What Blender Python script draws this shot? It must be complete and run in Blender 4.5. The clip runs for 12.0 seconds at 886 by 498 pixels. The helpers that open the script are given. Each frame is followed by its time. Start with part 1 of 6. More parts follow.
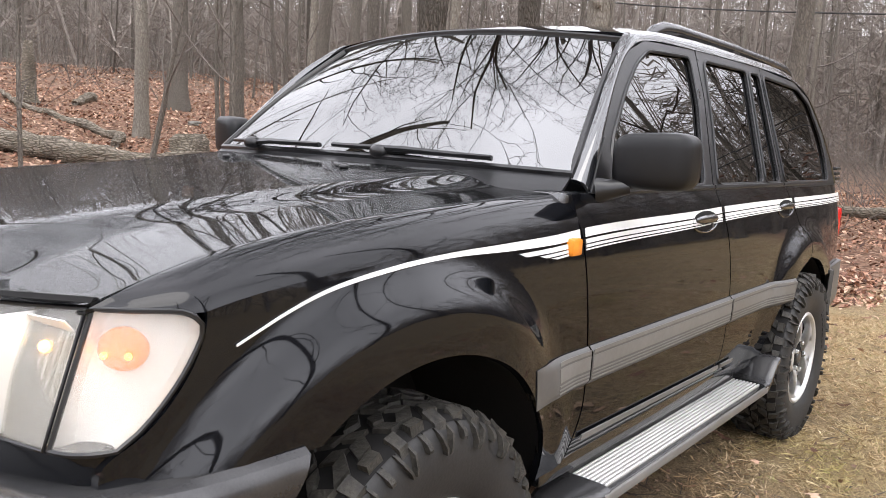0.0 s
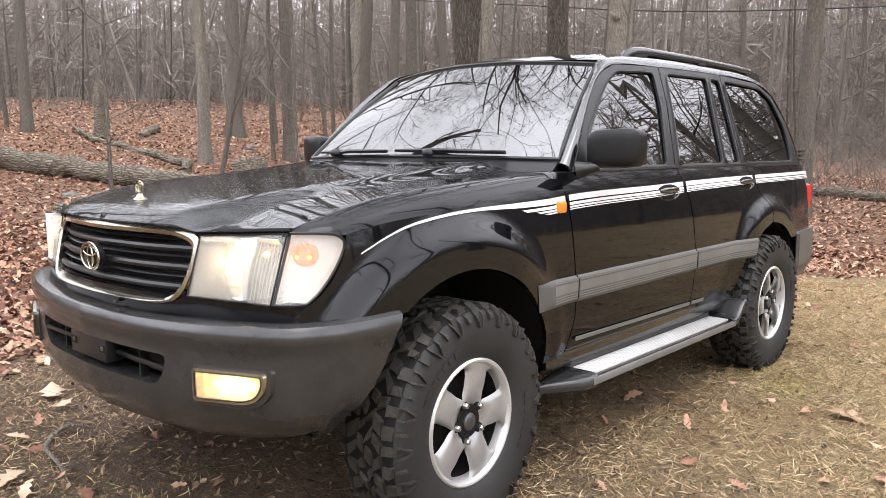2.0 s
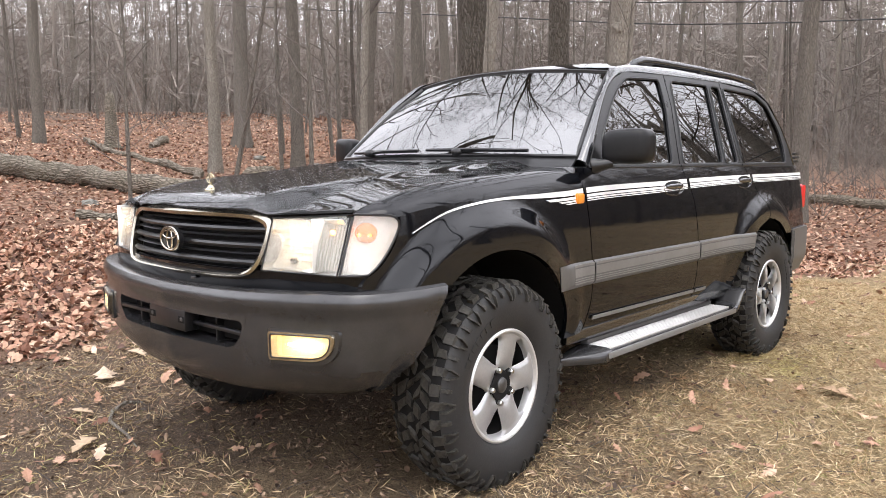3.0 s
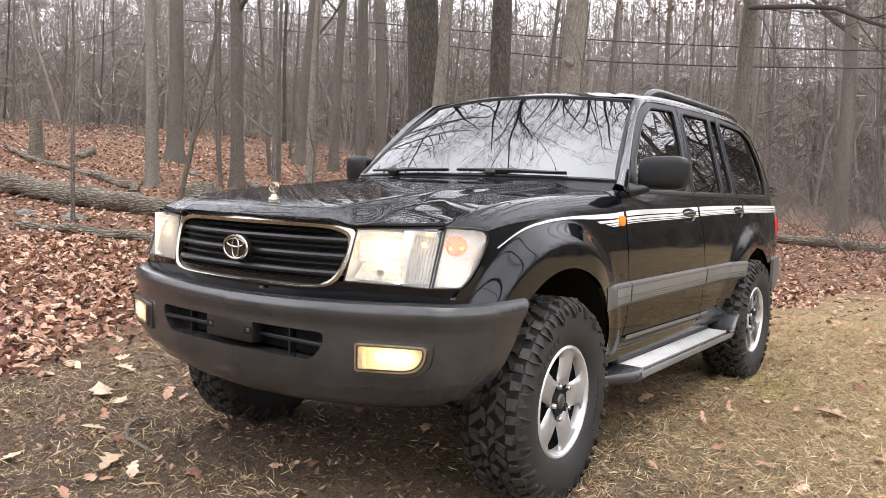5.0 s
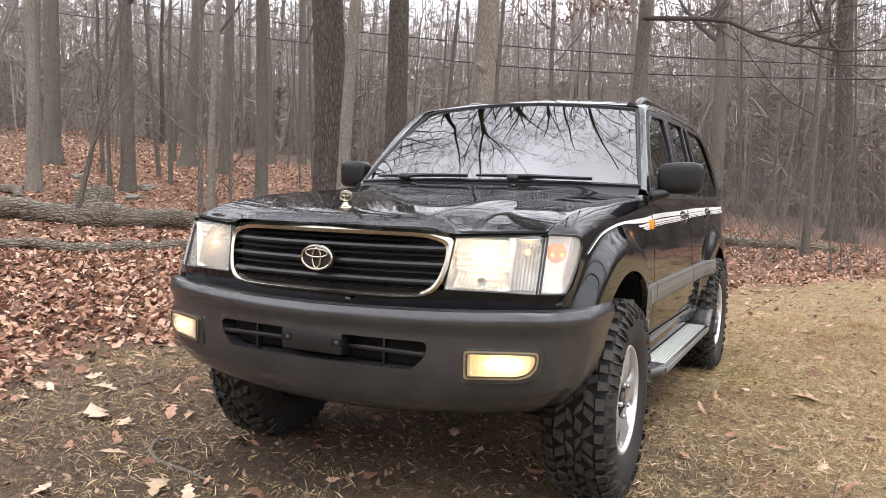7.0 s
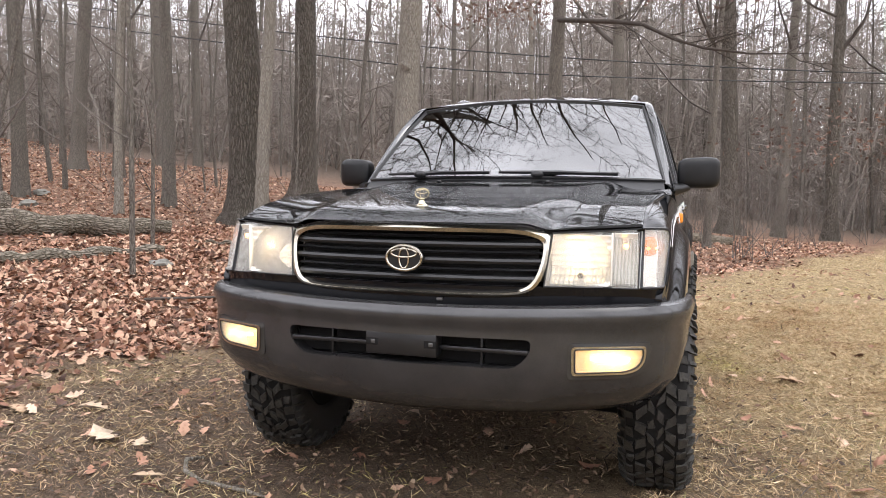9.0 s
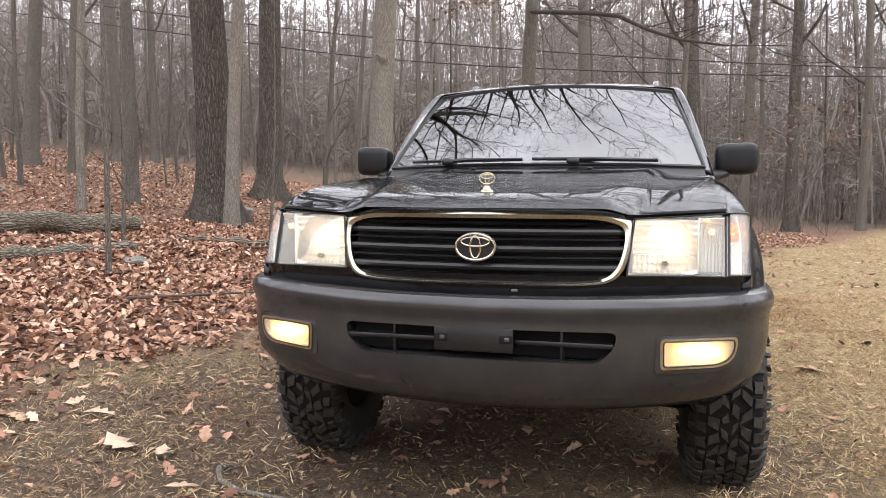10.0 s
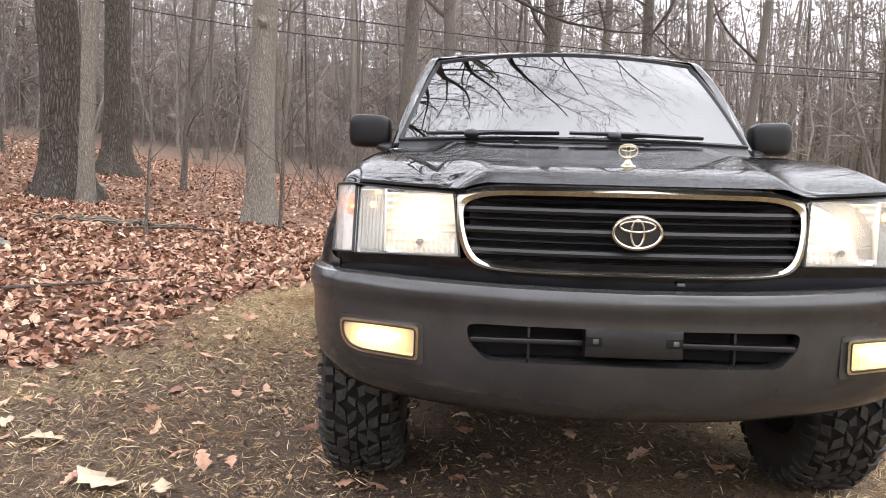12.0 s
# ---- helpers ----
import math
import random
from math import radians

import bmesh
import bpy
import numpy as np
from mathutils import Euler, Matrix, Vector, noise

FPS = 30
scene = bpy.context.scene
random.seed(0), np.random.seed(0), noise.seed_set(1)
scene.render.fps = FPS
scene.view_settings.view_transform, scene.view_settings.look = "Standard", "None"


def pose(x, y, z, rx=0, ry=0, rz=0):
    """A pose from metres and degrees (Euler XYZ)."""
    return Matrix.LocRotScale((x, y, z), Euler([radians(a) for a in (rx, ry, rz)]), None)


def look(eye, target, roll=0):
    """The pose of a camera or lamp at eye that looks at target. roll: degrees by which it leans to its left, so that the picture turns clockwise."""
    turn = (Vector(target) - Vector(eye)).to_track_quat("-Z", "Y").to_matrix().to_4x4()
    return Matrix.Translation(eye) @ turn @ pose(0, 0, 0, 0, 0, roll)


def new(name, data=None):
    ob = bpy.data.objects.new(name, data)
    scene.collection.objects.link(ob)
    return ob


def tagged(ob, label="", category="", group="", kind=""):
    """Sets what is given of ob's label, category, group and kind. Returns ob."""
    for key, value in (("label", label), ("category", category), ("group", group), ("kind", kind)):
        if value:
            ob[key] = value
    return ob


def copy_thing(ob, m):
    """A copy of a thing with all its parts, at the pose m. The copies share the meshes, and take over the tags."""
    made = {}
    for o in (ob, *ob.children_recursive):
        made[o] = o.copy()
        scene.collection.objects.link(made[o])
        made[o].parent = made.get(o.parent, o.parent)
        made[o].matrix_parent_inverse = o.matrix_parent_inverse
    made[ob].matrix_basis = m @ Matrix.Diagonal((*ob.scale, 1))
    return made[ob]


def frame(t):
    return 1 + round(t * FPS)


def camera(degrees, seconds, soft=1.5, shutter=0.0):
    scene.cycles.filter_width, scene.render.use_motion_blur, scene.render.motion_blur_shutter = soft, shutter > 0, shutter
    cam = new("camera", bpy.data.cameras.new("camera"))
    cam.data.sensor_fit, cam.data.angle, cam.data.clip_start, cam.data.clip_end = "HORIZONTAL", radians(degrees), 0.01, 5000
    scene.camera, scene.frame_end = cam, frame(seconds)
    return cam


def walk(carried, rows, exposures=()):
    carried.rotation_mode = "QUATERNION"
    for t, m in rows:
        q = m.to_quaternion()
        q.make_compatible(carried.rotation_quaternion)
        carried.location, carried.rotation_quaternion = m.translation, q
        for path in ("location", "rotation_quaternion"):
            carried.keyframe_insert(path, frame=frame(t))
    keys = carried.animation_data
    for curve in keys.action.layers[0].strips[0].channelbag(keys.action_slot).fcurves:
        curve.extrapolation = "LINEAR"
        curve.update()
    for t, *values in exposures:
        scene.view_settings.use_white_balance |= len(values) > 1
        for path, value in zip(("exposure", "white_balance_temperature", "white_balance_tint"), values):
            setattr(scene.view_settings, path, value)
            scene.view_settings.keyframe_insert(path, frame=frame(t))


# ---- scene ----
cam = camera(59.2, 12.0, soft=0.7)
PATH = [
    (0, (1.919, -1.199, 1.394), (0.676, 0.342, 1.113), 3.0),
    (0.5, (2.148, -1.395, 1.39), (0.852, 0.105, 1.126), 2.2),
    (1, (2.359, -1.583, 1.398), (1.037, -0.105, 1.139), 1.3),
    (1.5, (2.542, -1.757, 1.38), (1.211, -0.287, 1.124), 0.5),
    (2, (2.652, -2.01, 1.354), (1.316, -0.543, 1.103), -0.2),
    (2.5, (2.703, -2.204, 1.324), (1.369, -0.734, 1.084), -0.4),
    (3, (2.799, -2.39, 1.289), (1.464, -0.918, 1.069), -0.3),
    (3.2, (2.832, -2.428, 1.282), (1.494, -0.956, 1.071), -0.2),
    (4.8, (2.452, -2.784, 1.252), (1.256, -1.19, 1.094), 1.8),
    (5, (2.355, -2.792, 1.245), (1.185, -1.177, 1.093), 1.9),
    (5.5, (2.204, -2.87, 1.246), (1.086, -1.218, 1.097), 1.8),
    (6, (2.018, -3.075, 1.251), (0.972, -1.378, 1.101), 1.6),
    (6.5, (1.878, -3.156, 1.244), (0.899, -1.418, 1.095), 1.5),
    (7, (1.686, -3.227, 1.247), (0.798, -1.44, 1.107), 1.5),
    (7.2, (1.617, -3.284, 1.243), (0.761, -1.482, 1.111), 1.4),
    (8.8, (1.039, -3.474, 1.215), (0.404, -1.582, 1.089), 0.7),
    (9, (0.984, -3.45, 1.219), (0.366, -1.553, 1.086), 0.6),
    (9.5, (0.768, -3.44, 1.19), (0.197, -1.528, 1.05), 0.3),
    (10, (0.548, -3.384, 1.181), (0.042, -1.455, 1.037), 0.2),
    (10.5, (0.346, -3.237, 1.161), (-0.093, -1.291, 1.012), 0.4),
    (11, (0.107, -3.148, 1.156), (-0.227, -1.182, 0.999), 0.9),
    (11.5, (-0.157, -3.113, 1.168), (-0.38, -1.133, 0.998), 1.3),
    (12, (-0.44, -3.023, 1.146), (-0.524, -1.034, 0.959), 1.4),
]
walk(cam, [(t, look(eye, target, roll)) for t, eye, target, roll in PATH], [(0, 0.12), (3, 0.12), (5.5, 0.06), (9.5, 0.0), (11, 0.05), (12, 0.18)])

# ---- sky and light: a bright overcast winter day ----
world = bpy.data.worlds.new("overcast_sky")
scene.world = world
world.use_nodes = True
wn = world.node_tree
wn.nodes.clear()
sky = wn.nodes.new("ShaderNodeTexSky")
sky.sky_type, sky.sun_disc = "NISHITA", False
sky.sun_elevation, sky.sun_rotation = radians(64), radians(126)
sky.air_density, sky.dust_density, sky.ozone_density = 1.0, 4.0, 1.0
grey = wn.nodes.new("ShaderNodeHueSaturation")
grey.inputs["Saturation"].default_value = 0.16
cloud = wn.nodes.new("ShaderNodeTexNoise")
cloud.inputs["Scale"].default_value, cloud.inputs["Detail"].default_value = 2.2, 5.0
ramp = wn.nodes.new("ShaderNodeMapRange")
ramp.inputs["From Min"].default_value, ramp.inputs["From Max"].default_value = 0.3, 0.7
ramp.inputs["To Min"].default_value, ramp.inputs["To Max"].default_value = 0.72, 1.2
layer = wn.nodes.new("ShaderNodeMix")
layer.data_type, layer.blend_type = "RGBA", "MULTIPLY"
layer.inputs["Factor"].default_value = 1.0
back = wn.nodes.new("ShaderNodeBackground")
back.inputs["Strength"].default_value = 0.19
wout = wn.nodes.new("ShaderNodeOutputWorld")
wn.links.new(sky.outputs["Color"], grey.inputs["Color"])
wn.links.new(cloud.outputs[0], ramp.inputs["Value"])
deck = wn.nodes.new("ShaderNodeMix")  # the even grey of the cloud deck over the clear sky behind it
deck.data_type = "RGBA"
deck.inputs["Factor"].default_value = 0.9
deck.inputs[7].default_value = (16.25, 16.2, 17.5, 1)
wn.links.new(grey.outputs["Color"], deck.inputs[6])
wn.links.new(deck.outputs[2], layer.inputs[6])
wn.links.new(ramp.outputs["Result"], layer.inputs[7])
wn.links.new(layer.outputs[2], back.inputs["Color"])
wn.links.new(back.outputs["Background"], wout.inputs["Surface"])

sun = new("sun", bpy.data.lights.new("sun", "SUN"))
sun.data.energy, sun.data.angle, sun.data.color = 1.0, radians(40), (1.0, 0.96, 0.9)
sun.matrix_world = look((3.5, -2.5, 9), (0, 0, 0))

# ---- materials ----
def nodes_of(name):
    m = bpy.data.materials.new(name)
    m.use_nodes = True
    nt = m.node_tree
    return m, nt, nt.nodes["Principled BSDF"]


def coords(nt, scale=(1, 1, 1), space="Object"):
    tc = nt.nodes.new("ShaderNodeTexCoord")
    mp = nt.nodes.new("ShaderNodeMapping")
    mp.inputs["Scale"].default_value = scale
    nt.links.new(tc.outputs[space], mp.inputs["Vector"])
    return mp.outputs["Vector"]


def noise_tex(nt, vec, scale, detail=4.0, rough=0.55):
    n = nt.nodes.new("ShaderNodeTexNoise")
    n.inputs["Scale"].default_value, n.inputs["Detail"].default_value, n.inputs["Roughness"].default_value = scale, detail, rough
    nt.links.new(vec, n.inputs["Vector"])
    return n.outputs[0]


def ramp_of(nt, fac, stops):
    r = nt.nodes.new("ShaderNodeValToRGB")
    el = r.color_ramp.elements
    while len(el) < len(stops):
        el.new(0.5)
    for e, (p, c) in zip(el, stops):
        e.position, e.color = p, (*c, 1) if len(c) == 3 else c
    nt.links.new(fac, r.inputs["Fac"])
    return r.outputs["Color"]


def mixed(nt, fac, a, b, mode="MIX"):
    m = nt.nodes.new("ShaderNodeMix")
    m.data_type, m.blend_type = "RGBA", mode
    for socket, v in ((0, fac), (6, a), (7, b)):
        if isinstance(v, (int, float)):
            m.inputs[socket].default_value = v
        elif isinstance(v, tuple):
            m.inputs[socket].default_value = (*v, 1)
        else:
            nt.links.new(v, m.inputs[socket])
    return m.outputs[2]


def spread(nt, fac, lo, hi):
    r = nt.nodes.new("ShaderNodeMapRange")
    r.inputs["To Min"].default_value, r.inputs["To Max"].default_value = lo, hi
    nt.links.new(fac, r.inputs["Value"])
    return r.outputs["Result"]


def bumped(nt, bsdf, height, strength, distance):
    b = nt.nodes.new("ShaderNodeBump")
    b.inputs["Strength"].default_value, b.inputs["Distance"].default_value = strength, distance
    nt.links.new(height, b.inputs["Height"])
    nt.links.new(b.outputs["Normal"], bsdf.inputs["Normal"])


def surface(name, dark, light, rough=(0.4, 0.6), metal=0.0, big=3.0, fine=60.0, bump=0.0, dist=0.002, coat=0.0, spec=0.5, film=0.015, ior=1.75):
    """A plain worn surface: colour varies over large patches and fine grain, roughness with it."""
    m, nt, b = nodes_of(name)
    v = coords(nt)
    n1, n2 = noise_tex(nt, v, big), noise_tex(nt, v, fine)
    col = ramp_of(nt, n1, [(0.3, dark), (0.7, light)])
    col = mixed(nt, 0.35, col, ramp_of(nt, n2, [(0.3, dark), (0.7, light)]))
    nt.links.new(col, b.inputs["Base Color"])
    nt.links.new(spread(nt, n1, *rough), b.inputs["Roughness"])
    b.inputs["Metallic"].default_value = metal
    b.inputs["Coat Weight"].default_value = coat
    b.inputs["Coat Roughness"].default_value = film
    b.inputs["Coat IOR"].default_value = ior
    b.inputs["Specular IOR Level"].default_value = spec
    if bump:
        bumped(nt, b, n2, bump, dist)
    return m


def pane(name, tint, ior, rough=0.0, dusty=0.0):
    """A thin sheet of glass: it lets tinted light straight through and mirrors by Fresnel."""
    m, nt, b = nodes_of(name)
    nt.nodes.remove(b)
    fr = nt.nodes.new("ShaderNodeFresnel")
    fr.inputs["IOR"].default_value = ior
    tr = nt.nodes.new("ShaderNodeBsdfTransparent")
    tr.inputs["Color"].default_value = (*tint, 1)
    gl = nt.nodes.new("ShaderNodeBsdfGlossy")
    gl.inputs["Roughness"].default_value = rough
    mx = nt.nodes.new("ShaderNodeMixShader")
    nt.links.new(fr.outputs[0], mx.inputs[0])
    nt.links.new(tr.outputs[0], mx.inputs[1])
    nt.links.new(gl.outputs[0], mx.inputs[2])
    last = mx
    if dusty:  # a film of haze that scatters light
        df, tl, ad, hz = (nt.nodes.new(k) for k in ("ShaderNodeBsdfDiffuse", "ShaderNodeBsdfTranslucent", "ShaderNodeMixShader", "ShaderNodeMixShader"))
        for q in (df, tl):
            q.inputs["Color"].default_value = (0.86, 0.84, 0.8, 1)
        hz.inputs[0].default_value = dusty
        nt.links.new(df.outputs[0], ad.inputs[1])
        nt.links.new(tl.outputs[0], ad.inputs[2])
        nt.links.new(mx.outputs[0], hz.inputs[1])
        nt.links.new(ad.outputs[0], hz.inputs[2])
        last = hz
    nt.links.new(last.outputs[0], nt.nodes["Material Output"].inputs["Surface"])
    return m


def lamp_glow(name, colour, strength):
    m, nt, b = nodes_of(name)
    b.inputs["Base Color"].default_value = (*colour, 1)
    b.inputs["Emission Color"].default_value = (*colour, 1)
    b.inputs["Emission Strength"].default_value = strength
    return m


def bark(name, dark, light, patch, ridge=26.0, deep=0.03, along=0.16, lie=None):
    """Furrowed bark: long upright ridges broken by cross cracks, with lichen patches."""
    m, nt, b = nodes_of(name)
    v = coords(nt, lie or (1, 1, along))
    wob = coords(nt, (1, 1, 1))
    vo = nt.nodes.new("ShaderNodeTexVoronoi")
    vo.feature = "DISTANCE_TO_EDGE"
    vo.inputs["Scale"].default_value = ridge
    warp = nt.nodes.new("ShaderNodeVectorMath")
    warp.operation = "MULTIPLY_ADD"
    n0 = nt.nodes.new("ShaderNodeTexNoise")
    n0.inputs["Scale"].default_value = 7.0
    nt.links.new(v, n0.inputs["Vector"])
    warp.inputs[1].default_value = (0.12, 0.12, 0.12)
    nt.links.new(n0.outputs["Color"], warp.inputs[0])
    nt.links.new(v, warp.inputs[2])
    nt.links.new(warp.outputs[0], vo.inputs["Vector"])
    fine = noise_tex(nt, wob, 45.0, 6.0, 0.65)
    big = noise_tex(nt, wob, 1.6, 3.0)
    rid = ramp_of(nt, vo.outputs["Distance"], [(0.0, dark), (0.22, light)])
    col = mixed(nt, 0.45, rid, ramp_of(nt, fine, [(0.35, dark), (0.7, light)]))
    col = mixed(nt, spread(nt, big, -0.35, 0.75), col, patch)
    nt.links.new(col, b.inputs["Base Color"])
    b.inputs["Roughness"].default_value = 0.92
    b.inputs["Specular IOR Level"].default_value = 0.15
    hgt = mixed(nt, 0.3, ramp_of(nt, vo.outputs["Distance"], [(0.0, (0, 0, 0)), (0.25, (1, 1, 1))]), fine)
    bumped(nt, b, hgt, 0.9, deep)
    return m


def litter(name, stops, rough=0.75, island=True, patches=()):
    """Dead leaves or blades: every piece takes its own colour out of the ramp; patches tint whole areas."""
    m, nt, b = nodes_of(name)
    geo = nt.nodes.new("ShaderNodeNewGeometry" if island else "ShaderNodeObjectInfo")
    col = ramp_of(nt, geo.outputs["Random Per Island" if island else "Random"], stops)
    v = coords(nt)
    col = mixed(nt, 0.5, col, ramp_of(nt, noise_tex(nt, v, 35.0), [(0.3, (0.35, 0.3, 0.27)), (0.7, (1.15, 1.1, 1.05))]), "MULTIPLY")
    for size, seed_shift, tint, lo, hi in patches:
        shift = nt.nodes.new("ShaderNodeVectorMath")
        shift.inputs[1].default_value = (seed_shift, 0, 0)
        nt.links.new(v, shift.inputs[0])
        area = nt.nodes.new("ShaderNodeMapRange")
        area.inputs["From Min"].default_value, area.inputs["From Max"].default_value = lo, hi
        nt.links.new(noise_tex(nt, shift.outputs[0], size, 5.0, 0.6), area.inputs["Value"])
        col = mixed(nt, area.outputs["Result"], col, mixed(nt, 1.0, col, tint, "MULTIPLY"))
    nt.links.new(col, b.inputs["Base Color"])
    b.inputs["Roughness"].default_value = rough
    b.inputs["Specular IOR Level"].default_value = 0.3
    return m


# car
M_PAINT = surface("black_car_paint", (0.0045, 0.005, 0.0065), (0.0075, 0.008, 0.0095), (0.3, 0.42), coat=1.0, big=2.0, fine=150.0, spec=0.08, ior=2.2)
# same paint, colour and coat darkened to dim flanks and roof; dust softens it
M_FLANK = surface("dusty_shaded_black_paint", (0.0022, 0.0026, 0.004), (0.005, 0.0054, 0.0068), (0.3, 0.42), coat=1.0, big=2.0, fine=150.0, spec=0.0, film=0.04, ior=1.45)
M_TRIM = surface("black_satin_trim", (0.008, 0.008, 0.009), (0.014, 0.014, 0.015), (0.24, 0.36), big=5.0, bump=0.15)
M_SATIN = surface("satin_black_plastic", (0.005, 0.005, 0.006), (0.009, 0.009, 0.0095), (0.32, 0.42), big=4.0, spec=0.3)
M_BUMPER = surface("charcoal_bumper_plastic", (0.02, 0.02, 0.0215), (0.038, 0.0375, 0.038), (0.13, 0.25), big=7.0, fine=220.0, bump=0.06, dist=0.001, spec=0.75)
M_MOULD = surface("grey_body_moulding", (0.145, 0.142, 0.134), (0.21, 0.205, 0.196), (0.35, 0.5), metal=0.2, big=4.0)
M_MOULD2 = surface("dark_grey_moulding", (0.075, 0.073, 0.069), (0.105, 0.102, 0.098), (0.35, 0.5), big=4.0)
M_CHROME = surface("aged_chrome", (0.36, 0.325, 0.265), (0.6, 0.56, 0.48), (0.1, 0.28), metal=1.0, big=6.0)
M_SILVER = surface("silver_alloy", (0.6, 0.6, 0.6), (0.76, 0.76, 0.75), (0.24, 0.4), metal=0.55, big=8.0, fine=90.0)
M_ALU = surface("ribbed_aluminium", (0.56, 0.55, 0.535), (0.74, 0.73, 0.71), (0.3, 0.45), metal=0.35, big=6.0)
M_GOLD = surface("gold_plate", (0.45, 0.40, 0.27), (0.66, 0.60, 0.45), (0.1, 0.25), metal=1.0)
M_WHITE = surface("white_vinyl_stripe", (0.68, 0.68, 0.66), (0.8, 0.8, 0.78), (0.3, 0.4))
M_RUBBER = surface("tyre_rubber", (0.015, 0.015, 0.0155), (0.033, 0.032, 0.031), (0.5, 0.7), big=5.0, fine=120.0, bump=0.3, spec=0.4)
M_TREAD = surface("muddy_tread", (0.009, 0.009, 0.009), (0.055, 0.05, 0.041), (0.4, 0.8), big=34.0, fine=110.0, bump=0.9, dist=0.004, spec=0.4)
# black of the underparts; also paints shade into wheel recesses and tread grooves
M_DARK = surface("underbody_and_shade_black", (0.006, 0.006, 0.006), (0.013, 0.012, 0.012), (0.7, 0.9), big=6.0, spec=0.2)
M_STEEL = surface("dull_steel", (0.10, 0.10, 0.10), (0.2, 0.2, 0.2), (0.35, 0.55), metal=0.9)
M_SEAT = surface("grey_cloth", (0.06, 0.058, 0.055), (0.09, 0.088, 0.084), (0.8, 0.95))
M_REFLECTOR = surface("lamp_reflector", (0.9, 0.88, 0.84), (0.96, 0.95, 0.92), (0.12, 0.25), metal=0.3)
M_FOGBOWL = surface("fog_lamp_reflector", (0.85, 0.68, 0.38), (0.92, 0.78, 0.5), (0.3, 0.45), metal=0.2)
M_NUT = surface("bright_nut_steel", (0.4, 0.4, 0.4), (0.62, 0.62, 0.6), (0.2, 0.35), metal=0.9)
M_HOUSING = surface("pale_lamp_housing", (0.86, 0.86, 0.85), (0.93, 0.93, 0.92), (0.2, 0.35))
M_AMBER = surface("amber_plastic", (0.75, 0.22, 0.02), (0.9, 0.33, 0.04), (0.15, 0.25))
M_RED = surface("red_lamp_plastic", (0.45, 0.01, 0.01), (0.6, 0.03, 0.02), (0.1, 0.2))
M_GLASS = pane("windscreen_glass", (0.25, 0.27, 0.28), 3.3)
M_TINT = pane("tinted_side_glass", (0.045, 0.05, 0.05), 2.5)
M_LENS = pane("clear_lamp_lens", (0.93, 0.93, 0.91), 1.5, 0.02, 0.19)
M_FROST = pane("frosted_lamp_lens", (0.95, 0.95, 0.94), 1.3, 0.04, 0.22)
M_BULB = lamp_glow("headlamp_bulb", (1.0, 0.70, 0.36), 18.0)
M_FOG = lamp_glow("fog_lamp_bulb", (1.0, 0.72, 0.32), 24.0)
M_SIDE = lamp_glow("warm_side_bulb", (1.0, 0.5, 0.14), 5.0)
M_TURN = lamp_glow("amber_bulb", (1.0, 0.32, 0.03), 9.0)
# woods
M_OAK = bark("oak_bark", (0.03, 0.025, 0.021), (0.2, 0.172, 0.146), (0.14, 0.13, 0.105), 27.0, 0.06, along=0.2)
M_PALE = bark("pale_bark", (0.12, 0.103, 0.085), (0.36, 0.325, 0.275), (0.28, 0.26, 0.22), 40.0, 0.022, along=0.25)
M_GREY = bark("grey_bark", (0.075, 0.063, 0.054), (0.235, 0.207, 0.18), (0.18, 0.17, 0.14), 44.0, 0.02, along=0.22)
# twigs paled to paint in distance haze; saplings and brush share the colour
M_BRANCH = surface("haze_paled_twig_bark", (0.09, 0.076, 0.066), (0.19, 0.165, 0.145), (0.85, 0.95), big=1.0, fine=30.0, spec=0.2)
M_TWIG = surface("twig_bark", (0.045, 0.037, 0.032), (0.11, 0.094, 0.082), (0.85, 0.95), big=1.0, fine=30.0, spec=0.2)
# bark colour lightened in place of haze over the far woods
M_FAR = surface("hazed_far_bark", (0.2, 0.174, 0.153), (0.35, 0.312, 0.277), (0.9, 0.95), big=0.4, fine=9.0, spec=0.1)
M_LOG = bark("rotting_log_bark", (0.035, 0.028, 0.022), (0.36, 0.31, 0.25), (0.22, 0.2, 0.15), 30.0, 0.045, lie=(0.16, 0.4, 1.0))
M_LEAF = litter("oak_leaf_litter", [(0.0, (0.06, 0.034, 0.026)), (0.2, (0.2, 0.1, 0.068)), (0.45, (0.38, 0.205, 0.138)), (0.7, (0.52, 0.32, 0.222)), (0.88, (0.6, 0.42, 0.3)), (1.0, (0.72, 0.55, 0.42))])
M_CRUMB = litter("leaf_crumb", [(0.0, (0.06, 0.045, 0.035)), (0.3, (0.13, 0.08, 0.054)), (0.6, (0.22, 0.14, 0.094)), (0.85, (0.32, 0.22, 0.15)), (1.0, (0.46, 0.34, 0.24))])
M_LEAF2 = litter("pale_fallen_leaf", [(0.0, (0.42, 0.28, 0.17)), (0.5, (0.55, 0.42, 0.29)), (1.0, (0.62, 0.5, 0.38))], island=False)
M_BRUSHLEAF = litter("clinging_dead_leaf", [(0.0, (0.11, 0.066, 0.05)), (0.6, (0.2, 0.12, 0.09)), (1.0, (0.28, 0.185, 0.14))])
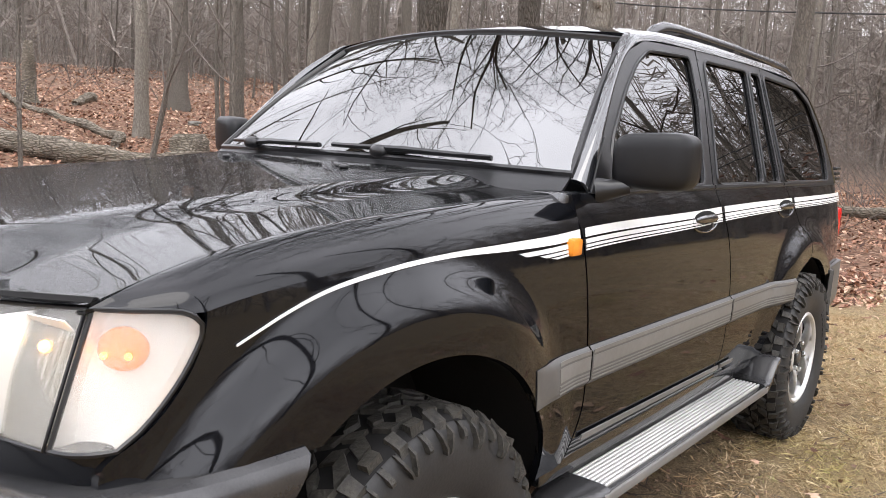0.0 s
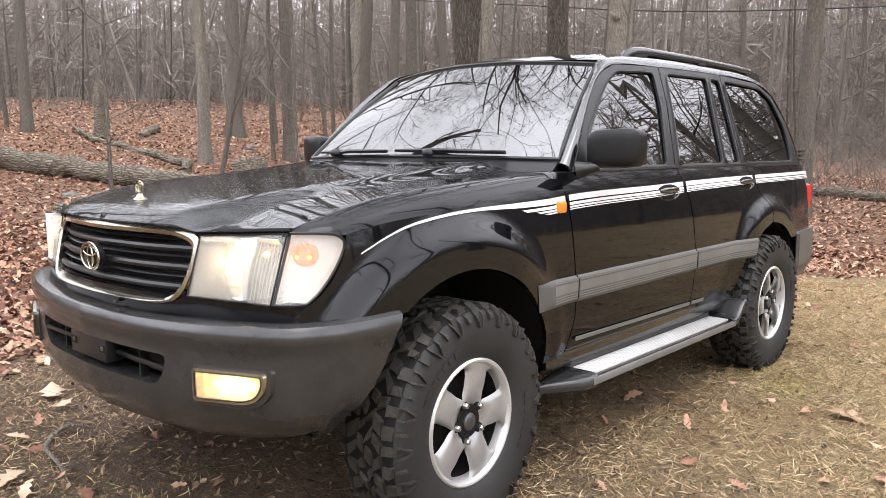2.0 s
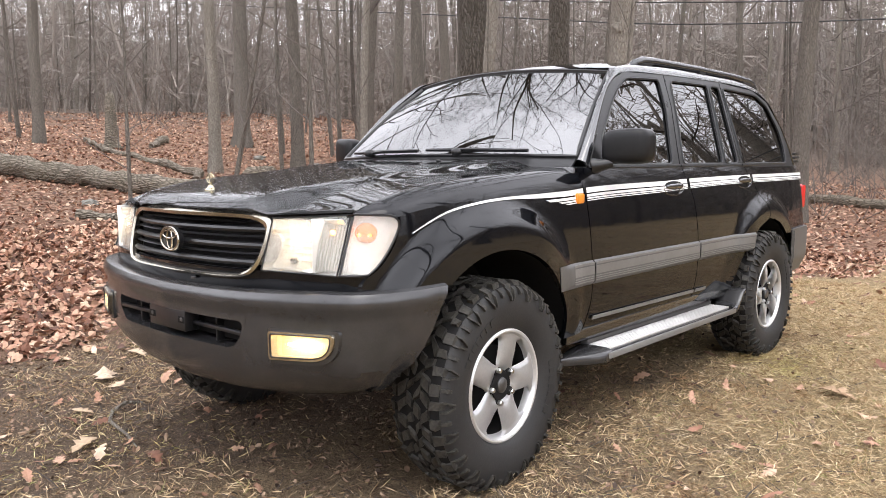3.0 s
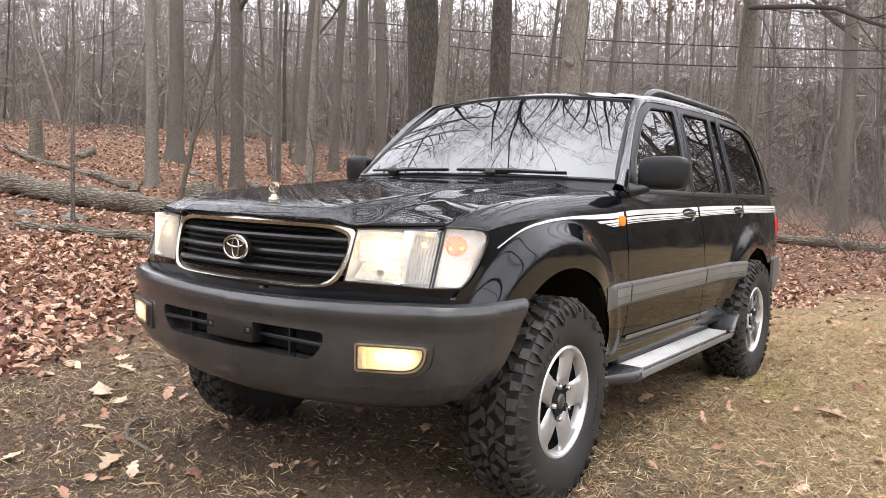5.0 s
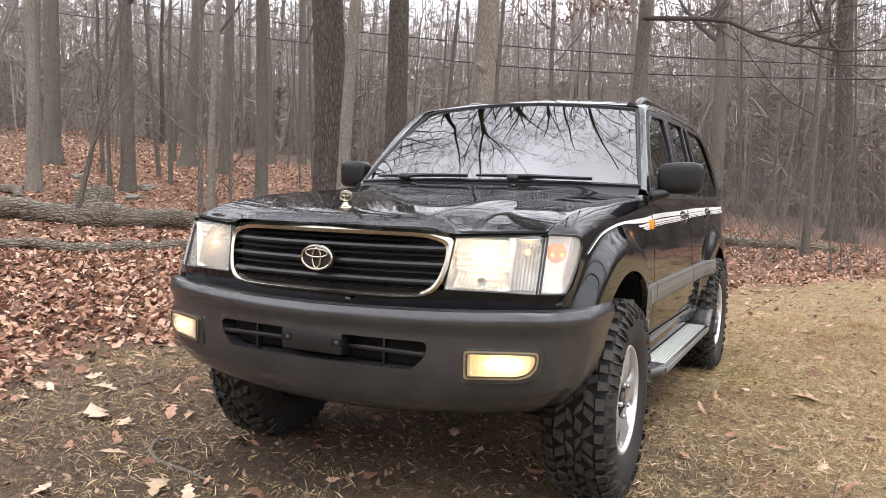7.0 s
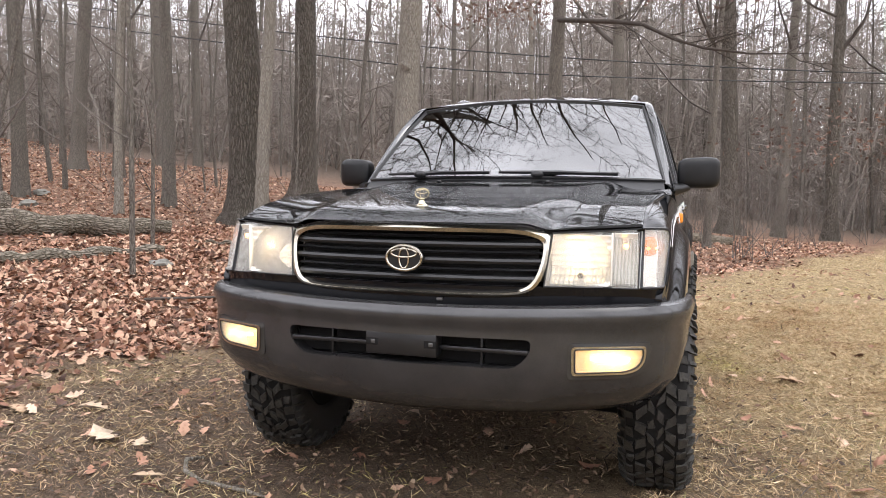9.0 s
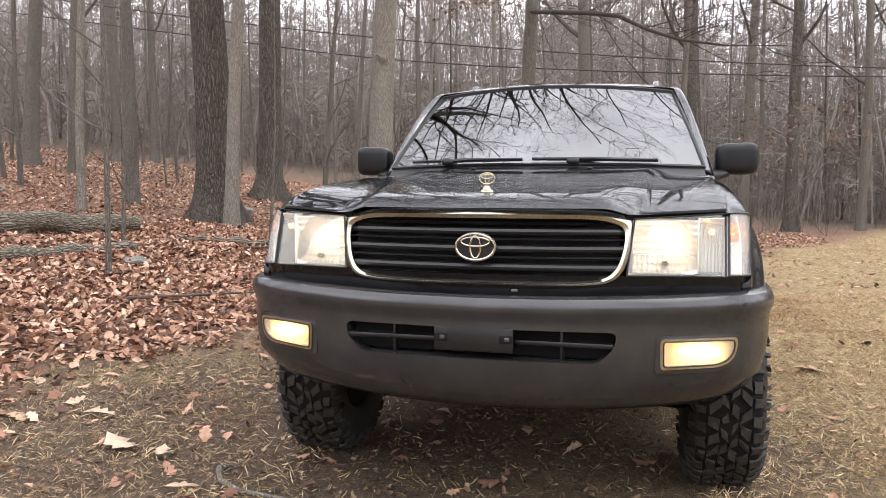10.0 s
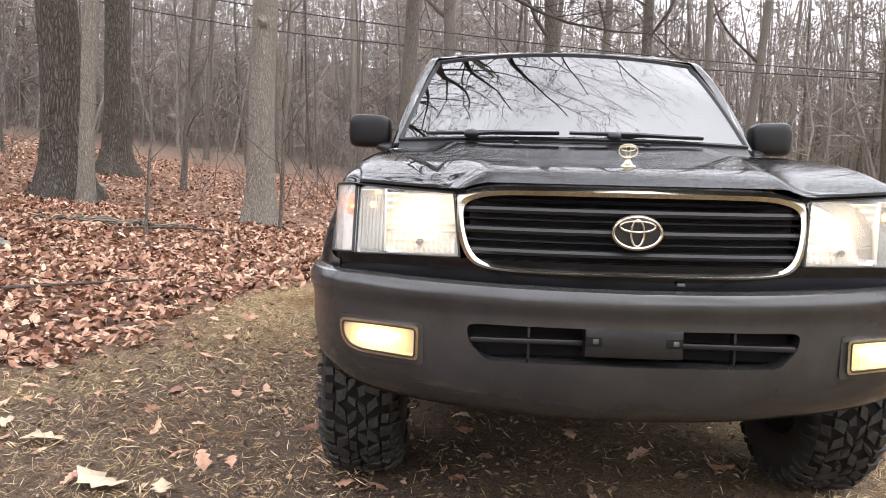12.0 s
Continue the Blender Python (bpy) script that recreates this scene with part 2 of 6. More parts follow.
M_STRAW = litter("dry_grass", [(0.0, (0.2, 0.125, 0.07)), (0.3, (0.45, 0.325, 0.175)), (0.75, (0.78, 0.625, 0.4)), (0.93, (0.84, 0.71, 0.48)), (0.96, (0.3, 0.3, 0.115)), (1.0, (0.34, 0.34, 0.14))], patches=((0.55, 3.0, (0.78, 0.86, 0.55), 0.56, 0.7), (0.9, 11.0, (0.62, 0.5, 0.42), 0.5, 0.68), (4.0, 23.0, (0.66, 0.58, 0.52), 0.54, 0.72)))
M_WIRE = surface("cable_rubber", (0.02, 0.02, 0.02), (0.04, 0.04, 0.04))
M_STONE = surface("field_stone", (0.11, 0.108, 0.092), (0.24, 0.23, 0.2), (0.8, 0.9), big=6.0, fine=40.0, bump=0.6, dist=0.01)


def ground_material():
    m, nt, b = nodes_of("woodland_ground")
    v = coords(nt)
    att = nt.nodes.new("ShaderNodeAttribute")
    att.attribute_name = "lawn"
    n1, n2, n3 = noise_tex(nt, v, 0.9, 6.0), noise_tex(nt, v, 14.0, 8.0, 0.7), noise_tex(nt, v, 90.0, 4.0, 0.7)
    n4 = noise_tex(nt, v, 210.0, 3.0, 0.75)
    lawn = mixed(nt, spread(nt, n1, 0.0, 1.0), (0.22, 0.155, 0.092), (0.46, 0.355, 0.205))
    lawn = mixed(nt, 0.65, lawn, ramp_of(nt, n2, [(0.36, (0.045, 0.032, 0.022)), (0.5, (0.22, 0.165, 0.092)), (0.66, (0.5, 0.4, 0.235))]))
    lawn = mixed(nt, 0.45, lawn, ramp_of(nt, n3, [(0.4, (0.06, 0.044, 0.03)), (0.62, (0.5, 0.41, 0.25))]))
    lawn = mixed(nt, 0.5, lawn, mixed(nt, 1.0, lawn, ramp_of(nt, n4, [(0.4, (0.3, 0.26, 0.22)), (0.6, (2.3, 2.2, 2.05))]), "MULTIPLY"))
    duff = ramp_of(nt, n2, [(0.25, (0.04, 0.024, 0.017)), (0.5, (0.12, 0.068, 0.045)), (0.65, (0.19, 0.115, 0.075)), (0.8, (0.30, 0.2, 0.14))])
    cells = nt.nodes.new("ShaderNodeTexVoronoi")
    cells.inputs["Scale"].default_value = 17.0
    nt.links.new(v, cells.inputs["Vector"])
    split = nt.nodes.new("ShaderNodeSeparateColor")
    nt.links.new(cells.outputs["Color"], split.inputs["Color"])
    flake = ramp_of(nt, split.outputs[0], [(0.0, (0.05, 0.03, 0.022)), (0.3, (0.17, 0.09, 0.06)), (0.6, (0.33, 0.19, 0.13)), (0.85, (0.46, 0.3, 0.21)), (1.0, (0.58, 0.43, 0.32))])
    duff = mixed(nt, 0.62, duff, flake)
    duff = mixed(nt, 0.3, duff, ramp_of(nt, n3, [(0.35, (0.05, 0.03, 0.022)), (0.7, (0.26, 0.165, 0.115))]))
    bare = nt.nodes.new("ShaderNodeAttribute")
    bare.attribute_name = "bare"
    dirt = ramp_of(nt, n2, [(0.3, (0.032, 0.024, 0.02)), (0.5, (0.09, 0.068, 0.053)), (0.7, (0.18, 0.14, 0.106))])
    dirt = mixed(nt, 0.5, dirt, ramp_of(nt, n3, [(0.35, (0.05, 0.038, 0.031)), (0.7, (0.27, 0.215, 0.165))]))
    dirt = mixed(nt, 0.6, dirt, mixed(nt, 1.0, dirt, ramp_of(nt, n4, [(0.4, (0.3, 0.27, 0.25)), (0.6, (2.1, 1.9, 1.7))]), "MULTIPLY"))
    lawn = mixed(nt, bare.outputs["Fac"], lawn, dirt)
    # duff painted greyer with distance to stand in for haze
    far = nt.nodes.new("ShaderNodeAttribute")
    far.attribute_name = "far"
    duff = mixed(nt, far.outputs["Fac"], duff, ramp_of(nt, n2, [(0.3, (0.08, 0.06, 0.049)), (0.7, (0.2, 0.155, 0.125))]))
    nt.links.new(mixed(nt, att.outputs["Fac"], duff, lawn), b.inputs["Base Color"])
    b.inputs["Roughness"].default_value = 0.95
    b.inputs["Specular IOR Level"].default_value = 0.1
    bumped(nt, b, mixed(nt, 0.4, mixed(nt, 0.5, n2, n3), n4), 1.0, 0.03)
    return m


M_GROUND = ground_material()

# ---- building tools ----
def part(name, bm, material, parent=None, label="", sharp=38, smooth=True):
    """Links a bmesh as one mesh object, under a thing or a part."""
    me = bpy.data.meshes.new(name)
    bm.to_mesh(me)
    bm.free()
    me.materials.append(material)
    if smooth:
        me.polygons.foreach_set("use_smooth", [True] * len(me.polygons))
        me.set_sharp_from_angle(angle=radians(sharp))
    ob = new(name, me)
    if parent:
        ob.parent = parent
        ob.matrix_parent_inverse = parent.matrix_world.inverted() if parent.matrix_world != Matrix() else Matrix()
    if label:
        tagged(ob, label)
    return ob


def raw(name, verts, faces, material, parent=None, label="", smooth=False):
    """The same from plain arrays of vertices and faces."""
    me = bpy.data.meshes.new(name)
    me.from_pydata(verts, [], faces)
    me.materials.append(material)
    if smooth:
        me.polygons.foreach_set("use_smooth", [True] * len(me.polygons))
    ob = new(name, me)
    if parent:
        ob.parent = parent
    if label:
        tagged(ob, label)
    return ob


def empty(name, label, category, group="", at=(0, 0, 0)):
    e = new(name)
    e.empty_display_size = 0.1
    e.location = at
    return tagged(e, label, category, group)


def spline(points):
    """A smooth function through (t, value) points; a straight run on beyond both ends."""
    t, v = [p[0] for p in points], [p[1] for p in points]
    n = len(t)
    s = [(v[i + 1] - v[i]) / (t[i + 1] - t[i]) for i in range(n - 1)]
    d = [s[0]] + [(s[i - 1] + s[i]) / 2 if s[i - 1] * s[i] > 0 else 0.0 for i in range(1, n - 1)] + [s[-1]]

    def f(x):
        if x <= t[0]:
            return v[0] + d[0] * (x - t[0])
        if x >= t[-1]:
            return v[-1] + d[-1] * (x - t[-1])
        i = max(k for k in range(n - 1) if t[k] <= x)
        h = t[i + 1] - t[i]
        q = (x - t[i]) / h
        return ((1 + 2 * q) * (1 - q) ** 2 * v[i] + q * (1 - q) ** 2 * h * d[i] + q * q * (3 - 2 * q) * v[i + 1] + q * q * (q - 1) * h * d[i + 1])
    return f


def lerp(a, b, t):
    return a + (b - a) * t


def smooth01(t):
    t = min(1.0, max(0.0, t))
    return t * t * (3 - 2 * t)


def sheet(fn, nu, nv, bm=None, close_u=False):
    """A grid of quads over fn(u, v), u and v from 0 to 1."""
    bm = bm or bmesh.new()
    rows = [[bm.verts.new(fn(i / nu, j / nv)) for i in range(nu + (0 if close_u else 1))] for j in range(nv + 1)]
    for j in range(nv):
        for i in range(nu):
            k = (i + 1) % len(rows[j])
            bm.faces.new((rows[j][i], rows[j][k], rows[j + 1][k], rows[j + 1][i]))
    return bm


def solid(bm, depth):
    bmesh.ops.remove_doubles(bm, verts=bm.verts, dist=0.0004)
    bmesh.ops.recalc_face_normals(bm, faces=bm.faces)
    bmesh.ops.solidify(bm, geom=bm.faces, thickness=depth)
    bmesh.ops.recalc_face_normals(bm, faces=bm.faces)
    return bm


def outward(bm, hint):
    """Turns an open sheet so that its faces look along hint."""
    if sum((f.normal.dot(hint) * f.calc_area() for f in bm.faces), 0.0) < 0:
        bmesh.ops.reverse_faces(bm, faces=bm.faces)
    return bm


def block(x0, x1, y0, y1, z0, z1, bevel=0.004, bm=None, turn=None, segments=2):
    """A box with rounded edges."""
    own = bmesh.new()
    bmesh.ops.create_cube(own, size=1)
    for v in own.verts:
        v.co = Vector(((x0 + x1) / 2 + v.co.x * (x1 - x0), (y0 + y1) / 2 + v.co.y * (y1 - y0), (z0 + z1) / 2 + v.co.z * (z1 - z0)))
    if bevel:
        bmesh.ops.bevel(own, geom=own.edges, offset=bevel, segments=segments, profile=0.5, affect="EDGES")
    if turn:
        own.transform(turn)
    return merged(bm, own)


def merged(bm, own):
    if bm is None:
        return own
    me = bpy.data.meshes.new("tmp")
    own.to_mesh(me)
    own.free()
    bm.from_mesh(me)
    bpy.data.meshes.remove(me)
    return bm


def tube(points, radii, n=8, bm=None, caps=True):
    """A round bar through points; radii a number or a list."""
    bm = bm or bmesh.new()
    pts = [Vector(p) for p in points]
    if isinstance(radii, (int, float)):
        radii = [radii] * len(pts)
    rings, side = [], None
    for i, p in enumerate(pts):
        d = (pts[min(i + 1, len(pts) - 1)] - pts[max(i - 1, 0)]).normalized()
        side = d.orthogonal().normalized() if side is None else (side - d * side.dot(d)).normalized()
        up = d.cross(side)
        rings.append([bm.verts.new(p + (side * math.cos(a) + up * math.sin(a)) * radii[i]) for a in [2 * math.pi * k / n for k in range(n)]])
    for a, b in zip(rings, rings[1:]):
        for k in range(n):
            bm.faces.new((a[k], a[(k + 1) % n], b[(k + 1) % n], b[k]))
    if caps:
        bm.faces.new(rings[0][::-1])
        bm.faces.new(rings[-1])
    return bm


def lathe(profile, n=48, bm=None, axis="X"):
    """Turns (radius, along) points round an axis through the origin."""
    bm = bm or bmesh.new()
    rings = []
    for r, a in profile:
        ring = []
        for k in range(n):
            c, s = math.cos(2 * math.pi * k / n), math.sin(2 * math.pi * k / n)
            ring.append(bm.verts.new((a, r * c, r * s) if axis == "X" else (r * c, r * s, a) if axis == "Z" else (r * c, a, r * s)))
        rings.append(ring)
    for a, b in zip(rings, rings[1:]):
        for k in range(n):
            bm.faces.new((a[k], a[(k + 1) % n], b[(k + 1) % n], b[k]))
    bmesh.ops.recalc_face_normals(bm, faces=bm.faces)
    return bm


def prism(outline, lift, push, bm=None):
    """A flat outline of (a, b) points, with holes as further lists, laid out by lift(a, b) and thickened by the vector push."""
    own = bmesh.new()
    loops = [outline] if isinstance(outline[0][0], (int, float)) else outline
    for loop in loops:
        vs = [own.verts.new((a, b, 0)) for a, b in loop]
        for i in range(len(vs)):
            own.edges.new((vs[i], vs[(i + 1) % len(vs)]))
    bmesh.ops.triangle_fill(own, edges=own.edges, use_beauty=True)
    for v in own.verts:
        v.co = Vector(lift(v.co.x, v.co.y))
    more = bmesh.ops.extrude_face_region(own, geom=list(own.faces), use_keep_orig=True)["geom"]
    for v in more:
        if isinstance(v, bmesh.types.BMVert):
            v.co += Vector(push)
    bmesh.ops.recalc_face_normals(own, faces=own.faces)
    return merged(bm, own)


def rounded(points, r, n=4):
    """An outline with its corners rounded off."""
    out = []
    for i, p in enumerate(points):
        p, a, b = Vector(p), Vector(points[i - 1]), Vector(points[(i + 1) % len(points)])
        ra = min(r, (a - p).length * 0.45)
        rb = min(r, (b - p).length * 0.45)
        s, e = p + (a - p).normalized() * ra, p + (b - p).normalized() * rb
        out += [tuple(s * (1 - t) ** 2 + p * 2 * t * (1 - t) + e * t * t) for t in [k / n for k in range(n + 1)]]
    return out


def carved(bm, cutters):
    """The mesh less the cutters."""
    me = bpy.data.meshes.new("tmp")
    bm.to_mesh(me)
    bm.free()
    ob = new("tmp", me)
    others = []
    for c in cutters:
        cm = bpy.data.meshes.new("tmp")
        c.to_mesh(cm)
        c.free()
        co = new("tmp", cm)
        others.append(co)
        md = ob.modifiers.new("cut", "BOOLEAN")
        md.operation, md.object, md.solver = "DIFFERENCE", co, "EXACT"
    bpy.context.view_layer.update()
    done = bpy.data.meshes.new_from_object(ob.evaluated_get(bpy.context.evaluated_depsgraph_get()))
    for o in [ob, *others]:
        d = o.data
        bpy.data.objects.remove(o)
        bpy.data.meshes.remove(d)
    bm = bmesh.new()
    bm.from_mesh(done)
    bpy.data.meshes.remove(done)
    return bm

# ---- ground ----
LAWN_EDGE = spline([(-30, -3.4), (-4, -3.0), (0, -2.9), (2.5, -2.6), (4.5, -2.2), (7, -0.1), (8.8, 0.9), (23.6, 7.4), (60, 23.0)])


def ground_z(x, y):
    d, a = math.hypot(x, y), math.atan2(y, x)
    ridge = lerp(0.03, 0.29, smooth01((a - radians(62)) / radians(48))) if a > 0 else 0.3 * smooth01((-a - radians(130)) / radians(20))
    z = 26 * (1 - math.exp(-ridge * max(0.0, d - 42) / 26))
    s = -0.95 * x + 0.31 * y
    if s < 2:
        return z
    t = min(s, 32.0)
    return z + 0.1 * (t - 3.5 + 1.5 * math.exp(-(t - 2) / 1.5)) + (0.035 * (t - 12) if t > 12 else 0.0)


def ground_at(x, y):
    near = smooth01((math.hypot(x, y - 1) - 3.5) / 3)
    return ground_z(x, y) + near * (0.09 * noise.noise((x * 0.45, y * 0.45, 3.1)) + 0.035 * noise.noise((x * 1.7, y * 1.7, 8.2)))


def build_ground():
    ticks = sorted({round(sg * (0.42 * i + 0.00062 * i ** 3.05), 3) for i in range(0, 72) for sg in (-1, 1)})
    n = len(ticks)
    verts, lawn, bare, far = [], [], [], []
    for ty in ticks:
        for tx in ticks:
            x, y = tx - 3, ty + 4
            verts.append((x, y, ground_at(x, y)))
            wob = 0.55 * noise.noise((x * 0.8, y * 0.8, 1.0)) + 0.3 * noise.noise((x * 3, y * 3, 5.0))
            bare.append(smooth01(1.35 - math.hypot((x + 1.2) / 2.8, (y + 0.2) / 3.6) + 0.5 * noise.noise((x * 1.3, y * 1.3, 9.0))))
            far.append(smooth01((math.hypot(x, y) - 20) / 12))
            lawn.append(smooth01((x - LAWN_EDGE(y) + wob) / 0.9 + 0.5))
    faces = [(j * n + i, j * n + i + 1, (j + 1) * n + i + 1, (j + 1) * n + i) for j in range(n - 1) for i in range(n - 1)]
    ob = raw("ground", verts, faces, M_GROUND, smooth=True)
    ob.data.attributes.new("lawn", "FLOAT", "POINT").data.foreach_set("value", lawn)
    ob.data.attributes.new("bare", "FLOAT", "POINT").data.foreach_set("value", bare)
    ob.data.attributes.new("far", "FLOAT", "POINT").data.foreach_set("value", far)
    return tagged(ob, "woodland floor with leaf litter and dry lawn", "ground", kind="structure")


build_ground()


# ---- trees ----
def grow(rng, p, d, length, radius, level, out, spec):
    """One limb and the limbs it bears; out collects (level, points, radii)."""
    k = (9, 7, 4, 3, 2)[min(level, 4)]
    pts, rad = [p.copy()], [radius]
    q, step = p.copy(), length / k
    for i in range(k):
        bend = spec["bend"] * (0.5 + 0.5 * level if level else 0.2)
        d = (d + Vector((rng.uniform(-1, 1), rng.uniform(-1, 1), rng.uniform(-1, 1))) * bend + Vector((0, 0, spec["lift"] if level else 0.05))).normalized()
        q = q + d * step
        pts.append(q.copy())
        rad.append(radius * (1 - (0.62 if level == 0 else 0.8) * (i + 1) / k))
    out.append((level, pts, rad))
    if level >= spec["levels"]:
        return
    kids = spec["kids"][level]
    for c in range(kids):
        f = lerp(spec["from"] if level == 0 else 0.2, 0.98, (c + rng.random()) / kids)
        i = min(int(f * k), k - 1)
        at = pts[i].lerp(pts[i + 1], f * k - i)
        axis = (pts[i + 1] - pts[i]).normalized()
        a = rng.uniform(0, 2 * math.pi)
        o = axis.orthogonal().normalized()
        o = o * math.cos(a) + axis.cross(o) * math.sin(a)
        lean = rng.uniform(*spec["lean"])
        nd = (axis * math.cos(lean) + o * math.sin(lean)).normalized()
        if level == 0:
            size = spec["reach"] * lerp(1.0, 0.45, f) * rng.uniform(0.6, 1.1)
        else:
            size = length * rng.uniform(0.35, 0.6) * lerp(1.1, 0.6, f)
        grow(rng, at, nd, size, max(spec["least"], rad[i] * rng.uniform(0.28, 0.5) * spec["slim"]), level + 1, out, spec)


def tube_arrays(verts, faces, pts, radii, n):
    base, side = len(verts), None
    for i, p in enumerate(pts):
        d = (pts[min(i + 1, len(pts) - 1)] - pts[max(i - 1, 0)]).normalized()
        side = d.orthogonal().normalized() if side is None else (side - d * side.dot(d)).normalized()
        up = d.cross(side)
        for k in range(n):
            a = 2 * math.pi * k / n
            verts.append(p + (side * math.cos(a) + up * math.sin(a)) * radii[i])
    for i in range(len(pts) - 1):
        for k in range(n):
            a, b = base + i * n + k, base + i * n + (k + 1) % n
            faces.append((a, b, b + n, a + n))


def trunk_arrays(rng, pts, radii, n, flare=1.6, rough=0.06):
    """A trunk with a flared foot and an uneven girth."""
    fine_p, fine_r = [], []
    heights = [0.0, 0.12, 0.3, 0.6, 1.1]
    r0 = radii[0]
    for h in heights:
        d = (pts[1] - pts[0]).normalized()
        fine_p.append(pts[0] + d * h)
        fine_r.append(r0 * (1 + (flare - 1) * math.exp(-h / 0.28)))
    total = (pts[1] - pts[0]).length
    for i in range(len(pts) - 1):
        for q in (0.34, 0.67, 1.0):
            p = pts[i].lerp(pts[i + 1], q)
            if (p - pts[0]).length > 1.35:
                fine_p.append(p)
                fine_r.append(lerp(radii[i], radii[i + 1], q))
    verts, faces = [], []
    tube_arrays(verts, faces, fine_p, fine_r, n)
    seed = rng.uniform(0, 99)
    for ring, (c, r) in enumerate(zip(fine_p, fine_r)):
        for k in range(n):
            v = verts[ring * n + k]
            a = math.atan2(v.y - c.y, v.x - c.x)
            lobes = 0.22 * (flare - 1) * math.exp(-heights[ring] / 0.3) * math.sin(5 * a + seed) if ring < len(heights) else 0
            grow_by = 1 + rough * noise.noise((v.x * 3 / max(r, 0.05) * 0.3 + seed, v.y * 3, c.z * 1.3)) + lobes
            verts[ring * n + k] = c + (v - c) * grow_by
    for k in range(n):
        verts[k].z -= 0.25
    return verts, faces


def make_tree(name, label, rng, height, radius, spec, mat, at=(0, 0, 0), lean=(0, 0), sides=14, flare=1.6, group="", limbs=(6, 5, 4, 3, 3), boughs=(), twig=M_TWIG):
    out = []
    grow(rng, Vector((0, 0, 0)), Vector((lean[0], lean[1], 1)).normalized(), height, radius, 0, out, spec)
    tree = empty(name, label, "tree", group)
    for hgt, way, long, thick in boughs:
        i = max(k for k in range(len(out[0][1])) if out[0][1][k].z <= hgt)
        grow(rng, out[0][1][i].copy(), Vector(way).normalized(), long, thick, 1, out, TWIGGY)
    _, pts, rad = out[0]
    v, f = trunk_arrays(rng, pts, rad, sides, flare)
    raw("trunk", v, f, mat, tree, smooth=True)
    v, f = [], []
    for level, pts, rad in out[1:]:
        tube_arrays(v, f, pts, rad, limbs[level])
    if v:
        raw("crown", v, f, twig, tree, "bare branches and twigs", smooth=True)
    tree.location = at
    return tree


def spec_of(levels, kids, start, reach, bend=0.16, lift=0.1, lean=(0.6, 1.25), slim=1.0, least=0.004):
    return {"levels": levels, "kids": kids, "from": start, "reach": reach, "bend": bend, "lift": lift, "lean": lean, "slim": slim, "least": least}


BIG = spec_of(4, (12, 5, 3, 2), 0.28, 7.5, 0.2, 0.06)
TALL = spec_of(3, (9, 4, 2), 0.22, 4.5, 0.18, 0.1)
LOW = spec_of(3, (10, 4, 2), 0.1, 4.2, 0.2, 0.05, (0.8, 1.5))
TWIGGY = spec_of(4, (0, 11, 6, 4), 0.2, 7.0, 0.17, 0.02, (0.4, 1.0), 1.0, 0.007)  # boughs with much fine twig
THIN = spec_of(2, (12, 4), 0.12, 1.7, 0.13, 0.04, (0.7, 1.3))

rng = random.Random(4)
# the nearer trees, each at its own place: x, y, radius, height, lean, kind
NEAR_TREES = [
    ("broad oak with deeply furrowed dark bark", -7.45, 10.0, 0.355, 22, (0.01, 0.02), "oak"),
    ("pale slender tree grown against a broad oak", -6.74, 9.3, 0.125, 19, (0.01, 0.01), "pale"),
    ("tall oak with furrowed grey bark", -8.85, 14.9, 0.30, 22, (0.0, 0.01), "oak"),
    ("tall pale tree with a knot in its trunk", -3.9, 9.25, 0.212, 21, (0.01, 0.02), "pale"),
    ("grey tree on the leafy slope", -16.7, 19.4, 0.19, 20, (0.01, 0), "grey"),
    ("leaning grey tree on the leafy slope", -16.0, 14.7, 0.20, 21, (0.07, 0.03), "grey"),
    ("grey tree on the leafy slope", -12.1, 9.0, 0.15, 17, (0.02, 0), "grey"),
    ("grey tree on the leafy slope", -16.05, 10.1, 0.2, 20, (0, 0.01), "grey"),
    ("pale tree on the leafy slope", -12.6, 7.1, 0.135, 17, (0.01, 0.01), "pale"),
    ("grey tree on the leafy slope", -18.6, 5.7, 0.14, 19, (0, 0), "grey"),
    ("grey tree on the leafy slope", -14.5, 14.6, 0.15, 18, (0.05, 0.0), "grey"),
    ("pale tree on the leafy slope", -9.3, 8.55, 0.077, 14, (0.0, 0), "pale"),
    ("grey tree on the leafy slope", -9.75, 10.6, 0.136, 17, (0.0, 0.01), "grey"),
    ("grey tree on the leafy slope", -16.8, 21.5, 0.15, 18, (0.0, 0), "grey"),
    ("grey tree at the wood's edge", -1.87, 12.2, 0.15, 20, (0.01, 0), "grey"),
    ("slim tree at the wood's edge", 1.2, 15.5, 0.085, 12, (0.04, 0), "grey"),
    ("grey tree beyond the wood's edge", -1.4, 20.5, 0.2, 20, (0.0, 0), "grey"),
    ("dark oak beyond the wood's edge", 1.9, 22.0, 0.26, 21, (0.0, 0.01), "oak"),
    ("grey tree beyond the wood's edge", 3.4, 23.0, 0.16, 19, (0.03, 0), "grey"),
    ("dark oak beyond the wood's edge", 4.8, 22.5, 0.19, 20, (-0.02, 0), "oak"),
    ("grey tree beyond the wood's edge", 7.1, 24.0, 0.14, 18, (0.02, 0), "grey"),
    ("leaning grey tree beyond the wood's edge", 8.6, 24.5, 0.17, 19, (0.06, 0), "grey"),
]
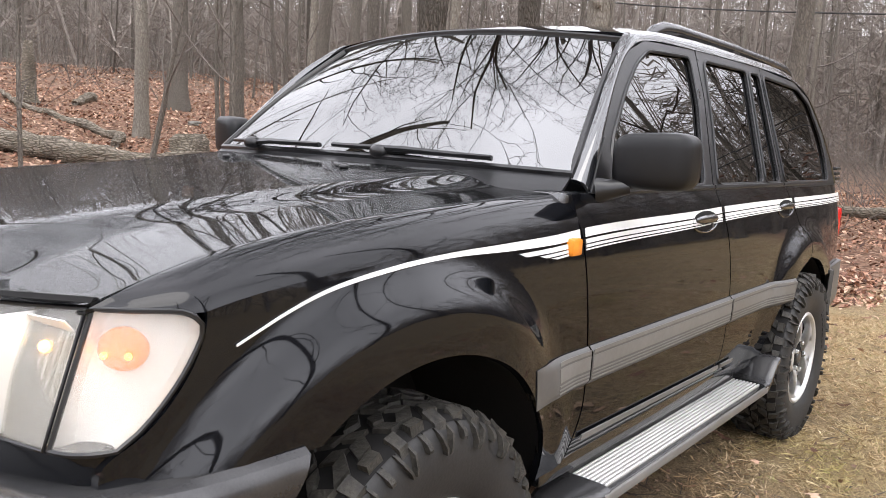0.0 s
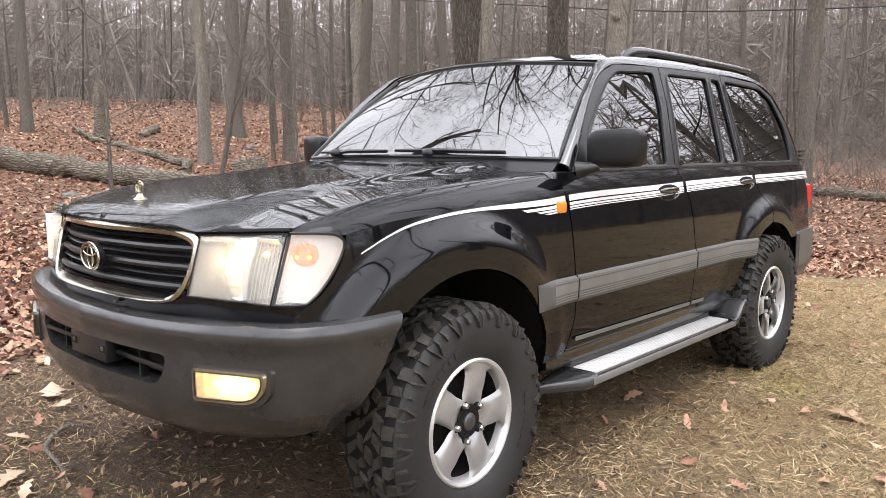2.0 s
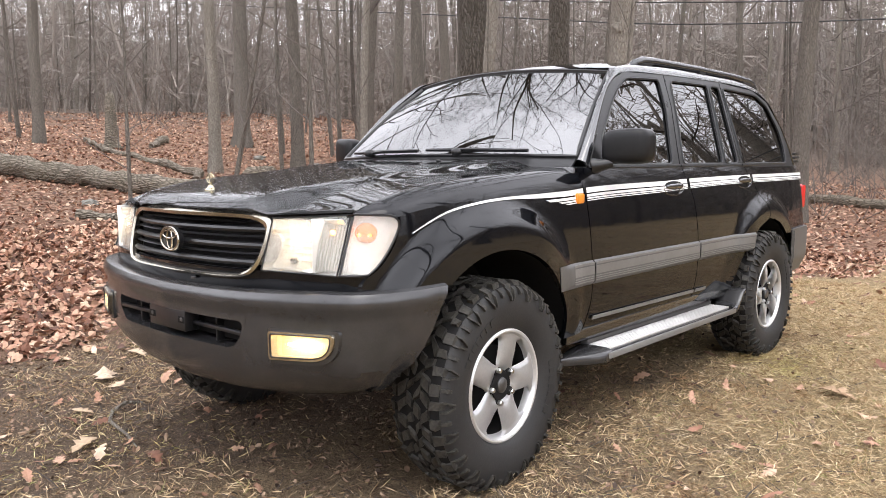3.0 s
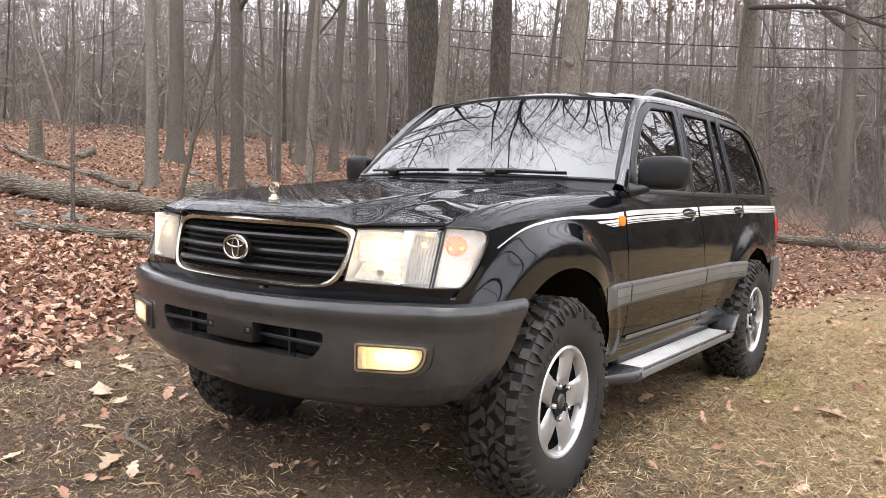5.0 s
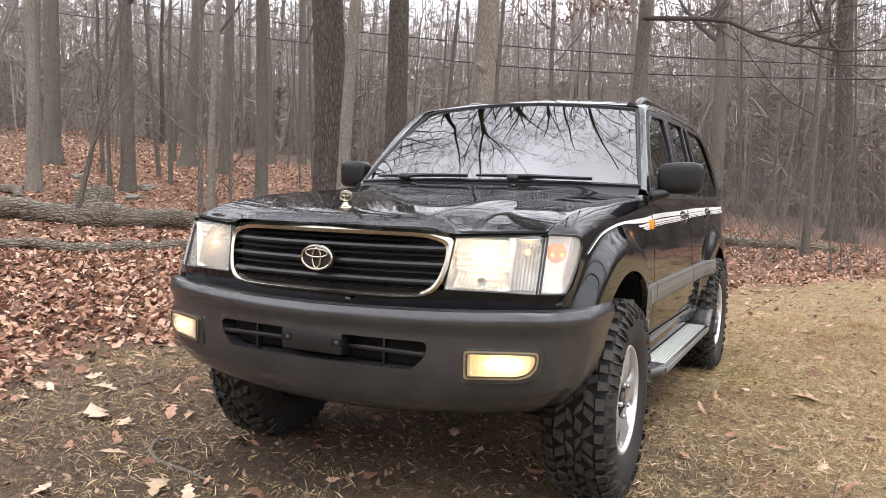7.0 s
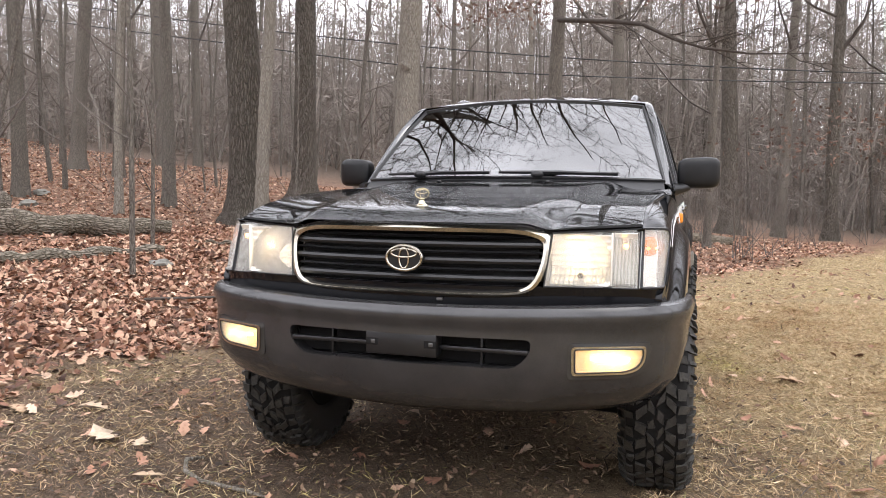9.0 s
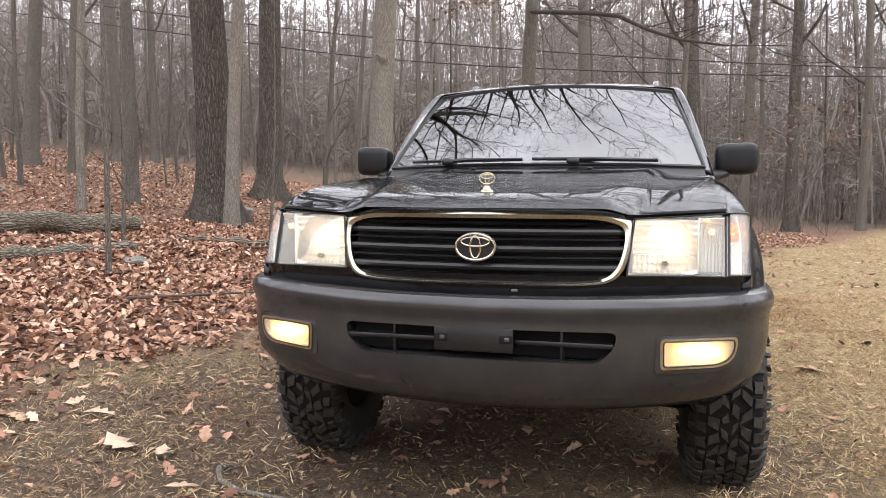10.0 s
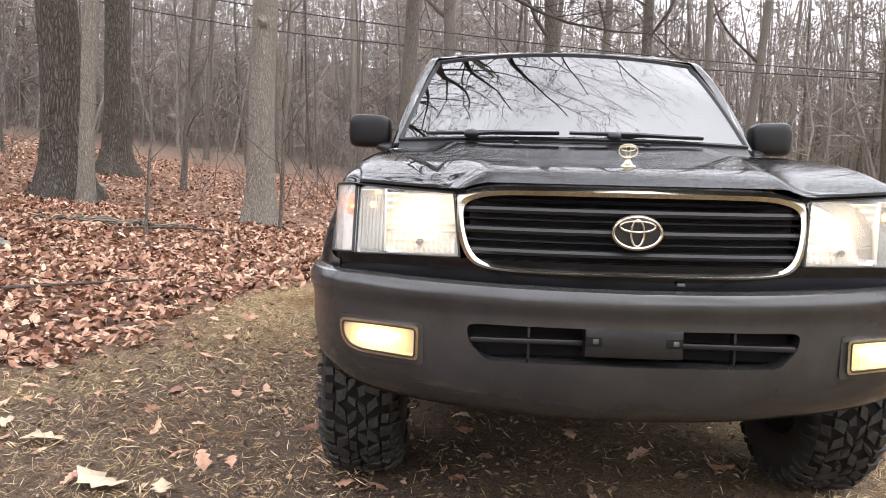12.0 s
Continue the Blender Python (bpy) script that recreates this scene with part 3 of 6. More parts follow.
# boughs that reach out over the car: height, way, length, thickness
BOUGHS = {
    (-3.9, 9.25): [(8.0, (0.05, -0.5, 0.9), 12.0, 0.15), (7.2, (0.62, -0.75, 0.3), 9.5, 0.10), (9.5, (0.3, -0.9, 0.45), 9.0, 0.10), (7.0, (0.9, -0.4, 0.25), 8.0, 0.06), (10.5, (-0.35, -0.8, 0.4), 8.0, 0.09)],
    (-6.74, 9.3): [(7.5, (0.5, -0.85, 0.35), 10.0, 0.10), (9.5, (0.75, -0.65, 0.3), 10.0, 0.08), (11.0, (0.1, -0.95, 0.3), 8.5, 0.08)],
    (-7.45, 10.0): [(7.0, (0.6, -0.8, 0.4), 10.0, 0.11), (9.5, (0.2, -0.95, 0.35), 9.0, 0.10), (8.0, (-0.2, -0.95, 0.3), 9.0, 0.09), (11.5, (0.5, -0.8, 0.3), 9.0, 0.09)],
    (-9.75, 10.6): [(7.5, (0.45, -0.85, 0.4), 9.0, 0.08), (9.0, (0.0, -1.0, 0.35), 8.0, 0.07)],
    (-12.6, 7.1): [(7.0, (0.85, -0.4, 0.45), 8.5, 0.07), (8.5, (0.8, 0.1, 0.4), 8.0, 0.06)],
    (-1.87, 12.2): [(9.0, (0.6, -0.72, 0.33), 11.5, 0.10), (10.5, (0.35, -0.85, 0.3), 10.0, 0.09), (7.0, (0.85, -0.5, 0.3), 8.0, 0.07)],
}
for label, x, y, r, h, lean, kind in NEAR_TREES:
    spec = BIG if r > 0.15 and math.hypot(x, y) < 15 else TALL
    make_tree("tree", label, rng, h, r, spec, {"oak": M_OAK, "pale": M_PALE, "grey": M_GREY}[kind], (x, y, ground_at(x, y)), lean, 20 if r > 0.15 else 12, 2.05 if r > 0.25 else 1.75 if r > 0.15 else 1.4, boughs=BOUGHS.get((x, y), ()))

# the burr on the pale tree, low on its trunk
knot = bmesh.new()
bmesh.ops.create_icosphere(knot, subdivisions=3, radius=0.085)
for v in knot.verts:
    v.co *= 1 + 0.45 * noise.noise(v.co * 17)
knot_owner = [o for o in scene.objects if o.name.startswith("tree") and abs(o.location.x + 3.9) < 0.01][0]
burr = part("trunk_knot", knot, M_PALE, None, "dark rough burr")
burr.parent = knot_owner
burr.location = (0.10, -0.12, 3.45 - ground_at(-3.9, 9.25))

# saplings: x, y, radius, height, lean
for x, y, r, h, lean in [(-5.1, 3.85, 0.03, 6.5, (0.02, 0)), (-6.3, 5.7, 0.026, 5, (0.05, 0.02)), (-6.67, 13.3, 0.07, 8, (0.07, 0.02)), (-12.7, 10.8, 0.055, 8, (-0.05, 0.02)),
                         (-8.9, 5.1, 0.042, 6.5, (0.24, 0.10)), (-8.35, 3.05, 0.03, 4, (0.02, 0)), (-3.4, 8.6, 0.028, 4.5, (0.06, 0.0)), (-4.6, 6.6, 0.02, 3.4, (0.05, 0.05)), (-12.2, 8.6, 0.045, 8, (-0.06, -0.02))]:
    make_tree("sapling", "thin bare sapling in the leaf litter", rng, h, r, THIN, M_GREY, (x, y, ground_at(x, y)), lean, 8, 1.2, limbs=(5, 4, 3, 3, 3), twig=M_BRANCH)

# the wood behind and round about: a few grown once, then copied
KINDS = []
for i in range(9):
    h, r = rng.uniform(15, 22), rng.uniform(0.055, 0.135)
    spec = (TALL, LOW, TALL)[i % 3]
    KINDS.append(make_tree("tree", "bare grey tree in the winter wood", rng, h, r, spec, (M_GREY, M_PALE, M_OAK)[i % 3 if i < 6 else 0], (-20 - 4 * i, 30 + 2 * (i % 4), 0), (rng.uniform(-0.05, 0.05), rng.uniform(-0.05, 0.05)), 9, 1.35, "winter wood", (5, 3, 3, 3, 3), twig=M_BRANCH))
for k in KINDS:
    k.location.z = ground_at(k.location.x, k.location.y)
POLES = []
for i in range(4):
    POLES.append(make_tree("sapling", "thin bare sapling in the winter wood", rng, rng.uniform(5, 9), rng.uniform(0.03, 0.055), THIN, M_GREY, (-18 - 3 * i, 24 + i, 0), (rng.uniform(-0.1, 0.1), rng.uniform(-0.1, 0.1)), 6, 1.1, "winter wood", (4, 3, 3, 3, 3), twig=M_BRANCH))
for k in POLES:
    k.location.z = ground_at(k.location.x, k.location.y)

taken = [(t[1], t[2]) for t in NEAR_TREES]


def free_spot(x, y, gap):
    return all((x - a) ** 2 + (y - b) ** 2 > gap * gap for a, b in taken)


def wooded(x, y):
    """Whether trees stand here: off the lawn, the car and the way in."""
    if y > 26 - 0.1 * x and x > -6:
        return True
    if x < LAWN_EDGE(y) - 4 and y > -8:
        return math.hypot(x + 3, y - 3) > 20
    return x > 17 or y < -16


placed = 0
while placed < 150:
    a, d = rng.uniform(0, 2 * math.pi), 62 * math.sqrt(rng.random())
    if placed < 36:  # the wood's edge beyond the lawn
        a, d = rng.uniform(radians(50), radians(108)), 24 + 18 * rng.random()
    elif placed < 112:  # most stand in the wood beyond the car
        a = rng.uniform(radians(60), radians(200))
        d = 19 + 45 * rng.random() ** 0.9
    x, y = d * math.cos(a), 2 + d * math.sin(a)
    if not wooded(x, y) or not free_spot(x, y, 1.3):
        continue
    taken.append((x, y))
    s = rng.uniform(0.55, 0.95)
    t = copy_thing(rng.choice(KINDS), pose(x, y, ground_at(x, y), 0, 0, rng.uniform(0, 360)))
    t.scale = (s, s, s)
    placed += 1
placed = 0
while placed < 120:
    a, d = rng.uniform(radians(55), radians(195)), 16 + 30 * rng.random()
    x, y = d * math.cos(a), 2 + d * math.sin(a)
    if not (wooded(x, y) or (x < -9 and y > 3)) or not free_spot(x, y, 0.7):
        continue
    taken.append((x, y))
    s = rng.uniform(0.6, 1.2)
    copy_thing(rng.choice(POLES), pose(x, y, ground_at(x, y), 0, 0, rng.uniform(0, 360))).scale = (s, s, s)
    placed += 1

# trees that shade the lawn's far side and hang over the clearing
for x, y, r, h in [(12.5, 4.0, 0.3, 20), (14.0, 10.5, 0.26, 19), (13.5, -3.5, 0.28, 20), (15, 16, 0.25, 19), (5.5, -9.5, 0.3, 21), (-4.5, -10.0, 0.28, 21), (-9.5, -3.5, 0.26, 20), (0.5, -15, 0.26, 20), (-10.5, -0.5, 0.28, 19)]:
    make_tree("tree", "bare spreading tree at the clearing's edge", rng, h, r, spec_of(4, (10, 5, 4, 2), 0.2, 7.0, 0.2, 0.05, (0.6, 1.25), 0.7), M_OAK, (x, y, ground_at(x, y)), (-0.02, 0.0), 12, 1.6)


# far woods: trunks and boughs too many to count
def far_woods():
    v, f = [], []
    r2 = random.Random(11)
    for k in range(2700):
        a = (r2.uniform(radians(40), radians(98)) if r2.random() < 0.52 else r2.uniform(radians(90), radians(185))) if r2.random() < 0.9 else r2.uniform(0, 2 * math.pi)
        d = 31 + 80 * r2.random() ** 1.2
        if k >= 2250:  # unseen woods added on the other sides to block low sky light
            a, d = r2.uniform(radians(185), radians(400)), 21 + 30 * r2.random()
        x, y = d * math.cos(a), d * math.sin(a)
        h, r = r2.uniform(7.5, 15.5), r2.uniform(0.025, 0.09)
        h *= 0.58 if k >= 2250 else 1.07 if radians(40) < a < radians(108) else 0.66
        z = ground_at(x, y)
        top = Vector((x + r2.uniform(-1, 1), y + r2.uniform(-1, 1), z + h))
        foot = Vector((x, y, z - 0.3))
        top += Vector((r2.gauss(0, 0.12), r2.gauss(0, 0.12), 0)) * h
        tube_arrays(v, f, [foot, foot.lerp(top, 0.35) + Vector((r2.uniform(-.4, .4), r2.uniform(-.4, .4), 0)), foot.lerp(top, 0.7) + Vector((r2.uniform(-.6, .6), r2.uniform(-.6, .6), 0)), top], [r, r * 0.8, r * 0.5, r * 0.15], 4)
        for _ in range(14):
            q = r2.uniform(0.03, 0.97)
            p = foot.lerp(top, q)
            ang = r2.uniform(0, 6.28)
            ln = r2.uniform(1, 3.5) * (1.2 - q * 0.6)
            e = p + Vector((math.cos(ang) * ln, math.sin(ang) * ln, ln * r2.uniform(0.1, 0.9)))
            m = p.lerp(e, 0.5) + Vector((0, 0, -0.1 * ln))
            tube_arrays(v, f, [p, e], [r * 0.3, 0.008], 3)
            for _ in range(8):
                s = m.lerp(e, r2.random())
                e2 = s + Vector((r2.uniform(-1, 1), r2.uniform(-1, 1), r2.uniform(-0.1, 1))) * ln * 0.5
                w = Vector((r2.uniform(-1, 1), r2.uniform(-1, 1), r2.uniform(-1, 1))).normalized() * 0.028
                v.extend((s - w, s + w, e2))
                f.append((len(v) - 3, len(v) - 2, len(v) - 1))
    for k in range(4200):  # thin young stems that close the gaps between
        a = r2.uniform(radians(44), radians(192))
        d = 30 + 48 * r2.random() ** 0.8
        x, y = d * math.cos(a), d * math.sin(a)
        z, h, r = ground_at(x, y), r2.uniform(3.5, 9.0), r2.uniform(0.012, 0.034)
        foot = Vector((x, y, z - 0.2))
        top = foot + Vector((r2.gauss(0, 0.07) * h, r2.gauss(0, 0.07) * h, h))
        mid = foot.lerp(top, 0.5) + Vector((r2.uniform(-.25, .25), r2.uniform(-.25, .25), 0))
        tube_arrays(v, f, [foot, mid, top], [r, r * 0.75, r * 0.2], 3)
        for _ in range(9):
            p = foot.lerp(mid, r2.random()) if r2.random() < 0.4 else mid.lerp(top, r2.random())
            e2 = p + Vector((r2.uniform(-1, 1), r2.uniform(-1, 1), r2.uniform(-0.1, 0.9))) * r2.uniform(0.6, 1.7)
            w = Vector((r2.uniform(-1, 1), r2.uniform(-1, 1), r2.uniform(-1, 1))).normalized() * 0.016
            v.extend((p - w, p + w, e2))
            f.append((len(v) - 3, len(v) - 2, len(v) - 1))
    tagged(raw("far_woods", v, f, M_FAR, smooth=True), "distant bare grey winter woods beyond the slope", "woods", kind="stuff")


far_woods()


def underbrush():
    """Fine bare brush between the trunks."""
    v, f = [], []
    r2 = random.Random(5)
    n = 0
    while n < 800:
        a, d = r2.uniform(radians(50), radians(200)), 11 + 34 * r2.random()
        x, y = d * math.cos(a), 2 + d * math.sin(a)
        if x > LAWN_EDGE(y) - (2.2 if x < -4 else 0.8):
            continue
        if -0.95 * x + 0.31 * y < 27 and x < -5 and r2.random() < 0.93:
            continue
        n += 1
        z = ground_at(x, y)
        for _ in range(r2.randint(2, 4)):
            h = r2.uniform(0.5, 3.2)
            top = Vector((x + r2.gauss(0, .5) * h, y + r2.gauss(0, .5) * h, z + h * r2.uniform(0.6, 1.0)))
            foot = Vector((x, y, z - 0.05))
            mid = foot.lerp(top, 0.5) + Vector((r2.uniform(-.2, .2), r2.uniform(-.2, .2), 0.18)) * h
            tube_arrays(v, f, [foot, mid, top], [0.009, 0.006, 0.003], 3)
            for _ in range(5):
                p = foot.lerp(mid, 0.5).lerp(top, r2.random())
                tube_arrays(v, f, [p, p + Vector((r2.uniform(-1, 1), r2.uniform(-1, 1), r2.uniform(-.3, .7))) * 0.35 * h], [0.004, 0.002], 3)
    tagged(raw("underbrush", v, f, M_BRANCH), "tangle of thin bare brush under the trees", "brush", kind="stuff")


underbrush()


# ---- logs, stump, stones ----
def fallen_log(points, radii, label, mat=M_LOG, n=16):
    thing = empty("fallen_log", label, "log")
    fine_p, fine_r = [], []
    pts = [Vector((x, y, ground_at(x, y) + dz)) for x, y, dz in points]
    for i in range(len(pts) - 1):
        for q in range(14):
            fine_p.append(pts[i].lerp(pts[i + 1], q / 14) + Vector((0, 0, 0.03 * math.sin(i * 2.1 + q * 1.3))))
            fine_r.append(lerp(radii[i], radii[i + 1], q / 6))
    fine_p.append(pts[-1])
    fine_r.append(radii[-1])
    v, f = [], []
    tube_arrays(v, f, fine_p, fine_r, n)
    for i, c in enumerate(fine_p):
        for k in range(n):
            p = v[i * n + k]
            v[i * n + k] = c + (p - c) * (1 + 0.3 * noise.noise((p.x * 3.2, p.y * 3.2, p.z * 3.2)) + 0.22 * noise.noise((p.x * 11, p.y * 11, p.z * 11)))
    raw("bole", v, f, mat, thing, smooth=True)
    for i, (c, d) in enumerate(((fine_p[0], fine_p[0] - fine_p[1]), (fine_p[-1], fine_p[-1] - fine_p[-2]))):
        ring = v[:n] if i == 0 else v[-n:]
        raw("broken_end", [*ring, c - d.normalized() * 0.05], [(k, (k + 1) % n, n) for k in range(n)], M_PALE, thing, "splintered pale wood")
    return thing


fallen_log([(-7.1, 7.15, 0.13), (-9.0, 5.05, 0.15), (-10.9, 4.0, 0.17), (-13.0, 3.05, 0.17), (-17, 1.2, 0.15)], [0.11, 0.155, 0.175, 0.185, 0.19], "long fallen tree trunk with mossy flaking bark")
fallen_log([(-11.2, 5.8, 0.08), (-12.1, 6.4, 0.09), (-16.2, 6.3, 0.1), (-18.2, 6.7, 0.12)], [0.07, 0.085, 0.075, 0.06], "thin fallen trunk on the leafy slope")
fallen_log([(-5.9, 5.4, 0.05), (-6.6, 3.6, 0.05), (-8.2, 2.2, 0.05)], [0.06, 0.075, 0.07], "low rotting log sunk in leaves")
fallen_log([(-4.4, 7.4, 0.04), (-5.6, 6.9, 0.04), (-6.2, 6.5, 0.04)], [0.03, 0.045, 0.03], "thin fallen branch at an oak's foot")
fallen_log([(-16.8, 7.8, 0.06), (-17.9, 8.8, 0.08)], [0.07, 0.1], "short broken log on the slope")
fallen_log([(-2.6, 15.2, 0.08), (1.8, 17.2, 0.1)], [0.1, 0.12], "fallen trunk at the wood's edge")


def stump(x, y, r, h, label):
    thing = empty("stump", label, "stump")
    z = ground_at(x, y)
    pts = [Vector((x, y, z + q * h)) for q in (0, 0.05, 0.15, 0.4, 0.7, 1)]
    v, f = [], []
    tube_arrays(v, f, pts, [r * 1.5, r * 1.3, r * 1.1, r, r * 0.95, r * 0.7], 14)
    for i in range(len(v)):
        c = pts[i // 14]
        v[i] = c + (v[i] - c) * (1 + 0.25 * noise.noise(v[i] * 5)) + Vector((0, 0, 0.12 * h * noise.noise((v[i].x * 9, v[i].y * 9, 1)) if i >= 70 else 0))
    f.append(tuple(range(70, 84)))
    raw("bole", v, f, M_LOG, thing, smooth=True)
    return thing


stump(-17.0, 6.85, 0.15, 1.35, "tall broken tree stump with torn top")
stump(-10.6, 6.9, 0.34, 0.36, "low rotten stump heaped with bark")


def field_stone(x, y, r, label="half-buried mossy field stone"):
    bm = bmesh.new()
    bmesh.ops.create_icosphere(bm, subdivisions=3, radius=r)
    for v in bm.verts:
        v.co *= 1 + 0.5 * noise.noise(v.co * 1.7 / r + Vector((x, y, 0)))
        v.co.z *= 0.55
    ob = tagged(part("field_stone", bm, M_STONE), label, "stone", "stones in the litter")
    ob.location = (x, y, ground_at(x, y) + 0.1 * r)
    return ob


for x, y, r in [(-11.2, 8.3, 0.16), (-5.3, 4.6, 0.14), (-8.6, 3.2, 0.16), (-9.6, 3.0, 0.13), (-7.9, 11.9, 0.2), (-12.0, 9.4, 0.15), (-13.8, 9.1, 0.15)]:
    field_stone(x, y, r)


# ---- leaf litter and grass ----
def leaf_shape(rng2, lobes=3):
    """One curled oak leaf, about 1 long: a midrib strip with lobed sides."""
    out = []
    ys = [0, 0.16, 0.3, 0.42, 0.56, 0.68, 0.82, 1.0]
    ws = [0.015, 0.16, 0.10, 0.27, 0.14, 0.26, 0.13, 0.0]
    curl, twist, fold = rng2.uniform(-0.5, 0.9), rng2.uniform(-0.4, 0.4), rng2.uniform(-0.1, 0.55)
    verts = []
    for y, w in zip(ys, ws):
        zc = curl * (y - 0.5) ** 2
        for sx in (-1, 0, 1):
            x = sx * w * rng2.uniform(0.85, 1.15)
            verts.append((x, y - 0.5 + (0.03 * abs(sx)), zc + fold * abs(x) + twist * x * (y - 0.5)))
    faces = []
    for i in range(len(ys) - 1):
        a = i * 3
        faces += [(a, a + 1, a + 4, a + 3), (a + 1, a + 2, a + 5, a + 4)]
    return np.array(verts), np.array(faces)


def scatter(name, label, shapes, spots, sizes, tilt, mat, category, seed):
    """Lays one of the shapes on every spot, turned at random: one mesh."""
    r = np.random.RandomState(seed)
    vs, fs, base = [], [], 0
    which = r.randint(0, len(shapes), len(spots))
    for k, (sv, sf) in enumerate(shapes):
        idx = np.nonzero(which == k)[0]
        if not len(idx):
            continue
        n = len(idx)
        yaw, a, b = r.uniform(0, 2 * np.pi, n), r.normal(0, tilt, n), r.normal(0, tilt, n)
        flip = np.where(r.rand(n) < 0.5, 1.0, -1.0)
        s = sizes[idx]
        v = sv[None] * s[:, None, None]
        v[:, :, 2] *= flip[:, None]
        y1, z1 = v[:, :, 1] * np.cos(a)[:, None] - v[:, :, 2] * np.sin(a)[:, None], v[:, :, 1] * np.sin(a)[:, None] + v[:, :, 2] * np.cos(a)[:, None]
        x2, z2 = v[:, :, 0] * np.cos(b)[:, None] + z1 * np.sin(b)[:, None], -v[:, :, 0] * np.sin(b)[:, None] + z1 * np.cos(b)[:, None]
        x3, y3 = x2 * np.cos(yaw)[:, None] - y1 * np.sin(yaw)[:, None], x2 * np.sin(yaw)[:, None] + y1 * np.cos(yaw)[:, None]
        p = np.stack([x3, y3, z2], -1) + spots[idx][:, None, :]
        low = p[:, :, 2].min(1) - spots[idx][:, 2]
        p[:, :, 2] -= (low * 0.75)[:, None]
        vs.append(p.reshape(-1, 3))
        fs.append((sf[None] + base + (np.arange(n) * len(sv))[:, None, None]).reshape(-1, sf.shape[1]))
        base += n * len(sv)
    ob = raw(name, np.concatenate(vs).tolist(), np.concatenate(fs).tolist(), mat)
    return tagged(ob, label, category, kind="stuff")


def spots_in(n, box, keep, seed, lift=0.004):
    r = random.Random(seed)
    out = []
    while len(out) < n:
        x, y = r.uniform(box[0], box[1]), r.uniform(box[2], box[3])
        if keep(x, y, r):
            out.append((x, y, ground_at(x, y) + lift + r.random() * 0.015))
    return np.array(out)


rl = random.Random(9)
LEAVES = [leaf_shape(rl) for _ in range(14)]


def curl_shape(rng2):
    """A simpler curled leaf for the slope."""
    c, w, k = rng2.uniform(-0.5, 0.7), rng2.uniform(0.2, 0.34), rng2.uniform(0.0, 0.5)
    return np.array([(0, -0.5, 0.25 * c), (-w, -0.12, k * w), (0, 0, 0), (w, -0.05, k * w), (-w * 0.8, 0.25, k * w), (w * 0.8, 0.3, k * w), (0, 0.5, 0.25 * c)]), np.array([(0, 2, 1), (0, 3, 2), (1, 2, 4), (2, 3, 5), (4, 2, 6), (2, 5, 6)])


CURLS = [curl_shape(rl) for _ in range(10)]


def in_litter(x, y, r, edge=0.7):
    w = 0.5 * noise.noise((x * 0.8, y * 0.8, 1.0)) + 0.3 * noise.noise((x * 3, y * 3, 5.0))
    return r.random() < smooth01((LAWN_EDGE(y) - x - w) / edge + 0.5)


near = spots_in(9000, (-7.5, 0.5, -3.5, 9), in_litter, 21)
low = spots_in(24000, (-7.5, 0.5, -3.5, 9), in_litter, 26, 0.0)
scatter("leaf_litter", "bed of crumpled russet leaves", CURLS, low, np.random.RandomState(11).uniform(0.04, 0.11, len(low)), 0.5, M_LEAF, "leaves", 12)
scatter("leaf_litter", "deep litter of curled russet oak leaves", LEAVES, near, np.random.RandomState(1).uniform(0.05, 0.125, len(near)), 0.45, M_LEAF, "leaves", 2)
mid = spots_in(58000, (-28, 5, -3, 21), lambda x, y, r: in_litter(x, y, r) and not (x > -7 and y < 8.5), 22)
scatter("leaf_litter", "russet oak leaves on the wooded slope", CURLS, mid, np.random.RandomState(2).uniform(0.045, 0.11, len(mid)), 0.45, M_LEAF, "leaves", 3)
thin = spots_in(1500, (-4.5, 7, -3.5, 12), lambda x, y, r: x > LAWN_EDGE(y) - 0.6 and r.random() < 0.25 + 0.75 * math.exp(-(x - LAWN_EDGE(y)) / 1.6), 23)
scatter("scattered_leaves", "brown leaves scattered over the dry lawn", LEAVES, thin, np.random.RandomState(3).uniform(0.05, 0.12, len(thin)), 0.3, M_LEAF, "leaves", 4)


def blade_shape(rng2):
    b = rng2.uniform(0.15, 0.9)
    return np.array([(-0.016, -0.5, 0), (0.016, -0.5, 0), (0.014 + 0.09 * b, 0.05, 0.14 * b), (0.14 * b, 0.5, 0.05)]), np.array([(0, 1, 2), (0, 2, 3)])


BLADES = [blade_shape(rl) for _ in range(12)]


def on_lawn(x, y, r):
    if abs(x) < 0.8 and -0.65 < y < 3.6 and r.random() < 0.8:  # most blades left out under the car
        return False
    w = 0.5 * noise.noise((x * 0.8, y * 0.8, 1.0))
    bare = lerp(1.0, 0.3, smooth01(1.35 - math.hypot((x + 1.2) / 2.8, (y + 0.2) / 3.6)))
    tuft = lerp(0.35, 1.0, smooth01(0.5 + 1.6 * noise.noise((x * 4.5, y * 4.5, 2.0)) + 0.8 * noise.noise((x * 13, y * 13, 7.0))))
    return r.random() < smooth01((x - LAWN_EDGE(y) + w) / 0.9 + 0.2) * bare * tuft


grass = spots_in(340000, (-3.6, 4.2, -2.4, 6.4), on_lawn, 31)
scatter("dry_grass", "matted straw-coloured winter grass", BLADES, grass, 0.014 + 0.052 * np.random.RandomState(4).rand(len(grass)) ** 1.7, 0.55, M_STRAW, "grass", 5)
grass2 = spots_in(30000, (-1, 12, 7, 20), on_lawn, 32)
scatter("dry_grass", "straw-coloured winter grass toward the wood", BLADES, grass2, np.random.RandomState(5).uniform(0.05, 0.11, len(grass2)), 0.5, M_STRAW, "grass", 6)

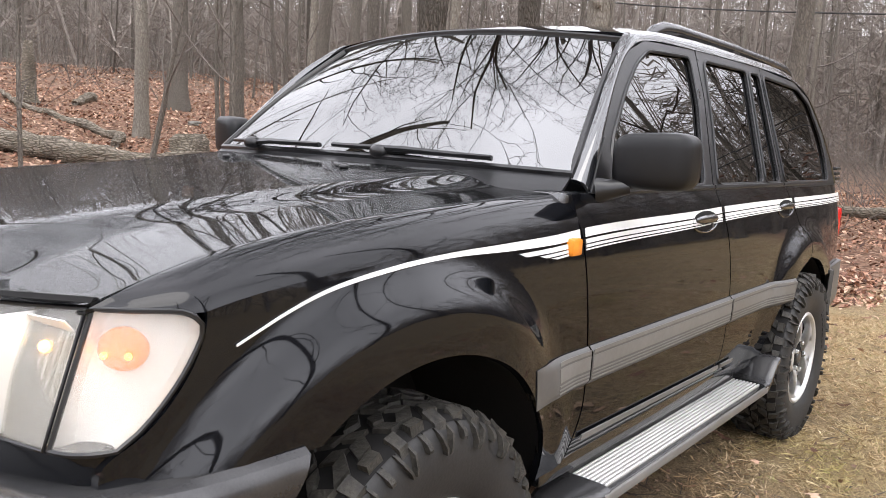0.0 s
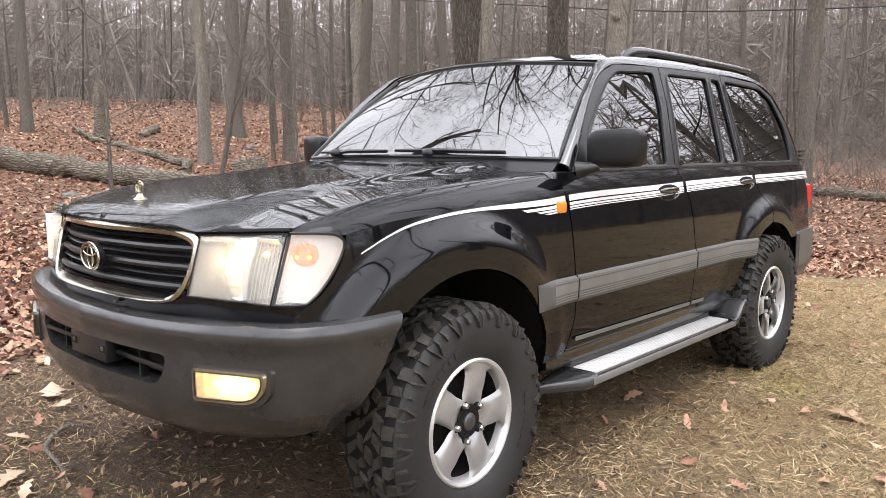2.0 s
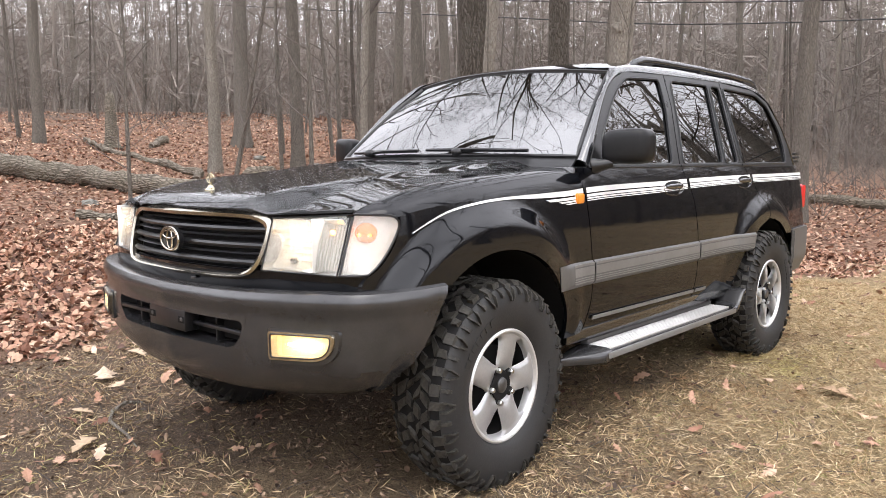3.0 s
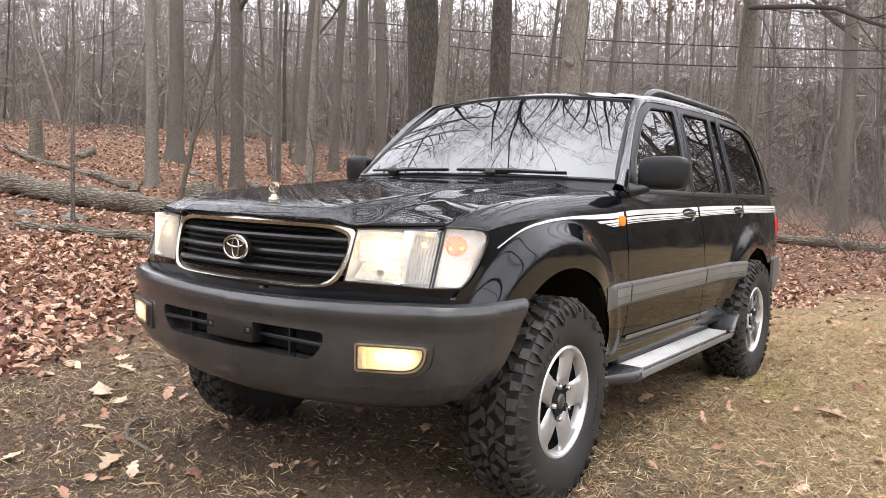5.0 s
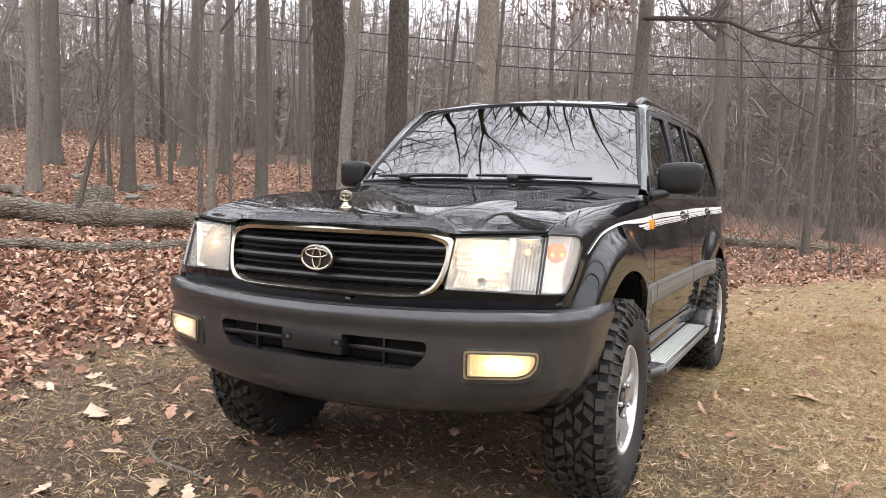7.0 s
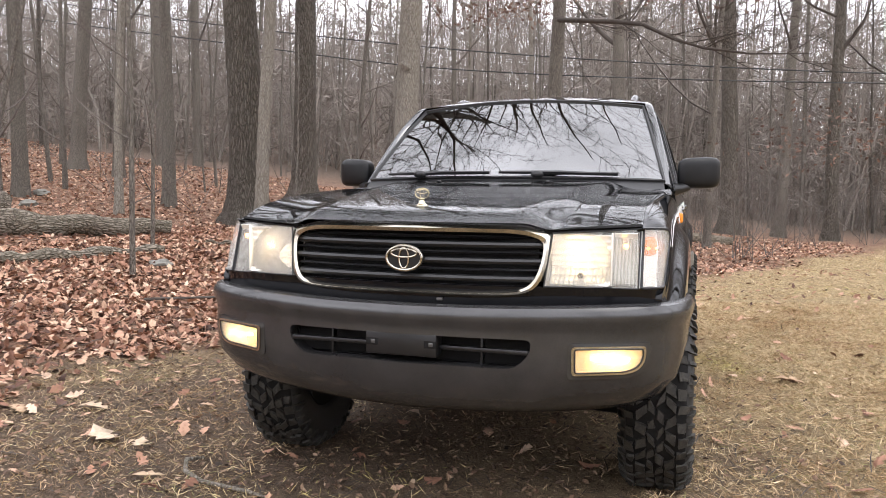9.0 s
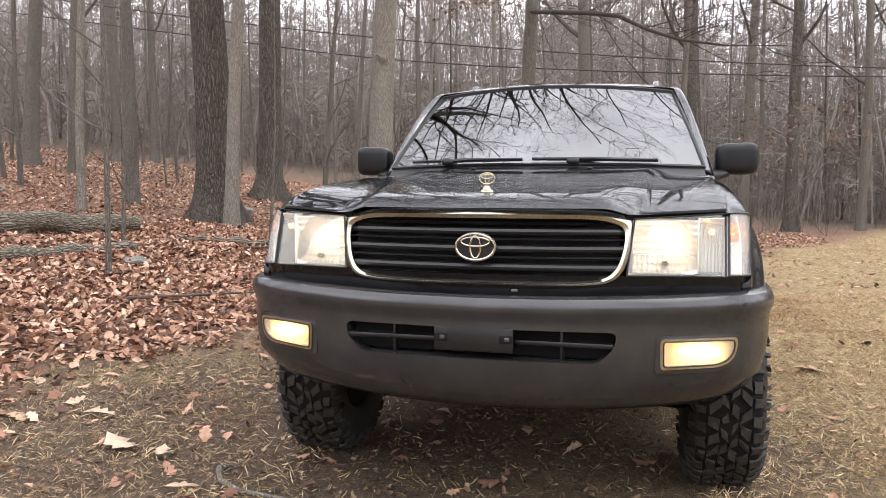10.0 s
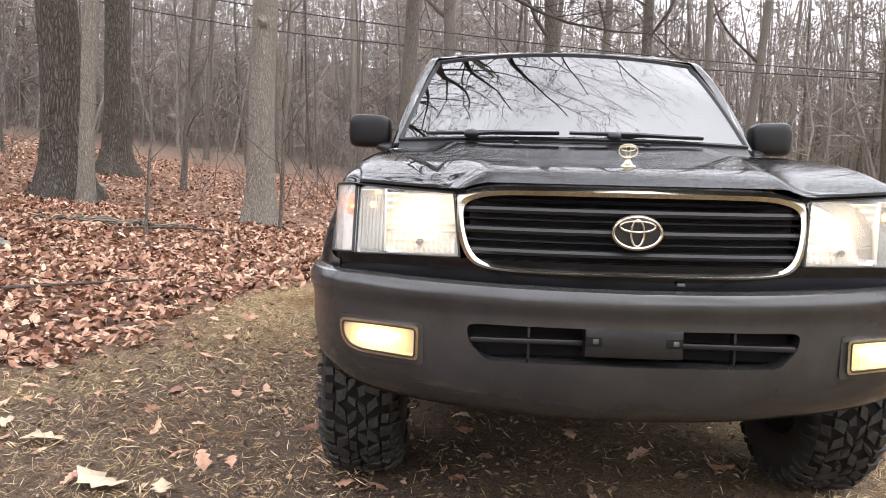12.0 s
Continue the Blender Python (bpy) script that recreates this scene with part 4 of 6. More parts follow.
bits = spots_in(24000, (-4.2, 3.5, -3.2, 5), lambda x, y, r: r.random() < 0.05 + 0.95 * smooth01(1.4 - math.hypot((x + 1.2) / 2.8, (y + 0.2) / 3.6)), 24)
scatter("leaf_crumbs", "crumbled leaf scraps on bare earth", CURLS, bits, 0.008 + 0.032 * np.random.RandomState(8).rand(len(bits)) ** 2, 0.35, M_CRUMB, "leaves", 8)

stick = np.array([(-0.012, -0.5, 0), (0.012, -0.5, 0), (0.016, 0.1, 0.03), (-0.016, 0.1, 0.03), (0.05, 0.5, 0)]), np.array([(0, 1, 2), (0, 2, 3), (3, 2, 4)])
sticks = spots_in(5000, (-5.5, 3.5, -3.2, 6), lambda x, y, r: r.random() < 0.2 + 0.8 * smooth01(1.5 - math.hypot((x + 1.4) / 3.2, (y + 0.2) / 3.8)), 25)
scatter("twig_litter", "short broken twigs and stalks on the ground", [stick], sticks, np.random.RandomState(9).uniform(0.04, 0.2, len(sticks)), 0.15, M_TWIG, "twigs", 9)

# large pale leaves lying apart: x, y, size, turn
for x, y, s, a in [(-1.75, -0.38, 0.24, 70), (-1.52, -0.42, 0.12, 20), (-2.2, 0.04, 0.19, 100), (-2.56, -0.13, 0.17, 60), (1.6, 2.14, 0.22, 80), (1.62, 2.17, 0.1, 10), (-0.72, -0.95, 0.17, 30), (2.2, 1.3, 0.13, 140),
                   (-2.3, -0.9, 0.2, 15), (-2.0, -1.15, 0.15, 100), (2.5, 2.4, 0.16, 50), (1.15, -1.0, 0.15, 70), (-1.2, -0.75, 0.13, 120)]:
    sv, sf = leaf_shape(rl)
    sv = sv * (1, 1, 0.6)
    ob = tagged(raw("oak_leaf", (sv * s).tolist(), sf.tolist(), M_LEAF2, smooth=True), "large pale lobed oak leaf lying flat", "leaf", "fallen leaves")
    ob.matrix_world = pose(x, y, ground_at(x, y) + 0.03, 4, 3, a)
    md = ob.modifiers.new("body", "SOLIDIFY")
    md.thickness = 0.0015

# dead leaves still hanging on low boughs at the wood's edge
cling = []
for cx, cy, cz, n in [(3.3, 13.2, 2.75, 90), (3.5, 13.0, 2.3, 130), (2.5, 13.0, 2.15, 60), (-3.5, 12.6, 5.15, 260), (-2.6, 12.8, 5.2, 200), (1.0, 12.5, 5.0, 60)]:
    for _ in range(n):
        cling.append((rl.gauss(cx, 0.7), rl.gauss(cy, 0.5), rl.gauss(cz, 0.22)))
scatter("hanging_leaves", "russet dead leaves clinging to low boughs", LEAVES, np.array(cling), np.random.RandomState(6).uniform(0.06, 0.11, len(cling)), 1.2, M_BRUSHLEAF, "leaves", 7)


# fallen twigs on the bare ground
def twig(points, r, label):
    pts = [Vector((x, y, ground_at(x, y) + z)) for x, y, z in points]
    return tagged(part("twig", tube(pts, [r, r * 0.8, r * 0.6, r * 0.3][:len(pts)] if len(pts) <= 4 else r, 6), M_TWIG), label, "twig", "fallen twigs")


tagged(part("twig", tube([(-1.13, -0.46, 0.02), (-1.165, -0.54, 0.03), (-1.10, -0.64, 0.022), (-0.96, -0.72, 0.02), (-0.72, -0.75, 0.018), (-0.54, -0.79, 0.012)], [0.006, 0.011, 0.010, 0.009, 0.007, 0.003], 8), M_PALE), "crooked pale twig lying on bare earth", "twig", "fallen twigs")
twig([(-4.1, 2.8, 0.05), (-3.6, 3.3, 0.06), (-3.3, 3.9, 0.04)], 0.014, "thin grey twig in the litter")
twig([(-5.0, 6.6, 0.05), (-4.3, 7.0, 0.07), (-3.9, 7.4, 0.04)], 0.02, "pale fallen branch in the litter")


# overhead wires along the wood's edge, sloping down with the land
def wire(line):
    pts = [(x, 17.0, line(x)) for x in [lerp(-42, 22, i / 40) for i in range(41)]]
    tagged(part("overhead_cable", tube(pts, 0.016, 5), M_WIRE), "thin black overhead cable strung before the wood", "cable", "overhead cables")


wire(spline([(-42, 11.6), (-24.7, 8.4), (-14.7, 6.6), (-10.0, 5.85), (-3.3, 4.95), (6.0, 4.1), (22, 3.6)]))
wire(spline([(-42, 10.7), (-35.8, 9.5), (-19.0, 6.75), (-12.0, 5.65), (-6.5, 4.8), (0.4, 4.2), (10.0, 3.75), (22, 3.5)]))

# a low bough that reaches out level from the tree at the wood's edge, with its side twigs
bough_tree = [o for o in scene.objects if o.name.startswith("tree") and abs(o.location.x + 1.87) < 0.01][0]
rb = random.Random(17)
limbs_out, v, f = [], [], []
line = [Vector(p) for p in ((-1.8, 12.2, 4.75), (-1.1, 11.3, 4.5), (-0.5, 10.6, 4.3), (0.0, 10.4, 4.18), (0.5, 10.3, 3.9), (1.0, 10.2, 3.7), (1.7, 10.1, 3.56), (2.6, 10.0, 3.5))]
tube_arrays(v, f, line, [0.05, 0.045, 0.04, 0.036, 0.03, 0.024, 0.017, 0.008], 7)
for i in range(1, 8):
    for _ in range(3):
        at = line[i - 1].lerp(line[i], rb.random())
        grow(rb, at, Vector((rb.uniform(0.2, 1), rb.uniform(-0.8, 0.8), rb.uniform(-0.35, 0.8))).normalized(), rb.uniform(0.7, 1.8), 0.013, 2, limbs_out, TWIGGY)
for level, pts, rad in limbs_out:
    tube_arrays(v, f, pts, rad, 3)
low_bough = raw("bough", [p - bough_tree.location for p in v], f, M_TWIG, bough_tree, "low level bough with side twigs", smooth=True)

# ---- the car: nose toward -y, its left flank toward +x, front axle at y = 0 ----
car = empty("car", "black four-wheel-drive estate car with charcoal bumpers and white side stripes", "car")
SIDE = spline([(0.40, 0.84), (0.50, 0.872), (0.60, 0.893), (0.75, 0.903), (0.90, 0.905), (1.05, 0.899), (1.15, 0.887), (1.21, 0.874), (1.262, 0.859), (1.30, 0.842)])
TAPER = spline([(-0.80, -0.07), (-0.64, -0.022), (-0.5, -0.008), (-0.2, 0.0), (1.5, 0.004), (2.9, 0.0), (3.5, -0.02), (3.95, -0.065)])
WELL_F, WELL_R = (0.0, 0.41, 0.54), (2.88, 0.40, 0.507)  # wheel arch: y, z, radius


def side_x(y, z):
    x = SIDE(z) + TAPER(y)
    r = math.hypot(y * (0.93 if y < 0 else 1.0), z - 0.41)
    x += 0.052 * smooth01((0.745 - r) / 0.12) * lerp(0.2, 1.0, smooth01((0.58 - y) / 0.34)) * smooth01((0.72 - y) / 0.12)
    r = math.hypot(y - 2.88, z - 0.40)
    x += 0.046 * smooth01((0.70 - r) / 0.11) * lerp(0.2, 1.0, smooth01((y - 2.3) / 0.34))
    return x


def arch_z(well, y):
    return well[1] + math.sqrt(max(0.0, well[2] ** 2 - (y - well[0]) ** 2))


HOOD_Z = spline([(-0.66, 1.112), (-0.568, 1.147), (-0.457, 1.178), (-0.309, 1.204), (-0.15, 1.222), (0.02, 1.235), (0.21, 1.247), (0.41, 1.257), (0.64, 1.264), (0.8, 1.268)])
HOOD_X = spline([(-0.66, 0.805), (-0.4, 0.806), (0.2, 0.812), (0.66, 0.82)])
SHOULDER = spline([(-0.5, 0.062), (0.0, 0.085), (0.5, 0.095), (0.72, 0.08)])
CUT_FRONT = spline([(0.48, 0.672), (0.58, 0.705), (0.68, 0.728), (0.8, 0.722), (0.95, 0.703), (1.15, 0.672), (1.20, 0.655), (1.27, 0.64)])
CUT_MID = spline([(0.48, 1.84), (0.68, 1.862), (0.84, 1.856), (0.94, 1.838), (1.10, 1.792), (1.2, 1.735), (1.27, 1.70)])
CUT_REAR = spline([(0.90, 2.815), (0.93, 2.86), (1.0, 2.83), (1.146, 2.71), (1.2, 2.645), (1.27, 2.585)])
LAMP_EDGE = spline([(0.84, -0.675), (0.900, -0.665), (0.913, -0.645), (0.93, -0.615), (0.96, -0.580), (1.0, -0.546), (1.04, -0.521), (1.08, -0.505), (1.105, -0.502), (1.12, -0.505)])
GAP = 0.004


def shoulder_z(y):
    return HOOD_Z(y) - SHOULDER(y)


def mirrored(fn, sg):
    return lambda u, v: Vector((lambda p: (p[0] * sg, p[1], p[2]))(fn(u, v)))


FENDER, DOOR_F, DOOR_R, QUARTER = {}, {}, {}, {}


def fender(sg):
    def front(u, v):
        z0 = lerp(0.852, 1.108, v)
        y = lerp(LAMP_EDGE(z0) + GAP, -0.31, u)
        z = lerp(0.852, shoulder_z(max(y, -0.5)), v)
        return (side_x(y, z), y, z)

    def rear(u, v):
        q = u + 0.06 * math.sin(2 * math.pi * u) * -1
        y = lerp(-0.31, 0.70, q)
        low = arch_z(WELL_F, y) if abs(y) < 0.54 else 0.0
        z = lerp(max(low, 0.50), shoulder_z(y), v)
        end = CUT_FRONT(z) - GAP
        y2 = y + (end - 0.70) * smooth01((q - 0.6) / 0.4)
        return (side_x(y2, z), y2, z)

    def top(u, v):
        y = lerp(-0.655, 0.66, u)
        zs, zh, xh = shoulder_z(y), HOOD_Z(y), HOOD_X(y)
        if y < -0.5:
            t = smooth01((y + 0.655) / 0.155)
            a = Vector((lerp(0.812, side_x(-0.5, shoulder_z(-0.5)), t), y, lerp(1.118, shoulder_z(-0.5), t)))
        else:
            yy = y + (CUT_FRONT(zs) - GAP - 0.66) * smooth01((u - 0.7) / 0.3)
            a = Vector((side_x(yy, zs), yy, zs))
        c = Vector((xh, y, zh))
        b = Vector((lerp(c.x, a.x, 0.8), y, zh - 0.013))
        return a * (1 - v) ** 2 + b * 2 * v * (1 - v) + c * v * v

    bm = sheet(mirrored(front, sg), 20, 28)
    sheet(mirrored(rear, sg), 72, 28, bm)
    sheet(mirrored(top, sg), 60, 8, bm)
    bmesh.ops.remove_doubles(bm, verts=bm.verts, dist=0.0006)
    bmesh.ops.recalc_face_normals(bm, faces=bm.faces)
    outward(bm, Vector((sg, 0, 0.3)))
    rim_edges = [e for e in bm.edges if e.is_boundary]
    for v in bmesh.ops.extrude_edge_only(bm, edges=rim_edges)["geom"]:
        if isinstance(v, bmesh.types.BMVert):
            v.co += Vector((-sg * 0.022, 0, -0.004))
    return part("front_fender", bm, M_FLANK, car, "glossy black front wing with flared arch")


def front_door(sg):
    def fn(u, v):
        z = lerp(0.50, 1.262, v)
        y = lerp(CUT_FRONT(z) + GAP, CUT_MID(z) - GAP, u)
        return (side_x(y, z), y, z)
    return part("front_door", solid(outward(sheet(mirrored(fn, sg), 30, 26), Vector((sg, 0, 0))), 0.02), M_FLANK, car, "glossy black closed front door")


def rear_edge(z):
    return CUT_REAR(z) if z > 0.905 else WELL_R[0] - math.sqrt(max(0.0, WELL_R[2] ** 2 - (z - WELL_R[1]) ** 2)) + 0.004


def rear_door(sg):
    def fn(u, v):
        z = lerp(0.50, 1.262, v)
        y = lerp(CUT_MID(z) + GAP, rear_edge(z) - GAP, u)
        return (side_x(y, z), y, z)
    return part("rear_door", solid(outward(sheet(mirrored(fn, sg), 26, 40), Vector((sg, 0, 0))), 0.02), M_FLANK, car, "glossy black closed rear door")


TAIL = spline([(0.45, 3.95), (0.8, 3.93), (1.0, 3.9), (1.12, 3.86), (1.262, 3.76)])


def quarter(sg):
    def fn(u, v):
        z = lerp(0.79, 1.262, v)
        y0 = CUT_REAR(z) + GAP if z > 0.905 else WELL_R[0] + math.sqrt(max(0.0, WELL_R[2] ** 2 - (z - WELL_R[1]) ** 2))
        y = lerp(y0, TAIL(z), u)
        back = smooth01((u - 0.86) / 0.14)
        return (side_x(y, z) - 0.05 * back ** 2, y, z)
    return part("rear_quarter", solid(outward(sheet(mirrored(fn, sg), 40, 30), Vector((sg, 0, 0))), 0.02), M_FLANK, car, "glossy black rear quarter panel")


for sg in (1, -1):
    FENDER[sg], DOOR_F[sg], DOOR_R[sg], QUARTER[sg] = fender(sg), front_door(sg), rear_door(sg), quarter(sg)


# stripes, mouldings: laid 2 mm proud along the flank
def band(parent, sg, y0, y1, top, bottom, mat, name, proud=0.0025, thick=0.002, n=40, slant=0.0, rows=2, label=""):
    def fn(u, v):
        y = lerp(y0, y1, u)
        z = lerp(bottom(y), top(y), v)
        y += slant * (1 - v) * (1 - u)
        return (side_x(y, z) + proud, y, z)
    return part(name, solid(outward(sheet(mirrored(fn, sg), n, rows), Vector((sg, 0, 0))), -thick if thick else 0), mat, parent, label)


STRIPE = spline([(-0.45, 1.047), (-0.345, 1.088), (-0.252, 1.115), (-0.086, 1.139), (0.093, 1.151), (0.33, 1.157), (0.54, 1.163), (0.72, 1.174), (1.5, 1.187), (1.78, 1.194), (2.38, 1.201), (3.7, 1.203)])
WIDE = spline([(-0.45, 0.004), (-0.2, 0.008), (0.1, 0.011), (0.35, 0.02), (0.6, 0.024), (3.7, 0.019)])
LINES = [(0.0, 1.0, -0.45), (0.030, 0.5, 0.36), (0.0455, 0.30, 0.45), (0.0565, 0.17, 0.50)]
for sg in (1, -1):
    for k, (drop, w, start) in enumerate(LINES):
        spread_y = lambda y: drop * lerp(1.0, 0.82, smooth01((y - 0.6) / 2))
        hi = lambda y: STRIPE(y) - spread_y(y)
        lo = lambda y: STRIPE(y) - spread_y(y) - WIDE(y) * w
        band(FENDER[sg], sg, start, 0.655, hi, lo, M_WHITE, "stripe", slant=0.03 if k else 0.0, label="white pinstripe")
        band(DOOR_F[sg], sg, 0.685, 1.73, hi, lo, M_WHITE, "stripe", label="white pinstripe")
        band(DOOR_R[sg], sg, 1.765, 2.655, hi, lo, M_WHITE, "stripe", label="white pinstripe")
        band(QUARTER[sg], sg, 2.70, 3.76, hi, lo, M_WHITE, "stripe", label="white pinstripe")
    for owner, a, b in ((FENDER[sg], 0.405, 0.718), (DOOR_F[sg], 0.727, 1.852), (DOOR_R[sg], 1.864, 2.60)):
        cut = 0.02 if owner is FENDER[sg] else 0.0

        def mould(u, v):
            # rises from the flank, runs flat, turns back in
            z = lerp(0.728, 0.838, v)
            y = lerp(a + cut * (1 - v), b, u) if b < 2.5 else lerp(a, b - 0.035 * (1 - v), u)
            out = 0.013 * smooth01(min(v, 1 - v) / 0.14) * smooth01(min(1.0, u / 0.45 if cut else 1.0))
            return (side_x(y, z) + 0.001 + out, y, z)
        m = part("side_moulding", solid(outward(sheet(mirrored(mould, sg), 30, 14), Vector((sg, 0, 0))), -0.002), M_MOULD2, owner, "grey rubbing strip")
        for zt, zb in ((0.832, 0.821), (0.814, 0.776), (0.768, 0.764), (0.758, 0.754), (0.748, 0.744)):
            band(m, sg, a + (0.13 if cut else 0.004), b - (0.03 if b > 2.5 else 0.004), lambda y: zt, lambda y: zb, M_MOULD, "moulding_line", proud=0.0155, rows=1, n=24)
    for owner, a, b in ((DOOR_F[sg], 0.74, 1.835), (DOOR_R[sg], 1.86, 2.0)):
        band(owner, sg, a, b, lambda y: 0.573 - 0.010 * (y - 0.7), lambda y: 0.556 - 0.010 * (y - 0.7), M_MOULD, "sill_trim", proud=0.006, thick=0.005)

# ---- bonnet ----
HOOD_C = spline([(-0.86, 1.160), (-0.78, 1.174), (-0.69, 1.187), (-0.5, 1.211), (-0.3, 1.233), (0.0, 1.262), (0.3, 1.290), (0.52, 1.310)])
HOOD_FRONT = spline([(0.0, -0.855), (0.2, -0.845), (0.38, -0.815), (0.44, -0.79), (0.50, -0.768), (0.56, -0.755), (0.65, -0.728), (0.74, -0.688), (0.80, -0.652)])
HOOD_BACK = spline([(0.0, 0.49), (0.4, 0.515), (0.7, 0.575), (0.83, 0.62)])


def hood_z(x, y):
    t = abs(x)
    xc = lerp(0.455, 0.60, (y + 0.8) / 1.35)
    w = 0.075
    s = 1 - 0.10 * (t / xc) ** 2
    fall = smooth01((t - xc + w) / (2 * w))
    side = lerp(0.16, 0.0, smooth01((t - xc) / (0.81 - xc)))
    edge = HOOD_Z(max(y, -0.66)) + (min(y, -0.66) + 0.66) * 0.12
    s = lerp(s, side, fall)
    return edge + (HOOD_C(y) - edge) * s


def hood(u, v):
    x = lerp(-1, 1, u)
    x = math.copysign(abs(x) ** 0.95, x)
    x *= 0.803
    y0, y1 = HOOD_FRONT(abs(x)), HOOD_BACK(abs(x))
    y = lerp(y0, y1, v ** 1.25)
    lip = lerp(1.131, 1.110 + 0.04 * (abs(x) - 0.5), smooth01((abs(x) - 0.41) / 0.1))
    nose = (hood_z(x, y0) - lip) * math.exp(-((y - y0) / 0.034) ** 1.1)
    return Vector((x * (HOOD_X(y) - 0.004) / 0.803, y, hood_z(x, y) - nose))


bm = sheet(hood, 100, 70)
outward(bm, Vector((0, 0, 1)))
bmesh.ops.solidify(bm, geom=bm.faces, thickness=0.007)
bonnet = part("bonnet", bm, M_PAINT, car, "glossy black bonnet with raised centre")

# ---- cowl, windscreen, roof ----
def screen(u, v, drop=0.0):
    s = lerp(-1, 1, u)
    base = Vector((0.815 * s, 0.60 + 0.125 * s * s, 1.325 - 0.012 * s * s))
    top = Vector((0.665 * s, 1.145 + 0.105 * s * s, 1.788 - 0.036 * s * s))
    p = base.lerp(top, v)
    bulge = 0.018 * math.sin(math.pi * v)
    return p + Vector((0, -0.65, 0.76)) * (bulge - drop)


windscreen = part("windscreen", solid(outward(sheet(screen, 32, 20), Vector((0, -1, 1))), 0.005), M_GLASS, car, "curved windscreen mirroring sky and branches")
windscreen.visible_shadow = False
rim_pts = [screen(u / 20, 0, 0.0) for u in range(21)] + [screen(1, v / 12) for v in range(1, 13)] + [screen(1 - u / 20, 1) for u in range(1, 21)] + [screen(0, 1 - v / 12) for v in range(1, 13)]
part("windscreen_seal", tube(rim_pts, 0.011, 6), M_TRIM, windscreen)


def cowl(u, v):
    x = lerp(-0.83, 0.83, u)
    t = abs(x)
    a = Vector((x, HOOD_BACK(t) - 0.03, hood_z(min(t, 0.8), HOOD_BACK(t)) - 0.022))
    b = screen((x / 0.83 + 1) / 2, 0.0) + Vector((0, -0.004, -0.005))
    p = a.lerp(b, v)
    p.z -= 0.012 * math.sin(math.pi * v)
    return p


for sg in (1, -1):
    part("cowl_corner", block(sg * 0.81 - 0.05, sg * 0.81 + 0.05, 0.60, 0.80, 1.16, 1.268, 0.012), M_PAINT, car)
part("cowl", solid(outward(sheet(cowl, 40, 6), Vector((0, 0, 1))), 0.012), M_TRIM, car, "black plastic cowl panel")

OUTER = [(0.755, 1.262), (0.90, 1.447), (1.05, 1.612), (1.17, 1.703), (1.32, 1.756), (1.8, 1.778), (2.55, 1.789), (3.1, 1.771), (3.32, 1.70), (3.46, 1.53), (3.52, 1.38), (3.54, 1.262)]
INNER = [(0.818, 0.715, 1.300), (0.782, 0.862, 1.445), (0.735, 1.03, 1.60), (0.698, 1.165, 1.708), (0.668, 1.285, 1.783), (0.645, 1.8, 1.829), (0.637, 2.55, 1.834), (0.638, 3.15, 1.813), (0.655, 3.45, 1.72), (0.69, 3.63, 1.53), (0.73, 3.72, 1.38), (0.76, 3.76, 1.262)]
TIME = [0, 1, 2, 3, 4, 5.5, 7.5, 9, 10, 11, 12, 13]
OUT_Y, OUT_Z = spline([(t, p[0]) for t, p in zip(TIME, OUTER)]), spline([(t, p[1]) for t, p in zip(TIME, OUTER)])
IN_X, IN_Y, IN_Z = (spline([(t, p[k]) for t, p in zip(TIME, INNER)]) for k in range(3))


def glass_x(z):
    return 0.862 - 0.285 * (z - 1.262) - 0.06 * (z - 1.262) * (z - 1.52)


def pillar(sg):
    def fn(u, v):
        t = 13 * u
        a = Vector((glass_x(OUT_Z(t)) + 0.004, OUT_Y(t), OUT_Z(t)))
        c = Vector((IN_X(t), IN_Y(t), IN_Z(t)))
        b = (a + c) / 2 + Vector((0.022, -0.012 if t < 4 else 0.012 if t > 9 else 0, 0.018))
        return a * (1 - v) ** 2 + b * 2 * v * (1 - v) + c * v * v
    return part("roof_pillar", solid(outward(sheet(mirrored(fn, sg), 90, 7), Vector((sg, 0, 0.3))), 0.012), M_PAINT, car, "glossy black roof pillar and rail")


for sg in (1, -1):
    pillar(sg)


def roof(u, v):
    s = lerp(-1, 1, u)
    t = lerp(3.85, 9.7, v)
    p = Vector((IN_X(t) * s, IN_Y(t), IN_Z(t)))
    c = 1 - s * s
    p.z += c * (0.018 + 0.006 * smooth01(v * 5)) + 0.022 * (1 - s ** 8) * smooth01(v * 4) * smooth01((1 - v) * 3)
    p.y -= 0.115 * c * (1 - smooth01(v * 3.0))
    p.y += 0.05 * c * smooth01(v * 4 - 3)
    return p


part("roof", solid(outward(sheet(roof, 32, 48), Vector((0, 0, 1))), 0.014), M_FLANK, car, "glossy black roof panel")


def tailgate(u, v):
    s = lerp(-1, 1, u)
    z = lerp(0.50, 1.74, v)
    t = 13 - (z - 1.262) / 0.156 if z > 1.262 else 13
    x, y = (IN_X(min(13, t)), IN_Y(min(13, t))) if z > 1.262 else (0.80, TAIL(z))
    return Vector((x * s, y + 0.05 * (1 - s * s), z))


part("tailgate", solid(outward(sheet(tailgate, 12, 20), Vector((0, 1, 0))), 0.02), M_PAINT, car)

